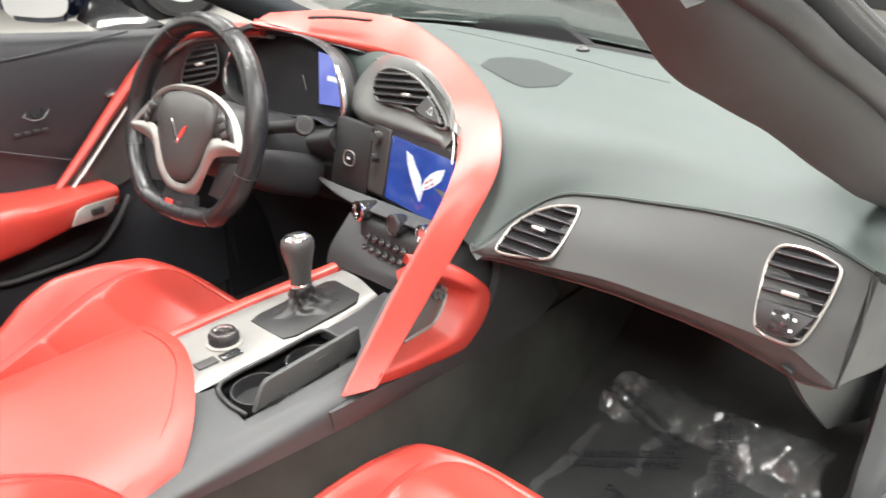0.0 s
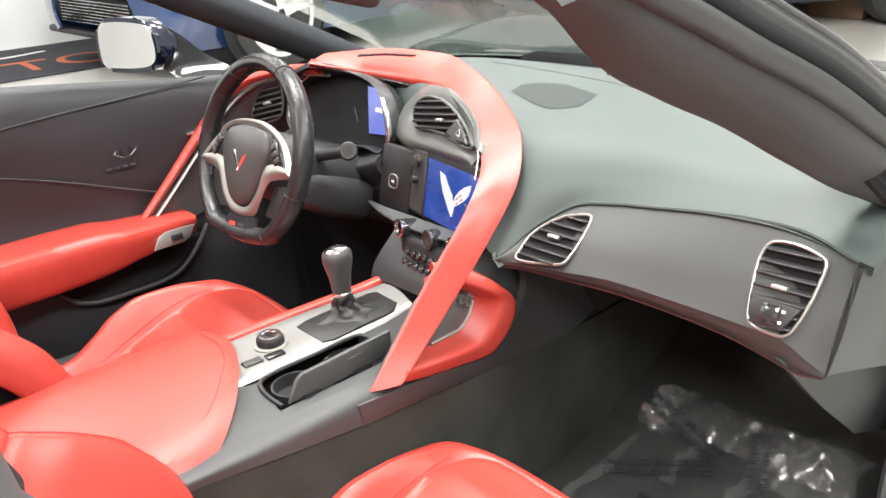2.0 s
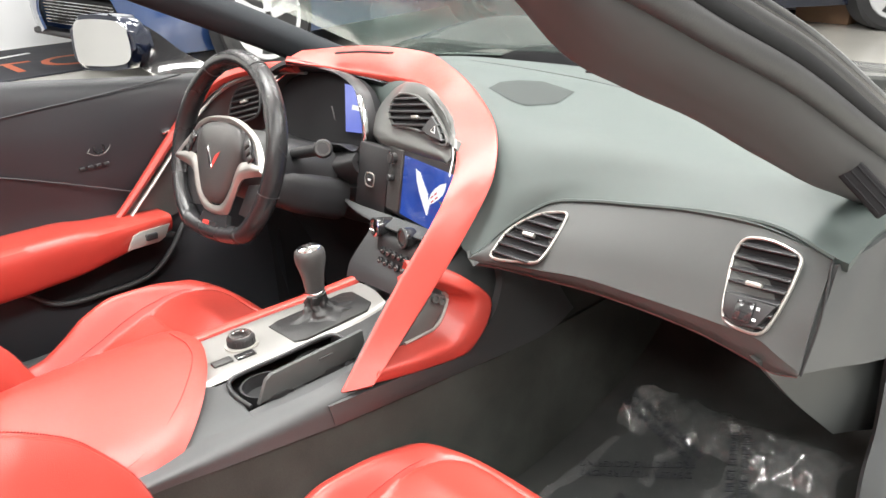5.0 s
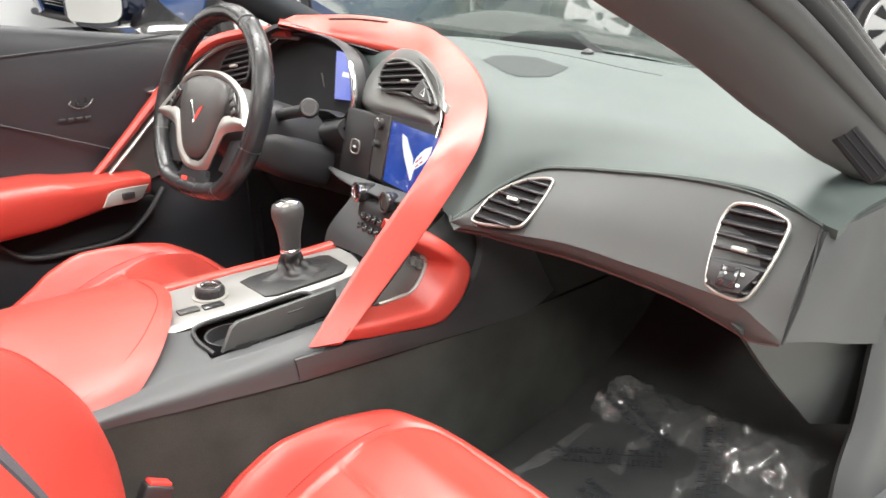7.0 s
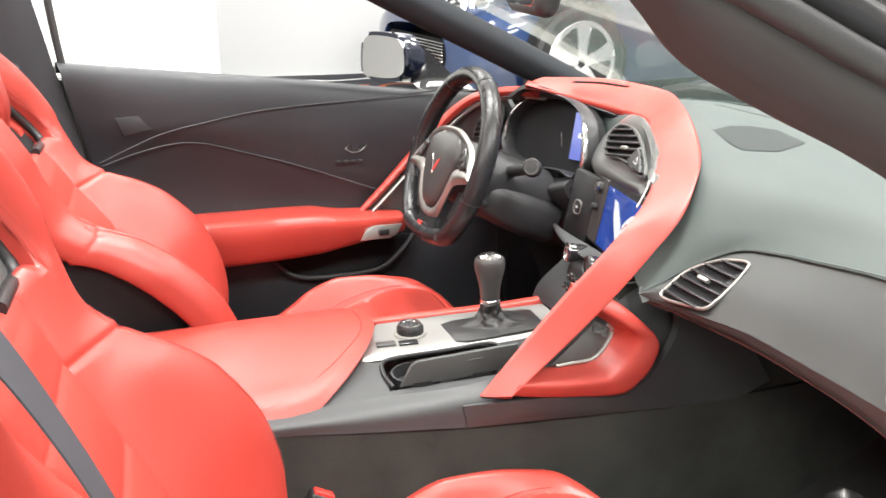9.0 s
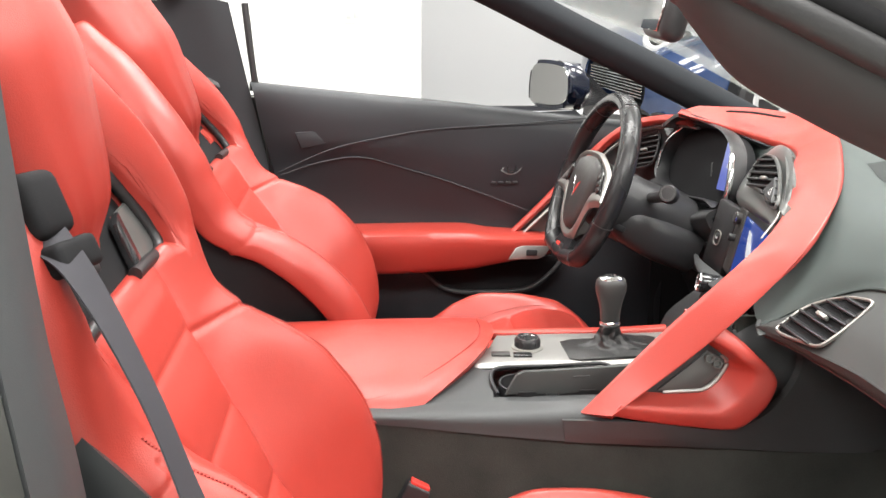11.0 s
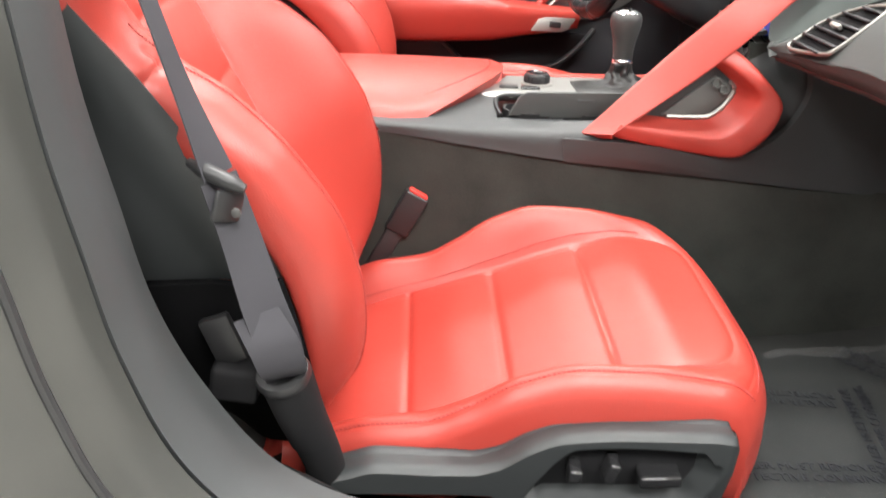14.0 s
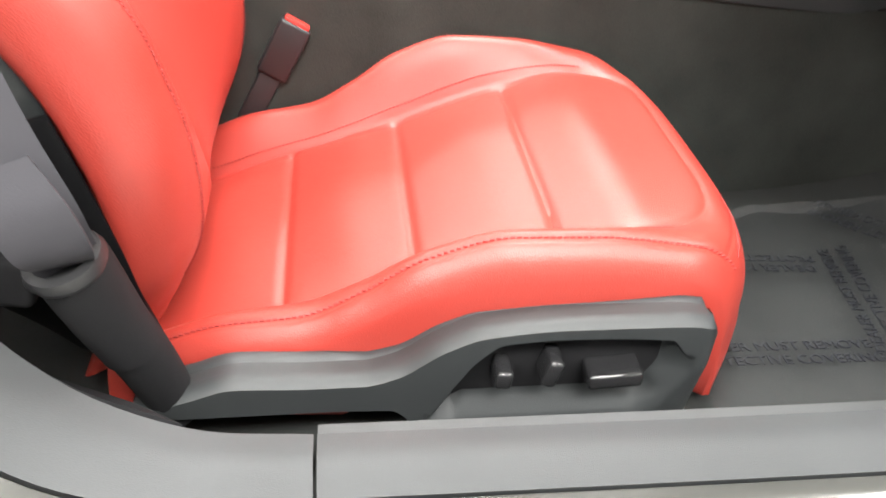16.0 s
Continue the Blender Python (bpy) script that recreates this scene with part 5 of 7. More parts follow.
def pod_mesh(yc):
    """The headrest: a padded teardrop whose point hangs between the shoulder arms."""
    bm = bmesh.new()
    rows = []
    for k in range(40):
        t = k / 39
        s = 0.553 + 0.360 * t
        hw = lerp_table([(0, 0.022), (0.08, 0.055), (0.28, 0.094), (0.55, 0.120), (0.85, 0.118), (0.96, 0.092), (1, 0.05)], t)
        front = lerp_table([(0, 0.032), (0.12, 0.066), (0.3, 0.092), (0.55, 0.118), (0.8, 0.120), (0.93, 0.10), (1, 0.06)], t)
        back = lerp_table([(0, 0.012), (0.3, -0.02), (0.8, -0.02), (1, 0.03)], t)
        ring = []
        for j in range(40):
            a = 2 * math.pi * j / 40
            c, sn = math.cos(a), math.sin(a)
            y = math.copysign(abs(c) ** 0.8, c) * hw
            n = (front + back) / 2 + (front - back) / 2 * math.copysign(abs(sn) ** 0.8, sn)
            if sn > 0:
                n -= 0.004 * math.exp(-((abs(y) - hw * 0.55) / 0.004) ** 2)
            ring.append(bm.verts.new(back_point(s, yc + y, n)))
        rows.append(ring)
    grid_faces(bm, rows, closed_v=True)
    bm.faces.new(rows[-1]); bm.faces.new(list(reversed(rows[0])))
    return bm


def seat(yc, outer, label, stand, shell=1.0):
    ob = thing("sport_seat", label, "car seat", (-0.2, yc, 0.25), group="pair of sport seats", stand=stand)
    part("cushion", cushion_mesh(yc), RED, ob, "red leather cushion with stitched seams", 60)
    part("backrest", back_mesh(yc), RED, ob, "red leather backrest with deep bolsters", 60)
    part("headrest", pod_mesh(yc), RED, ob, "red leather headrest", 60)
    for sd in (1, -1):
        bm = bmesh.new()
        o = [(0.0, 0.42), (0.15, 0.43), (0.165, 0.55), (0.12, 0.64), (0.0, 0.66)]
        prism(bm, [(sd * a, b) for a, b in o], 0.008, Matrix(((0, BACK_TILT[0].x, BACK_TILT[1].x, -0.42 + 0.010 * BACK_TILT[1].x), (1, 0, 0, yc), (0, BACK_TILT[0].z, BACK_TILT[1].z, 0.36 + 0.010 * BACK_TILT[1].z), (0, 0, 0, 1))), 0.002)
        ins = part("harness_opening", bm, PIT, ob, "black plastic harness opening")
        # soft black lip round the opening's lower and outer edges
        bm = bmesh.new()
        lip = [(0.050, 0.510), (0.100, 0.508), (0.136, 0.506), (0.150, 0.516), (0.152, 0.540), (0.144, 0.575), (0.132, 0.605), (0.112, 0.650)]
        tube(bm, [back_point(b, yc + sd * a, 0.030) for a, b in lip], 0.0075, 10, 60)
        part("opening_lip", bm, BLACK, ins, "black plastic lip")
        if sd == outer:
            continue
        lm = Matrix(((0, BACK_TILT[0].x, BACK_TILT[1].x, -0.42 + 0.022 * BACK_TILT[1].x), (1, 0, 0, yc), (0, BACK_TILT[0].z, BACK_TILT[1].z, 0.36 + 0.022 * BACK_TILT[1].z), (0, 0, 0, 1)))
        bm = bmesh.new()
        prism(bm, [(sd * a, b) for a, b in ((0.080, 0.503), (0.140, 0.500), (0.155, 0.545), (0.145, 0.572), (0.100, 0.570))], 0.006, lm, 0.003, 2)
        lg = part("ledge", bm, SATIN, ins, "satin grey plastic ledge")
        bm = bmesh.new()
        prism(bm, [(sd * a, b) for a, b in ((0.055, 0.503), (0.080, 0.503), (0.100, 0.570), (0.078, 0.562))], 0.010, lm, 0.002, 2)
        part("ledge_flank", bm, GLOSS, lg, "gloss black flank of the ledge")
    # hard shell behind the backrest, with a flat side face
    bm = bmesh.new()
    def shell_row(s, hw, deep):
        hw *= shell
        rear = lerp_table(REAR_N, s) - 0.014
        side = [(1.0, rear + 0.006, 0), (1.02, rear - 0.010, 0.005), (1.0, rear - 0.042, 0.02), (0.985, rear - 0.050, 0.022), (0.93, -deep, 0.055), (0.80, -deep - 0.02, 0.06), (0.0, -deep - 0.03, 0.06)]
        return [back_point(s + up, yc - hw * a, n) for a, n, up in side] + [back_point(s + up, yc + hw * a, n) for a, n, up in side[-2::-1]]
    sheet(bm, [shell_row(0.185, 0.198, 0.075), shell_row(0.25, 0.203, 0.085), shell_row(0.38, 0.197, 0.09), shell_row(0.50, 0.190, 0.09), shell_row(0.66, 0.140, 0.075), shell_row(0.80, 0.100, 0.06)], 40, 60, 0.012)
    # The narrower shell is near-black: it fills the gap behind with painted shade.
    part("back_shell", bm, SHELLGREY if shell > 0.98 else PIT, ob, "dark grey hard back shell, the driver's blackened as shade")
    # Added sheet whose black stands in for the shade behind the bolsters.
    bm = bmesh.new()
    sheet(bm, [shell_row(s, lerp_table(HALF_W, s) * 0.985, 0.08) for s in (-0.025, 0.03, 0.09, 0.15, 0.188)], 24, 50, 0.008)
    part("back_shade", bm, SHADE_BLACK, ob, "added black sheet for the shade behind the backrest")
    # valance: a thin arm at the rear, then a deep side panel with a hollow for the power switches
    yo = yc + outer * 0.225
    TOP = [(-0.43, 0.330), (-0.39, 0.341), (-0.356, 0.351), (-0.295, 0.3485), (-0.261, 0.3485), (-0.236, 0.355), (-0.199, 0.380), (-0.17, 0.392), (-0.111, 0.397), (-0.02, 0.396), (0.005, 0.392), (0.015, 0.380)]
    LOW = [(-0.43, 0.318), (-0.30, 0.318), (-0.24, 0.316), (-0.215, 0.290), (-0.19, 0.262), (0.015, 0.258)]
    HOLLOW = [(-0.215, 0.306), (-0.193, 0.336), (-0.175, 0.364), (-0.155, 0.380), (-0.111, 0.383), (-0.027, 0.378), (-0.008, 0.360)]
    def hollow(x):
        """Depth of the hollow at x, and the heights where its side runs: lip, wall foot, floor edge and the sloped bottom's end."""
        zh = lerp_table(HOLLOW, x)
        span = max(zh - 0.297, 0.004)
        deep = 0.016 * max(0.0, min(1.0, (x + 0.213) / 0.022)) * max(0.0, min(1.0, (-0.003 - x) / 0.024))
        return deep, zh, zh - min(0.004, 0.25 * span), 0.297 + min(0.023, 0.42 * span), 0.297
    def skew(x, z):
        lean = 0.45 * bump01((x + 0.13) / 0.10) * bump01((0.016 - x) / 0.014) + 0.06
        return x - lean * max(0.0, 0.345 - z) * bump01((x + 0.15) / 0.03)
    bm = bmesh.new()
    pts, floor_rows = [], []
    for i in range(150):
        x = -0.43 + 0.445 * i / 149
        zt, zl = lerp_table(TOP, x), lerp_table(LOW, x)
        tip = round_edge(0.015 - x, 0.016)
        row = [V(x, yo + outer * (0.002 - tip), zt - 0.002), V(x, yo + outer * (0.008 - tip), zt), V(x, yo + outer * (0.014 - tip), zt - 0.002)]
        deep, *knots = hollow(x)
        knots = [zt - 0.005] + [min(max(z, zl + 0.001), zt - 0.006) for z in knots] + [zl]
        for (za, zb), (da, db), n in zip(zip(knots, knots[1:]), ((0, 0), (0, deep), (deep, deep), (deep, 0), (0, 0)), (8, 2, 10, 4, 5)):
            for j in range(n):
                z, d = za + (zb - za) * j / n, da + (db - da) * j / n
                row.append(V(skew(x, z), yo + outer * (0.018 - tip - d), z))
        row.append(V(skew(x, zl), yo + outer * (0.018 - tip), zl))
        pts.append(row)
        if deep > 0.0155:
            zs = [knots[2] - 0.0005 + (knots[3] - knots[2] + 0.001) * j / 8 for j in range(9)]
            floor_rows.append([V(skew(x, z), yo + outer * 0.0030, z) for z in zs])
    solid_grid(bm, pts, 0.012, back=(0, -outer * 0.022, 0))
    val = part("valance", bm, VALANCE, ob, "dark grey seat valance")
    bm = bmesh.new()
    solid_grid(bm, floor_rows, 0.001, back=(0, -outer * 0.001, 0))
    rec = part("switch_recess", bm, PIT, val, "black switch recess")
    for x, z, sx, sz, an in ((-0.155, 0.350, 0.014, 0.017, 6), (-0.118, 0.354, 0.013, 0.026, 14), (-0.067, 0.344, 0.044, 0.015, -3)):
        bm = bmesh.new()
        rbox(bm, (sx, 0.026, sz), pose(x, yo + outer * 0.014, z, 0, an, 0), 0.004, 3)
        part("seat_switch", bm, GLOSS, rec, "glossy black power seat switch")
    # stitched lines along the bolsters
    for v in (0.90, -0.90):
        line = [(x, yc + y, z + 0.0004) for x, y, z in (cushion_point(-0.9 + 1.80 * q / 39, v) for q in range(40))]
        part("stitching", stitches(line), RED_STITCH, ob, "red stitched line")
        line = [back_point(s, yc + y, n + 0.0004) for s, y, n in (back_local(-0.88 + 1.08 * q / 59, v * 0.93) for q in range(60))]
        part("stitching", stitches(line, 420), RED_STITCH, ob, "red stitched line")
    for side in (1, -1):
        line = []
        for q in range(40):
            u = -0.86 + 1.50 * q / 39
            x = -0.46 + 0.56 * (u + 1) / 2
            lane = lerp_table([(-0.46, 0.137), (-0.33, 0.141), (-0.21, 0.149), (-0.09, 0.160), (0.0, 0.156), (0.06, 0.120)], x)
            line.append(cushion_point(u, side * lane / lerp_table(CUSH_W, x)))
        part("stitching", stitches([(x, yc + y, z + 0.0004) for x, y, z in line]), RED_STITCH, ob, "red stitched line")
    line = [(x, yc + y, z + 0.0004) for x, y, z in (cushion_point(0.90, -0.85 + 1.7 * q / 39) for q in range(40))]
    part("stitching", stitches(line), RED_STITCH, ob, "red stitched line")
    return ob


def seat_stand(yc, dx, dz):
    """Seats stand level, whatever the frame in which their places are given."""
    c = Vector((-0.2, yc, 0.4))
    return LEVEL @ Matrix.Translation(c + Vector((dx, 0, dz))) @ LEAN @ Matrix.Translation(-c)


seat(-0.387, -1, "red leather sport seat with a grey seat belt beside it", seat_stand(-0.387, 0, 0))
recline(8.6)
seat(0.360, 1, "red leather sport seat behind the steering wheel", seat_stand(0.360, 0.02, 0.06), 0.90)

# ---- steering wheel ----
wheel = thing("steering_wheel", "black leather flat-bottomed steering wheel with silver spokes", "steering wheel", (0.06, 0.335, 0.81))
WM = frame_of((0.0401, 0.3003, 0.8099), (-0.945, 0.0, 0.327), (0, -1, 0.04))


def wp(x, y, z=0.0):
    return WM @ Vector((x, y, z))


ring = []
for k in range(48):
    a = 2 * math.pi * k / 48
    x, y = 0.165 * math.cos(a), 0.165 * math.sin(a)
    if y < -0.134:
        y = -0.134 - (abs(y) - 0.134) * 0.35
    ring.append(wp(x, y))
bm = bmesh.new()
tube(bm, ring, 0.0155, 16, 110, closed=True, up=WM.to_3x3() @ Vector((0, 0, 1)), flat=1.22)
rim = part("rim", bm, RIMLEATHER, wheel, "black leather rim")
for a in (62, 118, 200, 340, 236, 304):
    bm = bmesh.new()
    c, s = math.cos(radians(a)), math.sin(radians(a))
    tube(bm, [wp(0.165 * c + 0.0158 * math.cos(b) * c, 0.165 * s + 0.0158 * math.cos(b) * s, 0.0192 * math.sin(b)) for b in [2 * math.pi * q / 16 for q in range(16)]], 0.0007, 5, 48, closed=True)
    part("rim_seam", bm, BLACK, rim)
bm = bmesh.new()
# Airbag cover: a softly domed shield.
half = [(0.0, 0.052), (0.032, 0.050), (0.064, 0.041), (0.077, 0.014), (0.073, -0.014), (0.052, -0.058), (0.032, -0.084), (0.0, -0.094)]
edge = curve([(x, y, 0) for x, y in half] + [(-x, y, 0) for x, y in half[-2:0:-1]], 64, True)
rows = [[wp(p.x * k, -0.015 + (p.y + 0.015) * k, z) for p in edge] for k, z in ((1.0, -0.004), (1.0, 0.008), (0.985, 0.013), (0.95, 0.017), (0.80, 0.0215), (0.5, 0.025), (0.15, 0.026))]
vs = [[bm.verts.new(q) for q in r] for r in rows]
grid_faces(bm, vs, closed_v=True)
bm.faces.new(vs[-1]); bm.faces.new(list(reversed(vs[0])))
hub = part("airbag_cover", bm, KNOBGREY, wheel, "charcoal airbag cover")
bm = bmesh.new()
prism(bm, [(-0.026, 0.022), (-0.020, 0.016), (-0.010, 0.000), (0.0, -0.014), (-0.001, -0.026), (-0.008, -0.018), (-0.020, 0.002)], 0.002, WM @ pose(0.004, -0.012, 0.0250) @ Matrix.Scale(0.85, 4), 0.0006, 1)
part("badge_wing", bm, CHROME, hub, "bright winged badge shape")
bm = bmesh.new()
prism(bm, [(0.028, 0.014), (0.012, 0.006), (0.003, -0.008), (0.001, -0.024), (0.008, -0.014), (0.018, -0.002)], 0.002, WM @ pose(0.004, -0.012, 0.0250) @ Matrix.Scale(0.85, 4), 0.0006, 1)
part("badge_wing", bm, REDGLOSS, hub, "red winged badge shape")
for sd in (1, -1):
    # silver frame round the switches: over the hub, out to the rim and back along the V
    bm = bmesh.new()
    sheet(bm, [[wp(0, 0.063, 0.006), wp(sd * 0.045, 0.060, 0.007), wp(sd * 0.085, 0.048, 0.006), wp(sd * 0.112, 0.030, 0.003), wp(sd * 0.137, 0.006, 0.006), wp(sd * 0.157, -0.022, 0.011)],
               [wp(0, 0.060, 0.014), wp(sd * 0.044, 0.057, 0.015), wp(sd * 0.083, 0.045, 0.013), wp(sd * 0.109, 0.027, 0.010), wp(sd * 0.132, 0.004, 0.014), wp(sd * 0.151, -0.021, 0.019)],
               [wp(0, 0.052, 0.012), wp(sd * 0.042, 0.050, 0.013), wp(sd * 0.078, 0.039, 0.011), wp(sd * 0.102, 0.022, 0.008), wp(sd * 0.124, 0.001, 0.012), wp(sd * 0.141, -0.018, 0.016)]], 8, 34, 0.006)
    part("spoke_upper_edge", bm, SPOKE, wheel, "satin silver spoke edge")
    bm = bmesh.new()
    sheet(bm, [[wp(sd * 0.157, -0.028, 0.011), wp(sd * 0.112, -0.035, 0.011), wp(sd * 0.086, -0.044, 0.012), wp(sd * 0.064, -0.080, 0.010), wp(sd * 0.044, -0.106, 0.006), wp(sd * 0.020, -0.114, 0.004), wp(0, -0.115, 0.004)],
               [wp(sd * 0.151, -0.021, 0.019), wp(sd * 0.106, -0.023, 0.017), wp(sd * 0.080, -0.034, 0.018), wp(sd * 0.059, -0.076, 0.016), wp(sd * 0.038, -0.098, 0.013), wp(sd * 0.018, -0.106, 0.012), wp(0, -0.107, 0.012)],
               [wp(sd * 0.143, -0.013, 0.016), wp(sd * 0.097, -0.010, 0.014), wp(sd * 0.074, -0.018, 0.014), wp(sd * 0.053, -0.062, 0.013), wp(sd * 0.033, -0.086, 0.011), wp(sd * 0.016, -0.095, 0.010), wp(0, -0.096, 0.010)]], 10, 40, 0.007)
    part("spoke", bm, SPOKE, wheel, "satin silver spoke")
    bm = bmesh.new()
    prism(bm, [(sd * x, y) for x, y in ((0.076, 0.040), (0.102, 0.024), (0.122, -0.002), (0.136, -0.018), (0.096, -0.014), (0.078, -0.006))], 0.008, WM @ pose(0, 0, 0.004), 0.003, 2)
    part("button_pad", bm, BLACK, wheel, "black button pad")
    bm = bmesh.new()
    rbox(bm, (0.020, 0.042, 0.005), WM @ pose(sd * 0.103, 0.008, 0.013, 0, sd * 4, sd * 32), 0.003, 2)
    sw = part("switch_cluster", bm, GLOSS, wheel)
    for k in range(3):
        bm = bmesh.new()
        rbox(bm, (0.013, 0.009, 0.003), WM @ pose(sd * 0.103, 0.008, 0.016, 0, sd * 4, sd * 32) @ pose(0, 0.013 - 0.013 * k, 0), 0.0012, 2)
        part("button", bm, KNOBGREY, sw)
    # black web and paddle behind the V
    bm = bmesh.new()
    prism(bm, [(sd * x, y) for x, y in ((0.082, -0.050), (0.142, -0.040), (0.138, -0.070), (0.104, -0.108), (0.060, -0.104))], 0.008, WM @ pose(0, 0, -0.012), 0.003, 2)
    part("spoke_web", bm, BLACK, wheel, "black spoke web")
bm = bmesh.new()
sheet(bm, [[wp(-0.040, -0.108, 0.006), wp(0, -0.112, 0.008), wp(0.040, -0.108, 0.006)], [wp(-0.050, -0.128, 0.010), wp(0, -0.130, 0.011), wp(0.050, -0.128, 0.010)], [wp(-0.064, -0.148, 0.012), wp(0, -0.150, 0.013), wp(0.064, -0.148, 0.012)]], 10, 20, 0.010)
ls = part("lower_spoke", bm, GLOSS, wheel, "gloss dark lower spoke")
for x, mt, lb in ((-0.020, REDGLOSS, "small red badge bar"), (0.008, BLACK, "small dark badge bar")):
    bm = bmesh.new()
    rbox(bm, (0.020, 0.008, 0.002), WM @ pose(x, -0.130, 0.0115), 0.0005, 1)
    part("lower_badge", bm, mt, ls, lb)
# Column, shroud and stalks.
col = thing("steering_column", "black plastic steering column with control stalks", "steering column", (0.2, 0.335, 0.75))
bm = bmesh.new()
tube(bm, [wp(0, -0.008, -0.012), wp(0, -0.016, -0.05), wp(0, -0.024, -0.10), wp(0, -0.03, -0.20)], [(0, 0.060), (0.25, 0.068), (0.6, 0.070), (1, 0.070)], 28, 24, power=2.4, flat=0.95)
shroud = part("shroud", bm, BLACK, col)
bm = bmesh.new()
tube(bm, [wp(0.012, -0.035, -0.05), wp(0.02, -0.045, -0.09), wp(0.03, -0.055, -0.15), wp(0.03, -0.06, -0.22)], [(0, 0.040), (0.3, 0.054), (0.7, 0.058), (1, 0.058)], 24, 20, power=3.2, flat=0.72)
part("lower_shroud", bm, BLACK, shroud, "black lower column shroud")
bm = bmesh.new()
rbox(bm, (0.040, 0.012, 0.006), WM @ pose(0.066, -0.058, -0.062, -14, 16, 0), 0.003, 2)
part("key_slot", bm, PIT, shroud)
for sd, ln in ((1, 0.172), (-1, 0.172)):
    bm = bmesh.new()
    tube(bm, [wp(sd * 0.045, 0.010, -0.105), wp(sd * 0.11, 0.022, -0.100), wp(sd * ln, 0.030, -0.092)], 0.0105, 12, 16)
    st = part("stalk", bm, BLACK, col, "black control stalk")
    km = frame_of(wp(sd * (ln - 0.012), 0.030, -0.094), WM.to_3x3() @ Vector((sd * 0.80, 0.05, 0.60)), (0, 0, 1))
    bm = bmesh.new()
    lathe(bm, [(0.012, 0), (0.0165, 0.003), (0.0165, 0.018), (0.014, 0.022), (0.006, 0.0225)], km, 28)
    k = part("stalk_knob", bm, BLACK, st, "ribbed black stalk knob")
    bm = bmesh.new()
    lathe(bm, [(0.0130, 0.0), (0.0130, 0.001), (0.0105, 0.001), (0.0102, 0.0)], km @ pose(0, 0, 0.0222), 28)
    part("knob_ring", bm, KNOBGREY, k)

# ---- instrument cluster ----
clus = thing("instrument_cluster", "dark instrument cluster with lit blue display and chrome edge", "instrument cluster", (0.3, 0.33, 0.75))
CM = frame_of((0.285, 0.340, 0.836), (-0.95, -0.05, 0.28), (0.06, -1, 0))
bm = bmesh.new()
o = curve([(-0.150, -0.040, 0), (-0.155, 0.010, 0), (-0.115, 0.058, 0), (-0.03, 0.076, 0), (0.06, 0.072, 0), (0.125, 0.045, 0), (0.156, -0.002, 0), (0.162, -0.040, 0), (0.148, -0.068, 0), (0.10, -0.062, 0), (0.0, -0.070, 0), (-0.11, -0.062, 0)], 72, True)
prism(bm, [(p.x, p.y) for p in o], -0.02, CM)
part("dial_face", bm, PIT, clus, "dark dial glass")
bm = bmesh.new()
ringed(bm, [(p.x, p.y) for p in o], 0.007, 0.026, CM, 90)
part("bezel_ring", bm, BLACK, clus, "black bezel")
bm = bmesh.new()
tube(bm, [CM @ Vector(p) for p in ((0.118, 0.050, 0.026), (0.140, 0.026, 0.028), (0.156, -0.002, 0.028), (0.163, -0.035, 0.026), (0.152, -0.064, 0.022))], [(0, 0.002), (0.4, 0.0065), (0.8, 0.006), (1, 0.003)], 10, 40)
part("chrome_edge", bm, CHROME, clus, "chrome edge beside the display")
bm = bmesh.new()
tube(bm, [CM @ Vector(p) for p in ((-0.10, 0.062, 0.026), (-0.140, 0.032, 0.028), (-0.156, 0.0, 0.028), (-0.152, -0.035, 0.026))], [(0, 0.002), (0.5, 0.0035), (1, 0.003)], 8, 30)
part("chrome_edge", bm, CHROME, clus)
bm = bmesh.new()
prism(bm, [(0.066, 0.054), (0.100, 0.050), (0.134, 0.026), (0.148, -0.002), (0.153, -0.034), (0.084, -0.036)], 0.003, CM @ pose(0, 0, 0.004), 0.0008, 1)
sc = part("display", bm, SCREENPALE, clus, "lit pale blue display")
bm = bmesh.new()
rbox(bm, (0.040, 0.009, 0.001), CM @ pose(0.118, 0.010, 0.0085, 0, 0, -4), 0.0)
part("display_word", bm, SCREENWHITE, sc)
bm = bmesh.new()
rbox(bm, (0.003, 0.030, 0.002), CM @ pose(0.040, -0.004, 0.006, 0, 0, 30), 0.0008, 1)
part("needle", bm, KNOBGREY, clus)
# Lining under the red hood and panels below the dials.
bm = bmesh.new()
sheet(bm, [[(0.240, 0.47, 0.900), (0.243, 0.372, 0.930), (0.304, 0.298, 0.908), (0.352, 0.185, 0.884)],
           [(0.30, 0.48, 0.892), (0.30, 0.385, 0.914), (0.325, 0.31, 0.902), (0.345, 0.21, 0.880)],
           [(0.36, 0.49, 0.885), (0.36, 0.39, 0.905), (0.36, 0.32, 0.897), (0.36, 0.22, 0.875)]], 10, 30, 0.008)
part("hood_lining", bm, BLACK, clus, "black lining under the hood")
bm = bmesh.new()
sheet(bm, [[(0.262, 0.190, 0.786), (0.252, 0.260, 0.766), (0.250, 0.335, 0.762), (0.252, 0.44, 0.768), (0.262, 0.50, 0.795)],
           [(0.225, 0.180, 0.765), (0.215, 0.260, 0.745), (0.212, 0.335, 0.740), (0.215, 0.44, 0.748), (0.228, 0.52, 0.77)],
           [(0.255, 0.175, 0.715), (0.250, 0.260, 0.690), (0.250, 0.335, 0.685), (0.252, 0.44, 0.690), (0.262, 0.54, 0.70)]], 14, 40, 0.012)
part("lower_cowl", bm, BLACK, clus, "black cowl below the dials")
bm = bmesh.new()
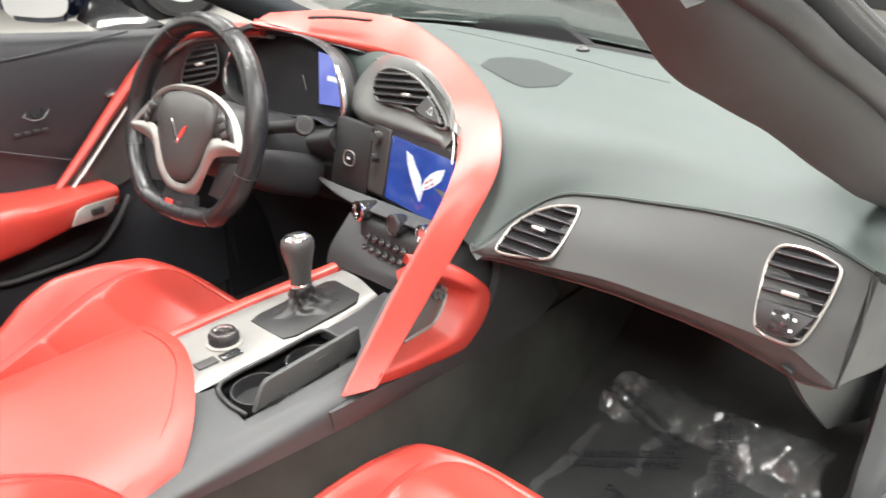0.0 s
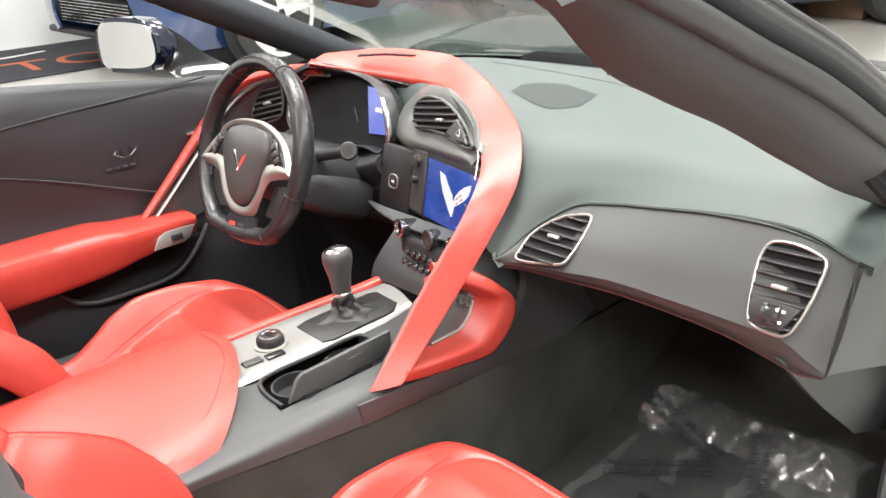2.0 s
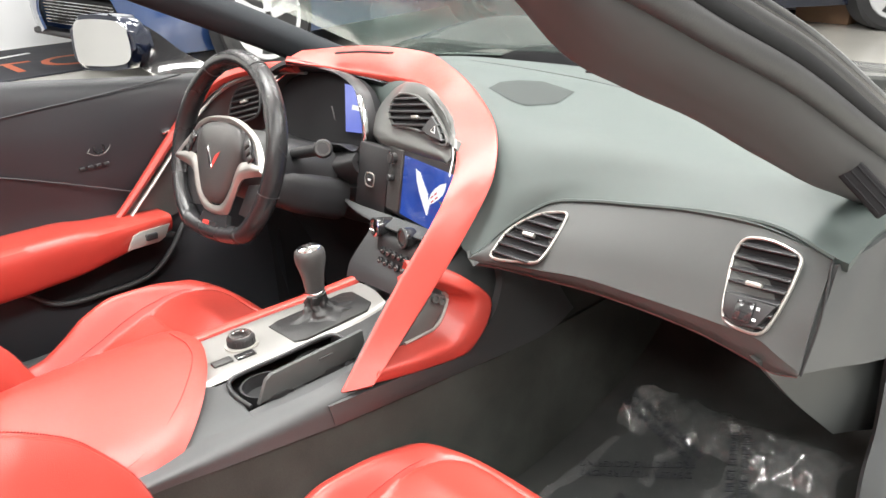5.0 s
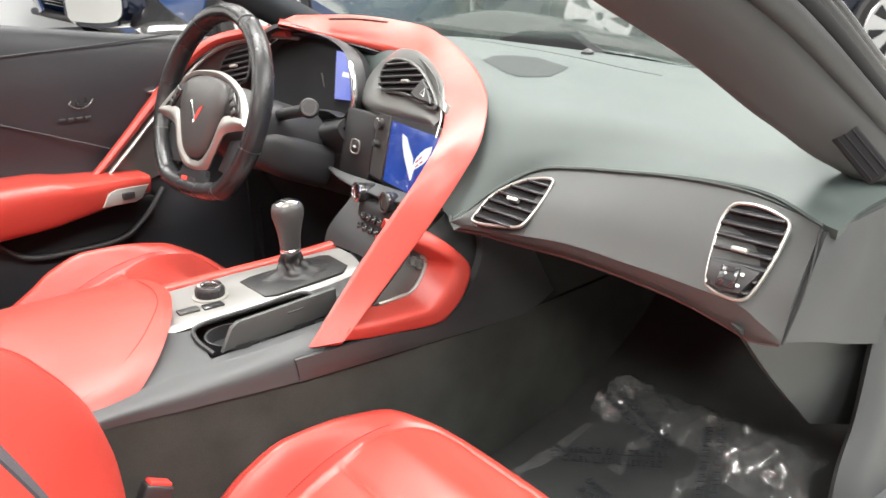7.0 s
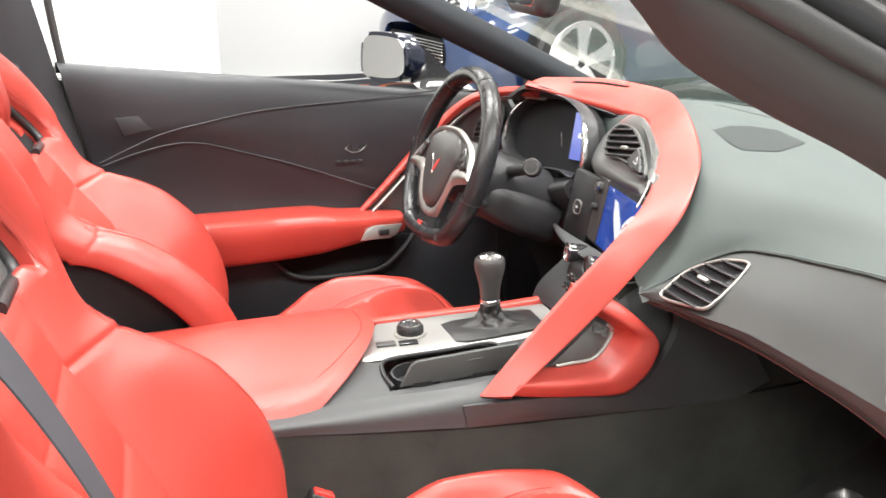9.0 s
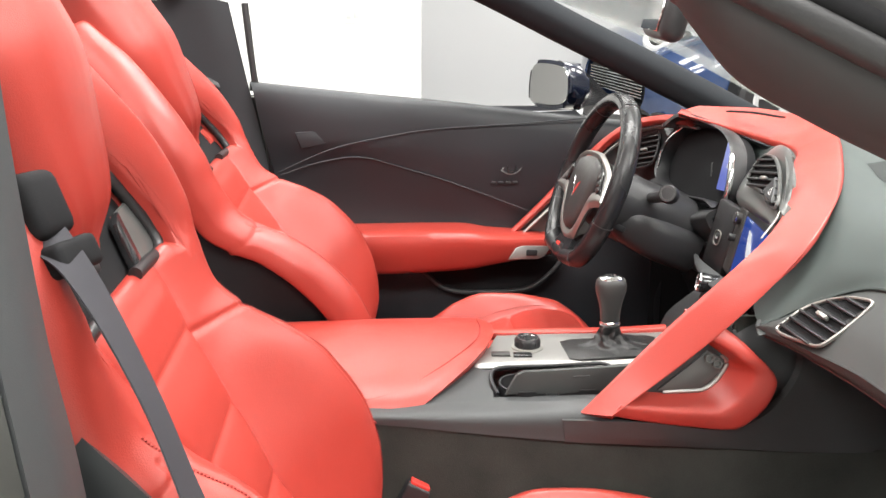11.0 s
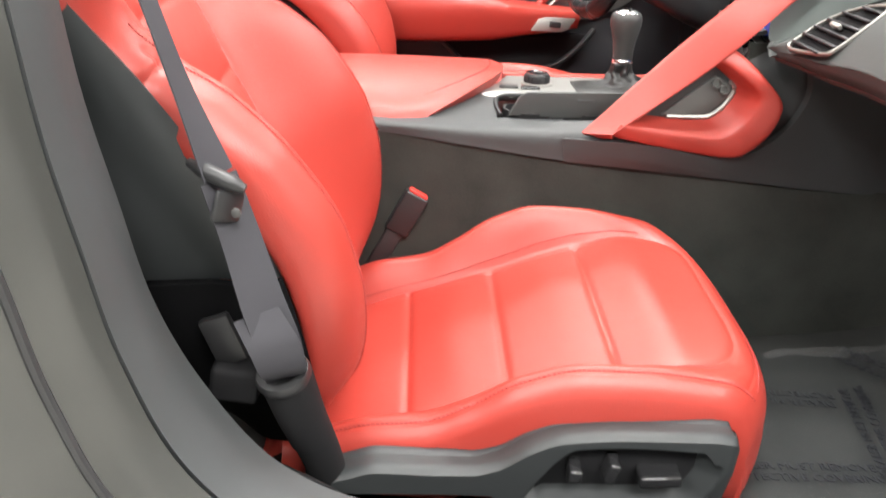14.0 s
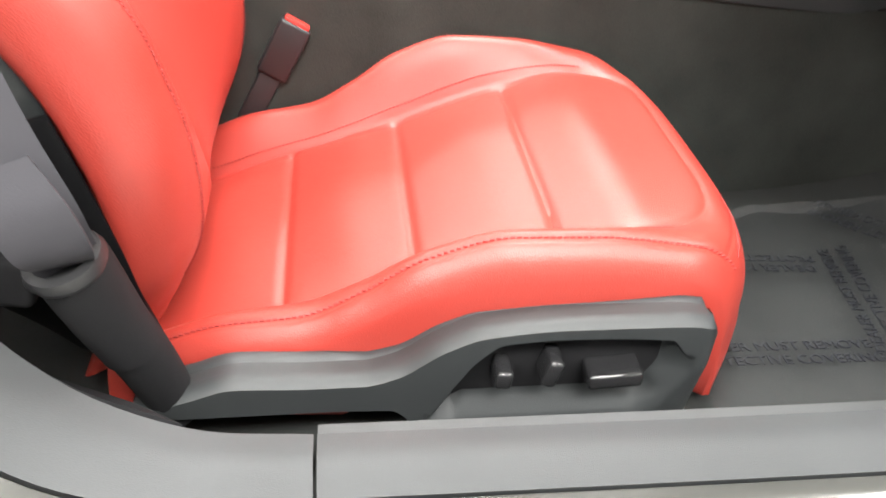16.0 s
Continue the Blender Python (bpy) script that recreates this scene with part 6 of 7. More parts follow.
sheet(bm, [[(0.250, 0.16, 0.72), (0.250, 0.335, 0.70), (0.265, 0.56, 0.72), (0.27, 0.68, 0.76)],
           [(0.30, 0.14, 0.63), (0.30, 0.335, 0.62), (0.30, 0.56, 0.63), (0.30, 0.68, 0.66)],
           [(0.46, 0.12, 0.57), (0.46, 0.335, 0.57), (0.46, 0.56, 0.57), (0.46, 0.68, 0.58)]], 16, 30, 0.012)
part("knee_panel", bm, BLACK, clus, "black knee panel below the column")
bm = bmesh.new()
sheet(bm, [[(0.258, 0.520, 0.898), (0.232, 0.590, 0.880), (0.205, 0.640, 0.85), (0.16, 0.665, 0.80)],
           [(0.275, 0.500, 0.85), (0.258, 0.560, 0.83), (0.240, 0.620, 0.80), (0.20, 0.665, 0.75)],
           [(0.262, 0.500, 0.79), (0.258, 0.560, 0.77), (0.250, 0.620, 0.75), (0.23, 0.67, 0.72)]], 14, 24, 0.012)
part("side_panel", bm, TRIM, clus, "dark grey panel round the side vent")
m = frame_of((0.238, 0.560, 0.842), (-0.90, -0.22, 0.30), (0.25, -1, 0.25))
vent(clus, [(-0.050, -0.034), (-0.040, 0.004), (-0.018, 0.028), (0.018, 0.036), (0.040, 0.034), (0.046, 0.0), (0.036, -0.034), (0.0, -0.042)], m, 6, metal=TRIM)

# Two added sheets, near-black in place of the driver's footwell shade.
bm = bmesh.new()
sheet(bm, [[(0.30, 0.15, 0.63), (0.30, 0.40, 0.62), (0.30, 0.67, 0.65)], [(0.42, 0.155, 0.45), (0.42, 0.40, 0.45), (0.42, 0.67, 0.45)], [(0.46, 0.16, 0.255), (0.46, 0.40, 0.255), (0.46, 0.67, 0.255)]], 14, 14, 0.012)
part("footwell_shade", bm, PIT, clus, "added black sheet for the footwell's shade")
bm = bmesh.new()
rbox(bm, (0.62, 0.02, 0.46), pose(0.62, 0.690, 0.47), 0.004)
part("footwell_side_shade", bm, PIT, clus, "added black sheet for shade at the footwell's side")

# ---- centre stack ----
stack = thing("centre_stack", "dark centre stack with lit blue screen, knobs and vent", "centre stack", (0.2, 0, 0.65))
SM = frame_of((0.199, -0.040, 0.749), (-0.95, 0.24, 0.20), (-0.24, -1, 0))
bm = bmesh.new()
rbox(bm, (0.270, 0.126, 0.03), SM @ pose(-0.040, 0.002, -0.020), 0.006, 3)
bez = part("bezel", bm, BLACK, stack, "black bezel")
bm = bmesh.new()
rbox(bm, (0.052, 0.112, 0.004), SM @ pose(-0.108, 0.001, -0.004), 0.002, 1)
part("key_strip", bm, KNOBGREY, bez, "dark grey key strip")
bm = bmesh.new()
rbox(bm, (0.168, 0.102, 0.003), SM @ pose(0.009, -0.001, -0.003), 0.001)
scr = part("touch_screen", bm, SCREENBLUE, stack, "lit blue touch screen with white winged shape")
bm = bmesh.new()
prism(bm, [(-0.028, 0.036), (-0.020, 0.034), (-0.012, 0.033), (0.001, 0.0195), (0.010, 0.012), (0.019, 0.005), (0.0225, -0.006), (0.0215, -0.0305), (0.0097, -0.0192), (-0.011, 0.0026), (-0.022, 0.019)], 0.001, SM @ pose(0, 0, -0.001))
part("screen_wing", bm, SCREENWHITE, scr)
bm = bmesh.new()
prism(bm, [(0.074, 0.0335), (0.056, 0.027), (0.042, 0.018), (0.030, 0.007), (0.0245, -0.005), (0.0235, -0.030), (0.0285, -0.0115), (0.041, -0.0053), (0.056, 0.004), (0.067, 0.013), (0.073, 0.025)], 0.001, SM @ pose(0, 0, -0.001))
part("screen_wing", bm, SCREENWHITE, scr)
for x, y in ((0.046, 0.010), (0.050, 0.004), (0.038, -0.004), (0.036, 0.003)):
    bm = bmesh.new()
    rbox(bm, (0.009, 0.002, 0.0006), SM @ pose(x, y, 0.0006, 0, 0, 35), 0)
    part("wing_fleck", bm, SCREENRED, scr)
for y, r in ((0.038, 0.0100), (0.004, 0.0065)):
    bm = bmesh.new()
    lathe(bm, [(r, 0), (r, 0.010), (r * 0.8, 0.012)], SM @ pose(-0.112, y, -0.003))
    k = part("knob", bm, KNOBGREY if y > 0.03 else BLACK, stack, "small round knob")
    if y > 0.03:
        bm = bmesh.new()
        lathe(bm, [(r * 1.04, 0), (r * 1.04, 0.002), (r * 0.85, 0.0025)], SM @ pose(-0.112, y, 0.006))
        part("knob_ring", bm, CHROME, k)
# Side of the bezel that turns to the driver, with a framed button.
BM = SM @ pose(-0.180, -0.014, 0.010, 0, 10, 0)
bm = bmesh.new()
rbox(bm, (0.095, 0.120, 0.02), BM @ pose(0, 0.004, -0.012), 0.005, 2)
part("side_bezel", bm, BLACK, stack, "black panel beside the keys")
bm = bmesh.new()
ringed(bm, [(-0.011, -0.010), (0.011, -0.010), (0.011, 0.010), (-0.011, 0.010)], 0.0022, 0.002, BM, 40)
part("button_frame", bm, SILVER, stack, "framed button")
bm = bmesh.new()
rbox(bm, (0.018, 0.016, 0.004), BM, 0.002)
part("glovebox_button", bm, BLACK, stack)
bm = bmesh.new()
rbox(bm, (0.008, 0.004, 0.0006), BM @ pose(0, 0, 0.0022), 0)
part("button_mark", bm, WHITEPLASTIC, stack)
# Housing of the centre vent: a smooth panel between the dials, the screen and the red trim.
VM = frame_of((0.242, -0.006, 0.854), (-0.88, 0.22, 0.42), (-0.28, -0.93, -0.245))


def vp(x, y, z=0.0):
    return VM @ Vector((x, y, z))


bm = bmesh.new()
sheet(bm, [[Vector((0.352, 0.186, 0.880)), Vector((0.325, 0.078, 0.880)), Vector((0.275, -0.003, 0.870)), Vector((0.235, -0.077, 0.851)), Vector((0.212, -0.114, 0.830)), Vector((0.203, -0.122, 0.820))],
           [vp(-0.180, 0.012, -0.030), vp(-0.120, 0.034, -0.012), vp(-0.04, 0.052, -0.008), vp(0.060, 0.044, -0.006), vp(0.100, 0.020, -0.010), vp(0.116, 0.004, -0.012)],
           [vp(-0.185, -0.008, -0.020), vp(-0.125, 0.012, -0.004), vp(-0.04, 0.040, -0.003), vp(0.060, 0.034, -0.003), vp(0.100, 0.012, -0.003), vp(0.116, -0.004, -0.006)],
           [vp(-0.190, -0.045, -0.012), vp(-0.128, -0.034, -0.003), vp(-0.05, -0.030, -0.003), vp(0.050, -0.010, -0.003), vp(0.100, -0.006, -0.003), vp(0.116, -0.012, -0.004)],
           [vp(-0.178, -0.088, -0.010), vp(-0.115, -0.078, 0.0), vp(-0.03, -0.052, 0.003), vp(0.060, -0.028, 0.004), vp(0.100, -0.018, 0.001), vp(0.116, -0.020, -0.002)],
           [vp(-0.160, -0.100, -0.022), vp(-0.105, -0.090, -0.014), vp(-0.02, -0.064, -0.012), vp(0.065, -0.040, -0.012), vp(0.102, -0.030, -0.014), vp(0.116, -0.031, -0.016)]], 36, 60, 0.010)
part("vent_housing", bm, SATIN, stack, "satin dark vent housing")
TEAR = [(-0.118, -0.008), (-0.100, 0.0125), (-0.070, 0.024), (-0.034, 0.031), (0.020, 0.031), (0.060, 0.024), (0.088, 0.016), (0.104, 0.006), (0.088, -0.002), (0.053, -0.006), (0.0, -0.014), (-0.05, -0.028), (-0.082, -0.038), (-0.110, -0.030)]
c22, s22 = math.cos(radians(22)), math.sin(radians(22))
vent(stack, [(x * c22 + y * s22, y * c22 - x * s22) for x, y in TEAR], VM @ pose(0, 0, 0.002, 0, 0, 22), 7, trim=0.0045, metal=SATIN)
bm = bmesh.new()
prism(bm, [(0.036, 0.026), (0.060, 0.020), (0.086, 0.012), (0.096, 0.005), (0.050, -0.003), (0.022, -0.006)], 0.008, VM @ pose(0, 0, 0.003), 0.002, 1)
hz = part("hazard_button", bm, TRIM, stack, "grey hazard button")
bm = bmesh.new()
ringed(bm, [(0.054, 0.006), (0.068, 0.007), (0.060, 0.017)], 0.0012, 0.0006, VM @ pose(0, 0, 0.0112), 3, smooth=False)
part("hazard_mark", bm, WHITEPLASTIC, hz)
# Blade-like shelf under the screen that points to the driver.
bm = bmesh.new()
sheet(bm, [[(0.224, 0.216, 0.690), (0.214, 0.150, 0.690), (0.204, 0.060, 0.692), (0.188, -0.040, 0.697), (0.168, -0.130, 0.705)],
           [(0.222, 0.216, 0.686), (0.200, 0.150, 0.682), (0.180, 0.060, 0.682), (0.162, -0.040, 0.688), (0.146, -0.130, 0.698)],
           [(0.226, 0.214, 0.682), (0.212, 0.150, 0.672), (0.196, 0.060, 0.670), (0.178, -0.040, 0.674), (0.160, -0.130, 0.684)]], 10, 40, 0.006)
part("shelf", bm, TRIM, stack, "dark grey shelf under the screen")
# Climate controls: knobs that reach out to the driver and two rows of small buttons.
bm = bmesh.new()
sheet(bm, [[(0.200, 0.065, 0.672), (0.186, -0.02, 0.676), (0.166, -0.135, 0.686)],
           [(0.174, 0.055, 0.664), (0.160, -0.02, 0.668), (0.144, -0.135, 0.676)],
           [(0.160, 0.045, 0.636), (0.146, -0.02, 0.636), (0.130, -0.138, 0.642)],
           [(0.146, 0.042, 0.612), (0.134, -0.02, 0.610), (0.120, -0.140, 0.612)]], 20, 30, 0.014)
clim = part("climate_panel", bm, BLACK, stack, "black climate control panel")
for c, r, h, mt in (((0.200, 0.046, 0.676), 0.0165, 0.036, CHROME), ((0.172, -0.042, 0.682), 0.0170, 0.022, KNOBGREY), ((0.160, -0.108, 0.688), 0.0150, 0.018, CHROME)):
    km = frame_of(c, (-0.94, 0.26, 0.14), (0, 0, 1))
    bm = bmesh.new()
    lathe(bm, [(r * 0.92, 0), (r, 0.004), (r, h - 0.004), (r * 0.9, h), (r * 0.55, h - 0.003)], km, 32)
    k = part("temperature_knob", bm, GLOSS, clim, "black temperature knob")
    bm = bmesh.new()
    lathe(bm, [(r * 1.02, 0), (r * 1.02, 0.003), (r * 0.84, 0.004), (r * 0.80, 0.001)], km @ pose(0, 0, h - 0.003), 32)
    part("knob_ring", bm, mt, k, "chrome knob ring")
HM2 = frame_of((0.148, -0.03, 0.640), (-0.88, 0.16, 0.44), (-0.14, -1, 0.03))
for r in range(2):
    for c in range(6):
        bm = bmesh.new()
        lathe(bm, [(0.0066, 0), (0.0066, 0.004), (0.0052, 0.005)], HM2 @ pose(-0.052 + 0.0185 * c, 0.010 - 0.018 * r, 0.004), 18)
        b = part("climate_button", bm, GLOSS, clim)
        bm = bmesh.new()
        rbox(bm, (0.0046, 0.0014, 0.0006), HM2 @ pose(-0.052 + 0.0185 * c, 0.010 - 0.018 * r, 0.0092), 0)
        part("button_mark", bm, SILVER, b)
for x, mt in ((-0.038, REDGLOSS), (0.012, ORANGE)):
    bm = bmesh.new()
    rbox(bm, (0.018, 0.004, 0.002), HM2 @ pose(x, -0.034, 0.004), 0.0005, 1)
    part("indicator", bm, mt, clim)
bm = bmesh.new()
sheet(bm, [[(0.118, 0.085, 0.598), (0.116, 0.0, 0.600), (0.108, -0.15, 0.600)], [(0.132, 0.09, 0.620), (0.128, 0.0, 0.620), (0.118, -0.15, 0.622)], [(0.19, 0.10, 0.66), (0.17, 0.0, 0.65), (0.16, -0.14, 0.66)]], 10, 16, 0.012)
part("stack_foot", bm, BLACK, stack, "black foot between panel and plate")
bm = bmesh.new()
rbox(bm, (0.14, 0.20, 0.20), pose(0.36, 0.0, 0.67), 0.01)
part("stack_core", bm, PIT, stack)


# ---- passenger seat belt ----
def ribbon(bm, centre, sides, thick=0.0015, n=60):
    a = [Vector(c) + Vector(s) for c, s in zip(centre, sides)]
    b = [Vector(c) - Vector(s) for c, s in zip(centre, sides)]
    return sheet(bm, [a, [(p + q) / 2 for p, q in zip(a, b)], b], 7, n, thick)


belt = thing("seat_belt", "grey webbing seat belt with black tongue and shoulder guide", "seat belt", (-0.43, -0.65, 0.3))
bm = bmesh.new()
ribbon(bm, [(-0.70, -0.575, 0.948), (-0.632, -0.590, 0.934), (-0.592, -0.608, 0.905), (-0.541, -0.634, 0.815), (-0.508, -0.649, 0.725), (-0.482, -0.655, 0.650)],
       [(0.004, 0.006, 0.020), (0.003, 0.012, 0.016), (0.003, 0.016, 0.003), (0.002, 0.016, -0.003), (0.003, 0.016, -0.003), (0.008, 0.015, 0.002)])
part("upper_webbing", bm, BELT, belt, "grey webbing")
bm = bmesh.new()
ribbon(bm, [(-0.482, -0.656, 0.648), (-0.466, -0.664, 0.600), (-0.450, -0.672, 0.545), (-0.437, -0.672, 0.500), (-0.436, -0.655, 0.462), (-0.436, -0.640, 0.440)],
       [(0.011, 0.014, 0.003), (0.013, 0.012, 0.003), (0.015, 0.012, 0.003), (0.016, 0.012, 0.003), (0.016, 0.010, 0.003), (0.015, 0.006, 0.003)])
part("lower_webbing", bm, BELT, belt, "grey webbing fold into the anchor")
bm = bmesh.new()
ribbon(bm, [(-0.455, -0.677, 0.535), (-0.440, -0.684, 0.508), (-0.434, -0.676, 0.478), (-0.436, -0.650, 0.455)], [(0.018, 0.006, 0.005), (0.020, 0.006, 0.004), (0.019, 0.005, 0.003), (0.014, 0, 0.002)], 0.004, 30)
part("webbing_fold", bm, BELT, belt, "folded stitched webbing end")
bm = bmesh.new()
tube(bm, [(-0.506, -0.652, 0.659), (-0.484, -0.664, 0.653), (-0.459, -0.668, 0.643)], [(0, 0.004), (0.3, 0.007), (0.8, 0.007), (1, 0.004)], 10, 16)
tg = part("tongue", bm, BLACK, belt, "black belt tongue")
bm = bmesh.new()
rbox(bm, (0.028, 0.006, 0.026), pose(-0.474, -0.668, 0.628, 4, 18, 52), 0.003, 2)
part("tongue_plate", bm, BLACK, tg)
bm = bmesh.new()
lathe(bm, [(0.004, 0), (0.004, 0.002), (0.002, 0.003)], frame_of((-0.466, -0.673, 0.625), (0, -1, 0.1), (1, 0, 0)), 12)
part("stop_button", bm, KNOBGREY, tg)
# Shoulder guide strapped to the seat.
bm = bmesh.new()
rbox(bm, (0.024, 0.044, 0.052), pose(-0.622, -0.585, 0.945, 0, -20, -14), 0.010, 3)
gd = part("belt_guide", bm, PIT, belt, "black plastic shoulder guide")
bm = bmesh.new()
rbox(bm, (0.032, 0.050, 0.026), pose(-0.606, -0.588, 0.905, 0, -20, -14), 0.006, 3)
part("guide_lip", bm, PIT, gd)
bm = bmesh.new()
rbox(bm, (0.028, 0.06, 0.014), pose(-0.618, -0.56, 0.882, 0, -20, -14), 0.005, 2)
part("guide_strap", bm, RUBBER, gd)
# Lower anchor: a stout sleeve that leans forward.
bm = bmesh.new()
tube(bm, [(-0.438, -0.648, 0.458), (-0.428, -0.632, 0.405), (-0.420, -0.622, 0.372)], [(0, 0.0245), (0.5, 0.0235), (1, 0.022)], 24, 16)
an = part("anchor_sleeve", bm, PIT, belt, "dark grey anchor sleeve")
bm = bmesh.new()
lathe(bm, [(0.0245, 0), (0.026, 0.004), (0.024, 0.010), (0.018, 0.011), (0.016, 0.004)], frame_of((-0.4385, -0.649, 0.455), (-0.18, -0.28, 0.94), (1, 0, 0)))
part("sleeve_mouth", bm, BLACK, an)
bm = bmesh.new()
tube(bm, [(-0.420, -0.622, 0.375), (-0.412, -0.612, 0.34), (-0.402, -0.600, 0.29)], [(0, 0.021), (0.5, 0.020), (1, 0.018)], 20, 16)
part("sleeve_foot", bm, PIT, an)
bm = bmesh.new()
rbox(bm, (0.045, 0.035, 0.036), pose(-0.487, -0.628, 0.440, 0, 8, 0), 0.006, 3)
rt = part("retractor_cover", bm, PIT, belt, "dark grey retractor cover")
bm = bmesh.new()
rbox(bm, (0.030, 0.012, 0.05), pose(-0.497, -0.625, 0.480, 0, -20, 0), 0.004, 2)
part("retractor_arm", bm, BLACK, rt)
# Buckle beside the tunnel.
buckle = thing("belt_buckle", "dark belt buckle with a red release button", "belt buckle", (-0.36, -0.19, 0.38))
BK = frame_of((-0.333, -0.187, 0.438), (0.48, 0.02, 0.87), (0, 1, 0))
bm = bmesh.new()
rbox(bm, (0.020, 0.036, 0.066), BK, 0.004, 3)
bb = part("buckle_body", bm, BLACK, buckle)
bm = bmesh.new()
rbox(bm, (0.015, 0.029, 0.006), BK @ pose(0, 0, 0.034), 0.002, 2)
part("release_button", bm, REDGLOSS, bb, "red release button")
bm = bmesh.new()
rbox(bm, (0.009, 0.026, 0.09), BK @ pose(0, 0.0, -0.072), 0.003, 2)
part("buckle_stem", bm, BLACK, buckle)

# ---- protective film on the passenger floor ----
def floor_z(x):
    return lerp_table([(-0.3, 0.25), (0.25, 0.253), (0.45, 0.285), (0.60, 0.33), (0.85, 0.50)], x)


film = thing("floor_film", "crumpled clear protective film with dark print on the carpet", "plastic film", (0.3, -0.4, 0.25))
bm = bmesh.new()
pts = []
for i in range(90):
    row = []
    for j in range(80):
        u, v = i / 89, j / 79
        x = 0.03 + 0.49 * u + 0.015 * math.sin(9 * v)
        y = -0.285 - (0.335 - 0.0 * u) * v + 0.02 * math.sin(5 * u)
        crumple = max(0.0, u - 0.45) * 1.8
        p = Vector((x * 14, y * 14, 2.0))
        q = Vector((x * 46, y * 46, 7.0))
        ridge = (1 - abs(noise.noise(p))) ** 6
        z = floor_z(x) + 0.006 + 0.004 * ridge + crumple * (0.026 * abs(noise.noise(p * 1.3)) + 0.007 * abs(noise.noise(q)))
        if j < 4:
            z += (4 - j) * 0.003 * (0.5 + noise.noise(p))
        row.append(V(x, y, z))
    pts.append(row)
solid_grid(bm, pts)
fs = part("film_sheet", bm, FILM, film, sharp=25)
fs.visible_shadow = False
# Crumpled folds along the film's far edge and in its outer corner.
def ridge(p):
    return 1 - abs(noise.noise(p))


def fold(x0, x1, y0, y1, nx, ny, rise, seed):
    bm = bmesh.new()
    pts = []
    for i in range(nx):
        row = []
        for j in range(ny):
            u, v = i / (nx - 1), j / (ny - 1)
            x, y = x0 + (x1 - x0) * u, y0 + (y1 - y0) * v
            p = Vector((x * 16 + y * 9, y * 20 - x * 6, seed))
            lift = (math.sin(math.pi * min(max(u, 0.02), 0.98)) ** 0.5) * rise
            z = floor_z(x) + 0.010 + lift * (0.12 + 0.62 * ridge(p * 0.8) ** 3 + 0.26 * ridge(p * 1.7) ** 5 + 0.05 * ridge(p * 4.1) ** 2)
            row.append(V(x + 0.012 * noise.noise(p * 1.4 + Vector((5, 0, 0))), y + 0.014 * noise.noise(p * 1.4), z))
        pts.append(row)
    solid_grid(bm, pts)
    ob = part("film_fold", bm, FOLDS, film, "glossy creased fold of film", 24)
    ob.visible_shadow = False


fold(0.44, 0.535, -0.27, -0.64, 16, 70, 0.040, 3.0)
fold(0.40, 0.525, -0.50, -0.640, 26, 30, 0.055, 8.0)
fold(0.42, 0.53, -0.262, -0.325, 22, 14, 0.050, 4.0)
fold(0.33, 0.47, -0.37, -0.395, 30, 7, 0.020, 5.0)
fold(0.30, 0.45, -0.48, -0.505, 30, 7, 0.018, 6.0)
fold(0.20, 0.40, -0.272, -0.290, 36, 5, 0.014, 7.0)
for (x, y, a) in ((0.135, -0.528, -2), (0.250, -0.455, 79), (0.150, -0.392, 174), (0.335, -0.365, 118), (0.40, -0.50, 25), (0.43, -0.345, 70)):
    for row, words in enumerate(("DEALER MUST REMOVE", "PROTECTIVE COVERING")):
        bm = bmesh.new()
        lettering(bm, words, 0.0175, pose(x, y, 0, 0, 0, a) @ pose(0, -0.020 * row, 0))
        for v in bm.verts:
            v.co.z += floor_z(v.co.x) + 0.0122 + max(0.0, v.co.x - 0.26) * 0.12
        part("print", bm, INKBLUE, film, "dark printed warning")

# ---- pillar details ----
bm = bmesh.new()
pv = frame_of((0.250, -0.700, 0.858), (-0.90, -0.38, 0.20), (0.15, -0.45, -0.5))
rbox(bm, (0.066, 0.027, 0.008), pv, 0.003, 3)
side_vent = part("side_vent", bm, PIT, body, "black side window vent")
for k in range(3):
    bm = bmesh.new()
    rbox(bm, (0.058, 0.002, 0.004), pv @ pose(0, -0.008 + 0.008 * k, 0.003, 30), 0.0008, 1)
    part("slat", bm, PIT, side_vent)
bm = bmesh.new()
tube(bm, [(-0.17, -0.47, 1.140), (-0.13, -0.490, 1.126), (-0.100, -0.500, 1.110), (-0.087, -0.510, 1.098), (-0.098, -0.528, 1.094), (-0.122, -0.540, 1.102), (-0.15, -0.545, 1.120)], 0.010, 12, 40)
part("header_latch", bm, RUBBER, body, "black curved latch at the header corner")
bm = bmesh.new()
sheet(bm, [[(-0.225, -0.645, 1.105), (-0.20, -0.648, 1.110), (-0.16, -0.650, 1.122)], [(-0.215, -0.652, 1.112), (-0.185, -0.656, 1.122), (-0.145, -0.660, 1.126)], [(-0.225, -0.662, 1.125), (-0.195, -0.668, 1.132), (-0.15, -0.672, 1.128)]], 16, 24, 0.006)
for v in bm.verts:
    v.co += Vector((0, 0, 0.010)) * noise.noise(v.co * 38) + Vector((0, 0.006, 0)) * noise.noise(v.co * 60)
part("seal_flap", bm, RUBBER, body, "wrinkled rubber seal flap")
# Inside mirror.
rear_mirror = thing("inside_mirror", "black inside mirror hanging from the windscreen", "mirror", (0.06, -0.05, 1.1))
bm = bmesh.new()
rbox(bm, (0.035, 0.16, 0.066), pose(0.045, -0.045, 1.105, 4, 12, -8), 0.016, 4)
rm = part("housing", bm, BLACK, rear_mirror)
bm = bmesh.new()
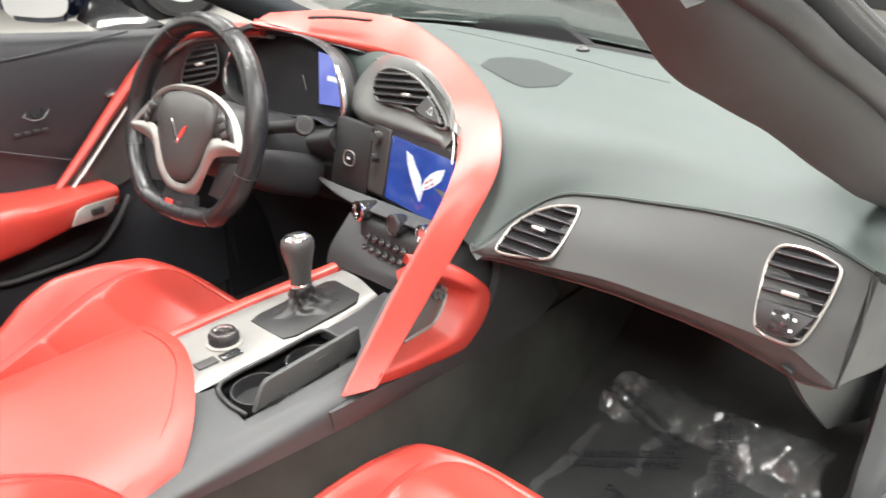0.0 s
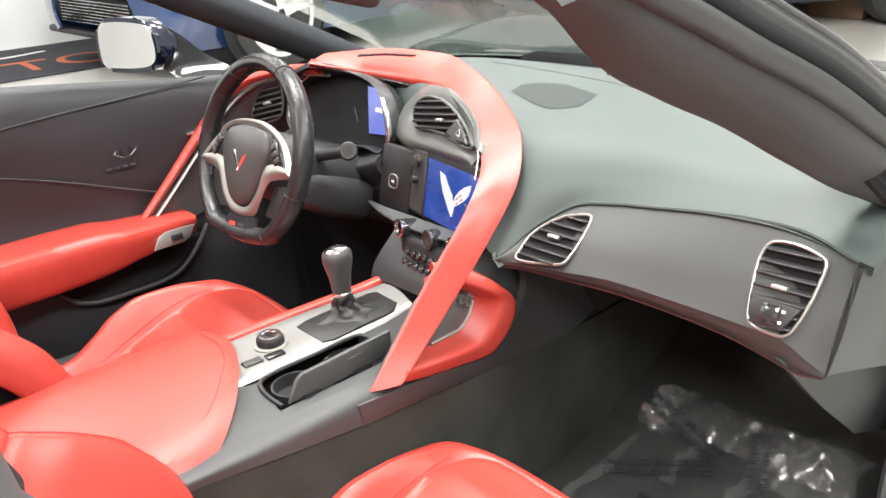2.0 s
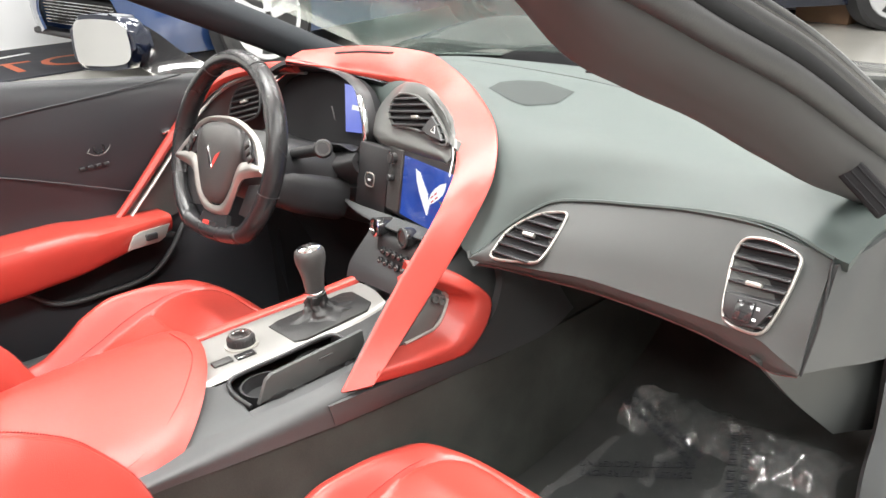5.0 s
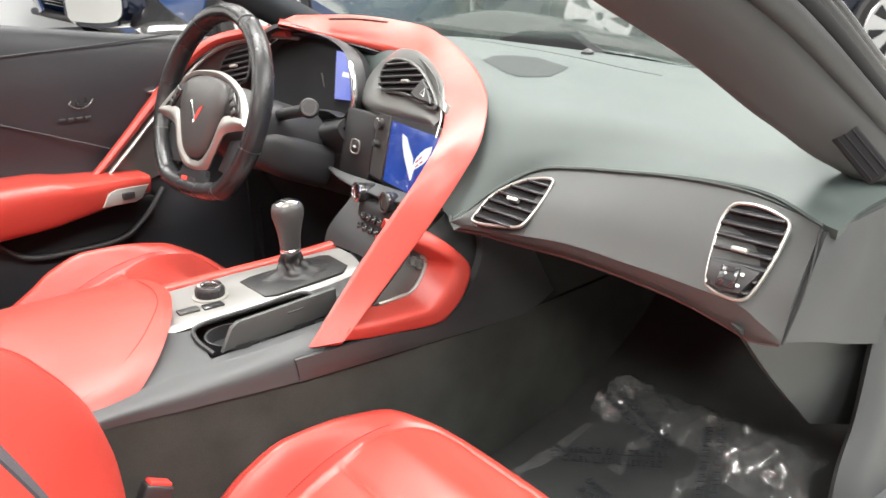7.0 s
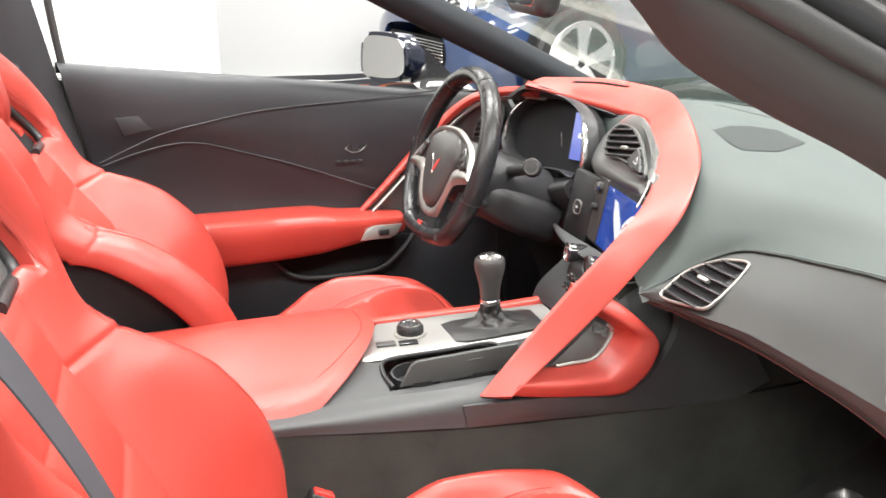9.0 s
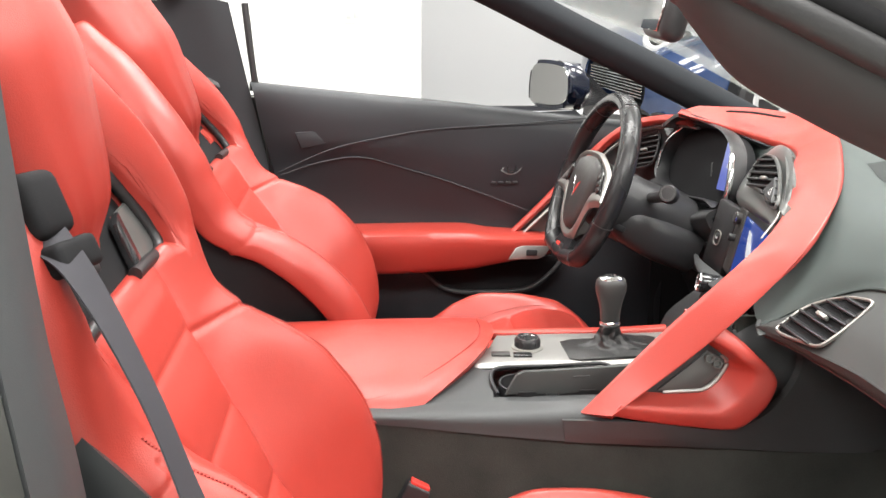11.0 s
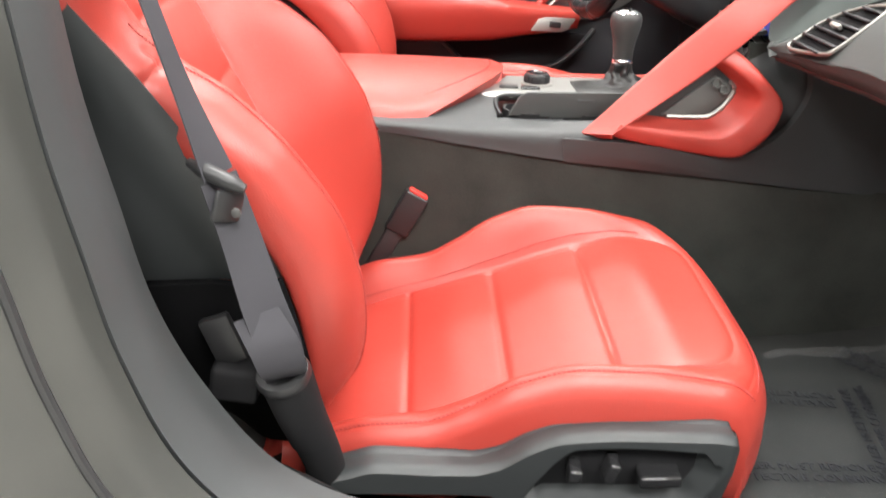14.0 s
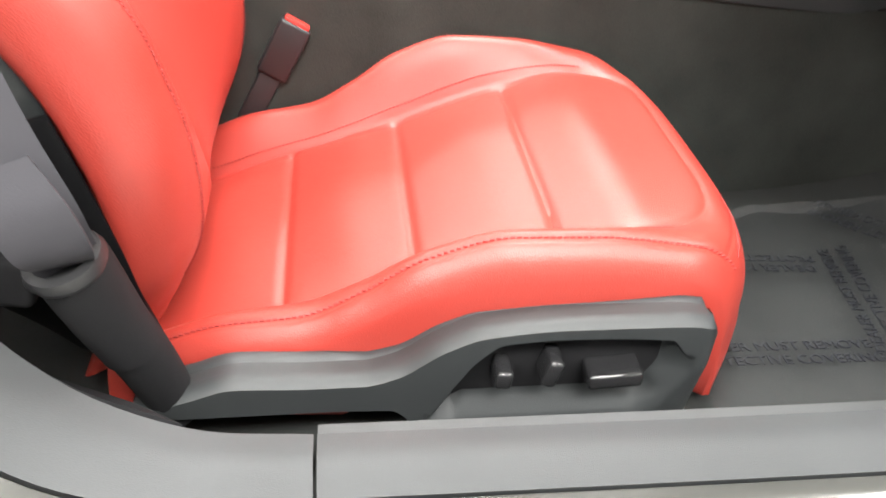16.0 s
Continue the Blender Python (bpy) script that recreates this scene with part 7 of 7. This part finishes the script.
rbox(bm, (0.003, 0.125, 0.044), pose(0.0265, -0.043, 1.1085, 4, 12, -8), 0.001, 1)
part("mirror_glass", bm, MIRROR, rm)
bm = bmesh.new()
tube(bm, [(0.06, -0.045, 1.11), (0.10, -0.045, 1.13), (0.14, -0.045, 1.145)], 0.016, 12, 12)
part("stem", bm, BLACK, rear_mirror)

# ---- trim behind the driver's seat ----
bm = bmesh.new()
sheet(bm, [[(-0.685, 0.69, 1.16), (-0.655, 0.70, 0.99), (-0.620, 0.71, 0.80), (-0.60, 0.71, 0.55), (-0.60, 0.71, 0.28)],
           [(-0.74, 0.675, 1.17), (-0.715, 0.685, 0.99), (-0.68, 0.69, 0.80), (-0.66, 0.69, 0.55), (-0.66, 0.69, 0.28)],
           [(-0.98, 0.66, 1.15), (-0.98, 0.67, 0.98), (-0.98, 0.68, 0.80), (-0.98, 0.68, 0.55), (-0.98, 0.68, 0.28)]], 20, 30, 0.015)
part("rear_pillar_trim", bm, DOORSKIN, body, "dark rear pillar trim beside the seat")
bm = bmesh.new()
tube(bm, [(-0.652, 0.705, 1.16), (-0.640, 0.715, 0.99), (-0.612, 0.72, 0.80), (-0.597, 0.72, 0.55)], 0.008, 8, 40)
part("rear_door_seal", bm, RUBBER, body)
bm = bmesh.new()
sheet(bm, [[(-0.715, 0.682, 0.985), (-0.74, 0.679, 1.0), (-0.85, 0.675, 1.03)], [(-0.712, 0.678, 0.975), (-0.74, 0.674, 0.99), (-0.85, 0.67, 1.02)]], 3, 12, 0.004)
part("trim_joint", bm, BLACK, body)
bm = bmesh.new()
tube(bm, [(-0.80, -0.62, 1.12), (-0.84, -0.40, 1.18), (-0.85, 0.05, 1.22), (-0.84, 0.45, 1.25), (-0.80, 0.66, 1.20)], 0.045, 14, 50, flat=0.7)
part("roof_hoop", bm, PILLAR, body, "dark hoop behind the seats")
bm = bmesh.new()
sheet(bm, [[(-0.90, -0.64, 0.90), (-0.90, 0, 0.94), (-0.90, 0.66, 0.98)], [(-1.5, -0.55, 0.95), (-1.5, 0, 1.0), (-1.5, 0.55, 1.05)]], 8, 20, 0.02)
part("rear_deck", bm, PAINT, body)

# ---- showroom things ----
ROOM = Matrix.Identity(4)
sw = thing("light_switch", "white double rocker light switch on the wall", "light switch", (-0.48, 3.99, 0.94), stand=ROOM)
bm = bmesh.new()
rbox(bm, (0.125, 0.008, 0.12), pose(-0.48, 3.996, 0.965), 0.003, 2)
part("plate", bm, WHITEPLASTIC, sw)
for dx in (-0.024, 0.024):
    bm = bmesh.new()
    rbox(bm, (0.034, 0.010, 0.068), pose(-0.48 + dx, 3.989, 0.965, 5), 0.002, 2)
    part("rocker", bm, WALLGREY, sw)
mat = thing("floor_banner", "dark floor banner with orange lettering by the wall", "banner", (1.2, 5.8, 0), stand=ROOM)
bm = bmesh.new()
rbox(bm, (3.6, 1.3, 0.012), pose(1.55, 5.95, 0.006), 0.004, 1)
part("cloth", bm, BANNER, mat)
bm = bmesh.new()
lettering(bm, "MOTOR", 0.62, pose(1.15, 5.72, 0.0135))
part("letters", bm, ORANGE, mat, "orange letters")
bm = bmesh.new()
tube(bm, [(0.5, 6.25, 0.014), (0.8, 6.32, 0.014), (1.1, 6.22, 0.014), (1.5, 6.30, 0.014)], 0.03, 6, 30, flat=0.05)
part("script_line", bm, WHITEPLASTIC, mat)
# Roller shutter and small crates at the far end.
sh = thing("roller_shutter", "white slatted roller shutter in the end wall", "shutter", (7.75, -1.0, 0), stand=ROOM, kind="structure")
for k in range(24):
    bm = bmesh.new()
    rbox(bm, (0.03, 4.0, 0.108), pose(7.775, -1.2, 0.06 + 0.115 * k), 0.012, 2)
    part("slat", bm, WALLGREY, sh)
CRATE = surface("brown_crate", (0.16, 0.09, 0.05), 0.7, var=0.2)
for x, y, s, mt, lb in ((7.4, 2.2, 0.5, CRATE, "brown storage crate by the wall"), (7.45, 1.55, 0.42, WHITEPLASTIC, "white storage box by the wall"), (7.4, 1.0, 0.4, BLACK, "black storage box by the wall")):
    bm = bmesh.new()
    rbox(bm, (s, s, s * 0.8), pose(x, y, s * 0.4), 0.015, 2)
    rbox(bm, (s * 1.04, s * 1.04, 0.05), pose(x, y, s * 0.8), 0.01, 2)
    part("storage_box", bm, mt, None, lb, category="box")


def road_wheel(parent, c, r, s, spokes):
    """A road wheel that faces -y when s is -1: tyre, rim and twin spokes."""
    f = frame_of(c, (0, s, 0), (1, 0, 0))
    bm = bmesh.new()
    lathe(bm, [(r * 0.70, -0.11), (r * 0.93, -0.115), (r, -0.09), (r, 0.09), (r * 0.93, 0.115), (r * 0.72, 0.11)], f, 40)
    w = part("wheel", bm, TYRE, parent, "black tyre on a silver alloy wheel")
    bm = bmesh.new()
    lathe(bm, [(r * 0.66, 0.04), (r * 0.66, 0.118), (r * 0.74, 0.120), (r * 0.76, 0.108)], f, 40)
    part("rim", bm, ALLOY, w)
    bm = bmesh.new()
    lathe(bm, [(r * 0.67, 0.05), (r * 0.3, 0.045), (r * 0.1, 0.05)], f, 40)
    part("wheel_well", bm, PIT, w)
    for k in range(spokes):
        bm = bmesh.new()
        g = f @ pose(0, 0, 0.105, 0, 0, 360 * k / spokes + 18)
        prism(bm, [(0.03, -0.035), (r * 0.40, -0.045), (r * 0.70, -0.075), (r * 0.70, 0.075), (r * 0.40, 0.045), (0.03, 0.035)], 0.012, g, 0.004, 1)
        part("spoke", bm, ALLOY, w)
    return w


def parked_car(name, label, paint, m, spokes=5):
    """A parked saloon: its nose looks along -x of m, its near side along -y."""
    car = thing(name, label, "car", (0, 0, 0), stand=m)
    bm = bmesh.new()
    def ring(x, w, z0, z1, z2):
        return [(x, -w * 0.90, z0), (x, -w, (z0 + z1) / 2), (x, -w * 0.97, z1), (x, -w * 0.80, z2), (x, 0, z2 + 0.03), (x, w * 0.80, z2), (x, w * 0.97, z1), (x, w, (z0 + z1) / 2), (x, w * 0.90, z0)]
    sheet(bm, [ring(-0.85, 0.55, 0.30, 0.50, 0.58), ring(-0.77, 0.80, 0.24, 0.58, 0.68), ring(-0.48, 0.91, 0.22, 0.70, 0.80), ring(0.2, 0.93, 0.22, 0.80, 0.92), ring(0.9, 0.93, 0.22, 0.86, 0.98), ring(2.2, 0.93, 0.22, 0.88, 1.0), ring(3.2, 0.90, 0.25, 0.90, 1.02), ring(3.6, 0.75, 0.35, 0.80, 0.95)], 60, 40, 0.02)
    part("shell", bm, paint, car, "glossy dark paint")
    bm = bmesh.new()
    sheet(bm, [[(0.75, -0.72, 0.97), (0.75, 0, 1.0), (0.75, 0.72, 0.97)], [(1.5, -0.62, 1.36), (1.5, 0, 1.42), (1.5, 0.62, 1.36)], [(2.4, -0.62, 1.36), (2.4, 0, 1.42), (2.4, 0.62, 1.36)], [(3.2, -0.70, 1.02), (3.2, 0, 1.05), (3.2, 0.70, 1.02)]], 24, 16, 0.02)
    part("roof", bm, paint, car)
    for s in (-1, 1):
        bm = bmesh.new()
        prism(bm, [(0.85, 0.98), (1.5, 1.34), (2.4, 1.34), (3.1, 1.02)], 0.02, frame_of((0, s * 0.70, 0), (0, -1, 0), (1, 0, 0)), 0.004, 1)
        part("side_window", bm, GLOSS, car)
        road_wheel(car, (0.0, s * 0.90, 0.40), 0.40, s, spokes)
        road_wheel(car, (2.65, s * 0.90, 0.40), 0.40, s, spokes)
        bm = bmesh.new()
        lathe(bm, [(0.43, 0), (0.47, 0.012), (0.43, 0.02)], frame_of((0, s * 0.935, 0.40), (0, s, 0), (1, 0, 0)), 40)
        part("arch", bm, PIT, car)
        lamp = None
        bm = bmesh.new()
        lathe(bm, [(0.10, 0), (0.105, 0.02), (0.09, 0.035), (0.03, 0.045)], frame_of((-0.70, s * 0.62, 0.64), (-0.85, s * 0.3, 0.42), (0, 0, 1)), 24)
        lamp = part("headlamp", bm, GLOSS, car, "round headlamp")
        bm = bmesh.new()
        lathe(bm, [(0.105, 0), (0.118, 0.015), (0.105, 0.03)], frame_of((-0.70, s * 0.62, 0.64), (-0.85, s * 0.3, 0.42), (0, 0, 1)), 24)
        part("lamp_ring", bm, CHROME, lamp)
    bm = bmesh.new()
    rbox(bm, (0.05, 0.95, 0.20), pose(-0.81, 0, 0.44, 0, -8, 0), 0.02, 2)
    gr = part("grille", bm, PIT, car, "dark mesh grille")
    for k in range(8):
        bm = bmesh.new()
        rbox(bm, (0.02, 0.93, 0.008), pose(-0.845, 0, 0.36 + 0.022 * k, 0, -8, 0), 0.002, 1)
        part("grille_bar", bm, CHROME, gr)
    bm = bmesh.new()
    rbox(bm, (0.10, 1.5, 0.05), pose(-0.79, 0, 0.27), 0.02, 2)
    part("splitter", bm, BLACK, car)
    return car


NAVY = surface("navy_car_paint", (0.015, 0.035, 0.10), 0.15, var=0.1, coat=1.0)
NAVY_AT = pose(2.345, 5.13, 0, 0, 0, 8)
navy = parked_car("parked_car", "dark navy car with silver five-spoke wheels", NAVY, NAVY_AT)
for spot, r in (((1.823, 4.46, 0.793), 0.087), ((1.644, 4.547, 0.783), 0.097)):
    fm = NAVY_AT.inverted() @ frame_of(spot, (-0.40, -0.82, 0.40), (1, 0, 0))
    bm = bmesh.new()
    lathe(bm, [(r, -0.06), (r, 0.006), (r * 0.80, 0.014), (r * 0.62, 0.004)], fm, 32)
    eye = part("fender_lamp", bm, ALLOY, navy, "round silver-rimmed headlamp")
    bm = bmesh.new()
    lathe(bm, [(r * 0.62, 0.0), (r * 0.5, 0.008), (r * 0.2, 0.014)], fm, 24)
    part("lens", bm, GLOSS, eye)
parked_car("parked_car", "black car facing the showroom wall", DARKPAINT, pose(5.5, 3.9, 0, 0, 0, -35), 7)


# ---- the rest of the car's outside, with its wheels on the floor ----
bm = bmesh.new()
sheet(bm, [[(0.74, -0.80, 0.72), (1.1, -0.84, 0.70), (1.4, -0.88, 0.66), (2.1, -0.76, 0.45)],
           [(0.74, -0.86, 0.50), (1.1, -0.90, 0.50), (1.4, -0.93, 0.45), (2.1, -0.80, 0.35)],
           [(0.74, -0.80, 0.16), (1.1, -0.86, 0.16), (1.4, -0.88, 0.16), (2.1, -0.78, 0.18)]], 14, 30, 0.01)
part("near_fender", bm, PAINT, body, "grey metallic front fender")


def tail_row(x, w, low, waist, top):
    return [(x, -w * 0.92, low), (x, -w, waist), (x, -w * 0.80, top), (x, 0, top + 0.05), (x, w * 0.80, top), (x, w, waist), (x, w * 0.92, low)]


bm = bmesh.new()
sheet(bm, [tail_row(-1.12, 0.93, 0.18, 0.60, 0.90), tail_row(-1.45, 0.95, 0.20, 0.62, 0.92), tail_row(-1.85, 0.90, 0.26, 0.62, 0.86), tail_row(-2.05, 0.80, 0.34, 0.58, 0.74)], 30, 40, 0.012)
part("tail", bm, PAINT, body, "grey metallic tail")
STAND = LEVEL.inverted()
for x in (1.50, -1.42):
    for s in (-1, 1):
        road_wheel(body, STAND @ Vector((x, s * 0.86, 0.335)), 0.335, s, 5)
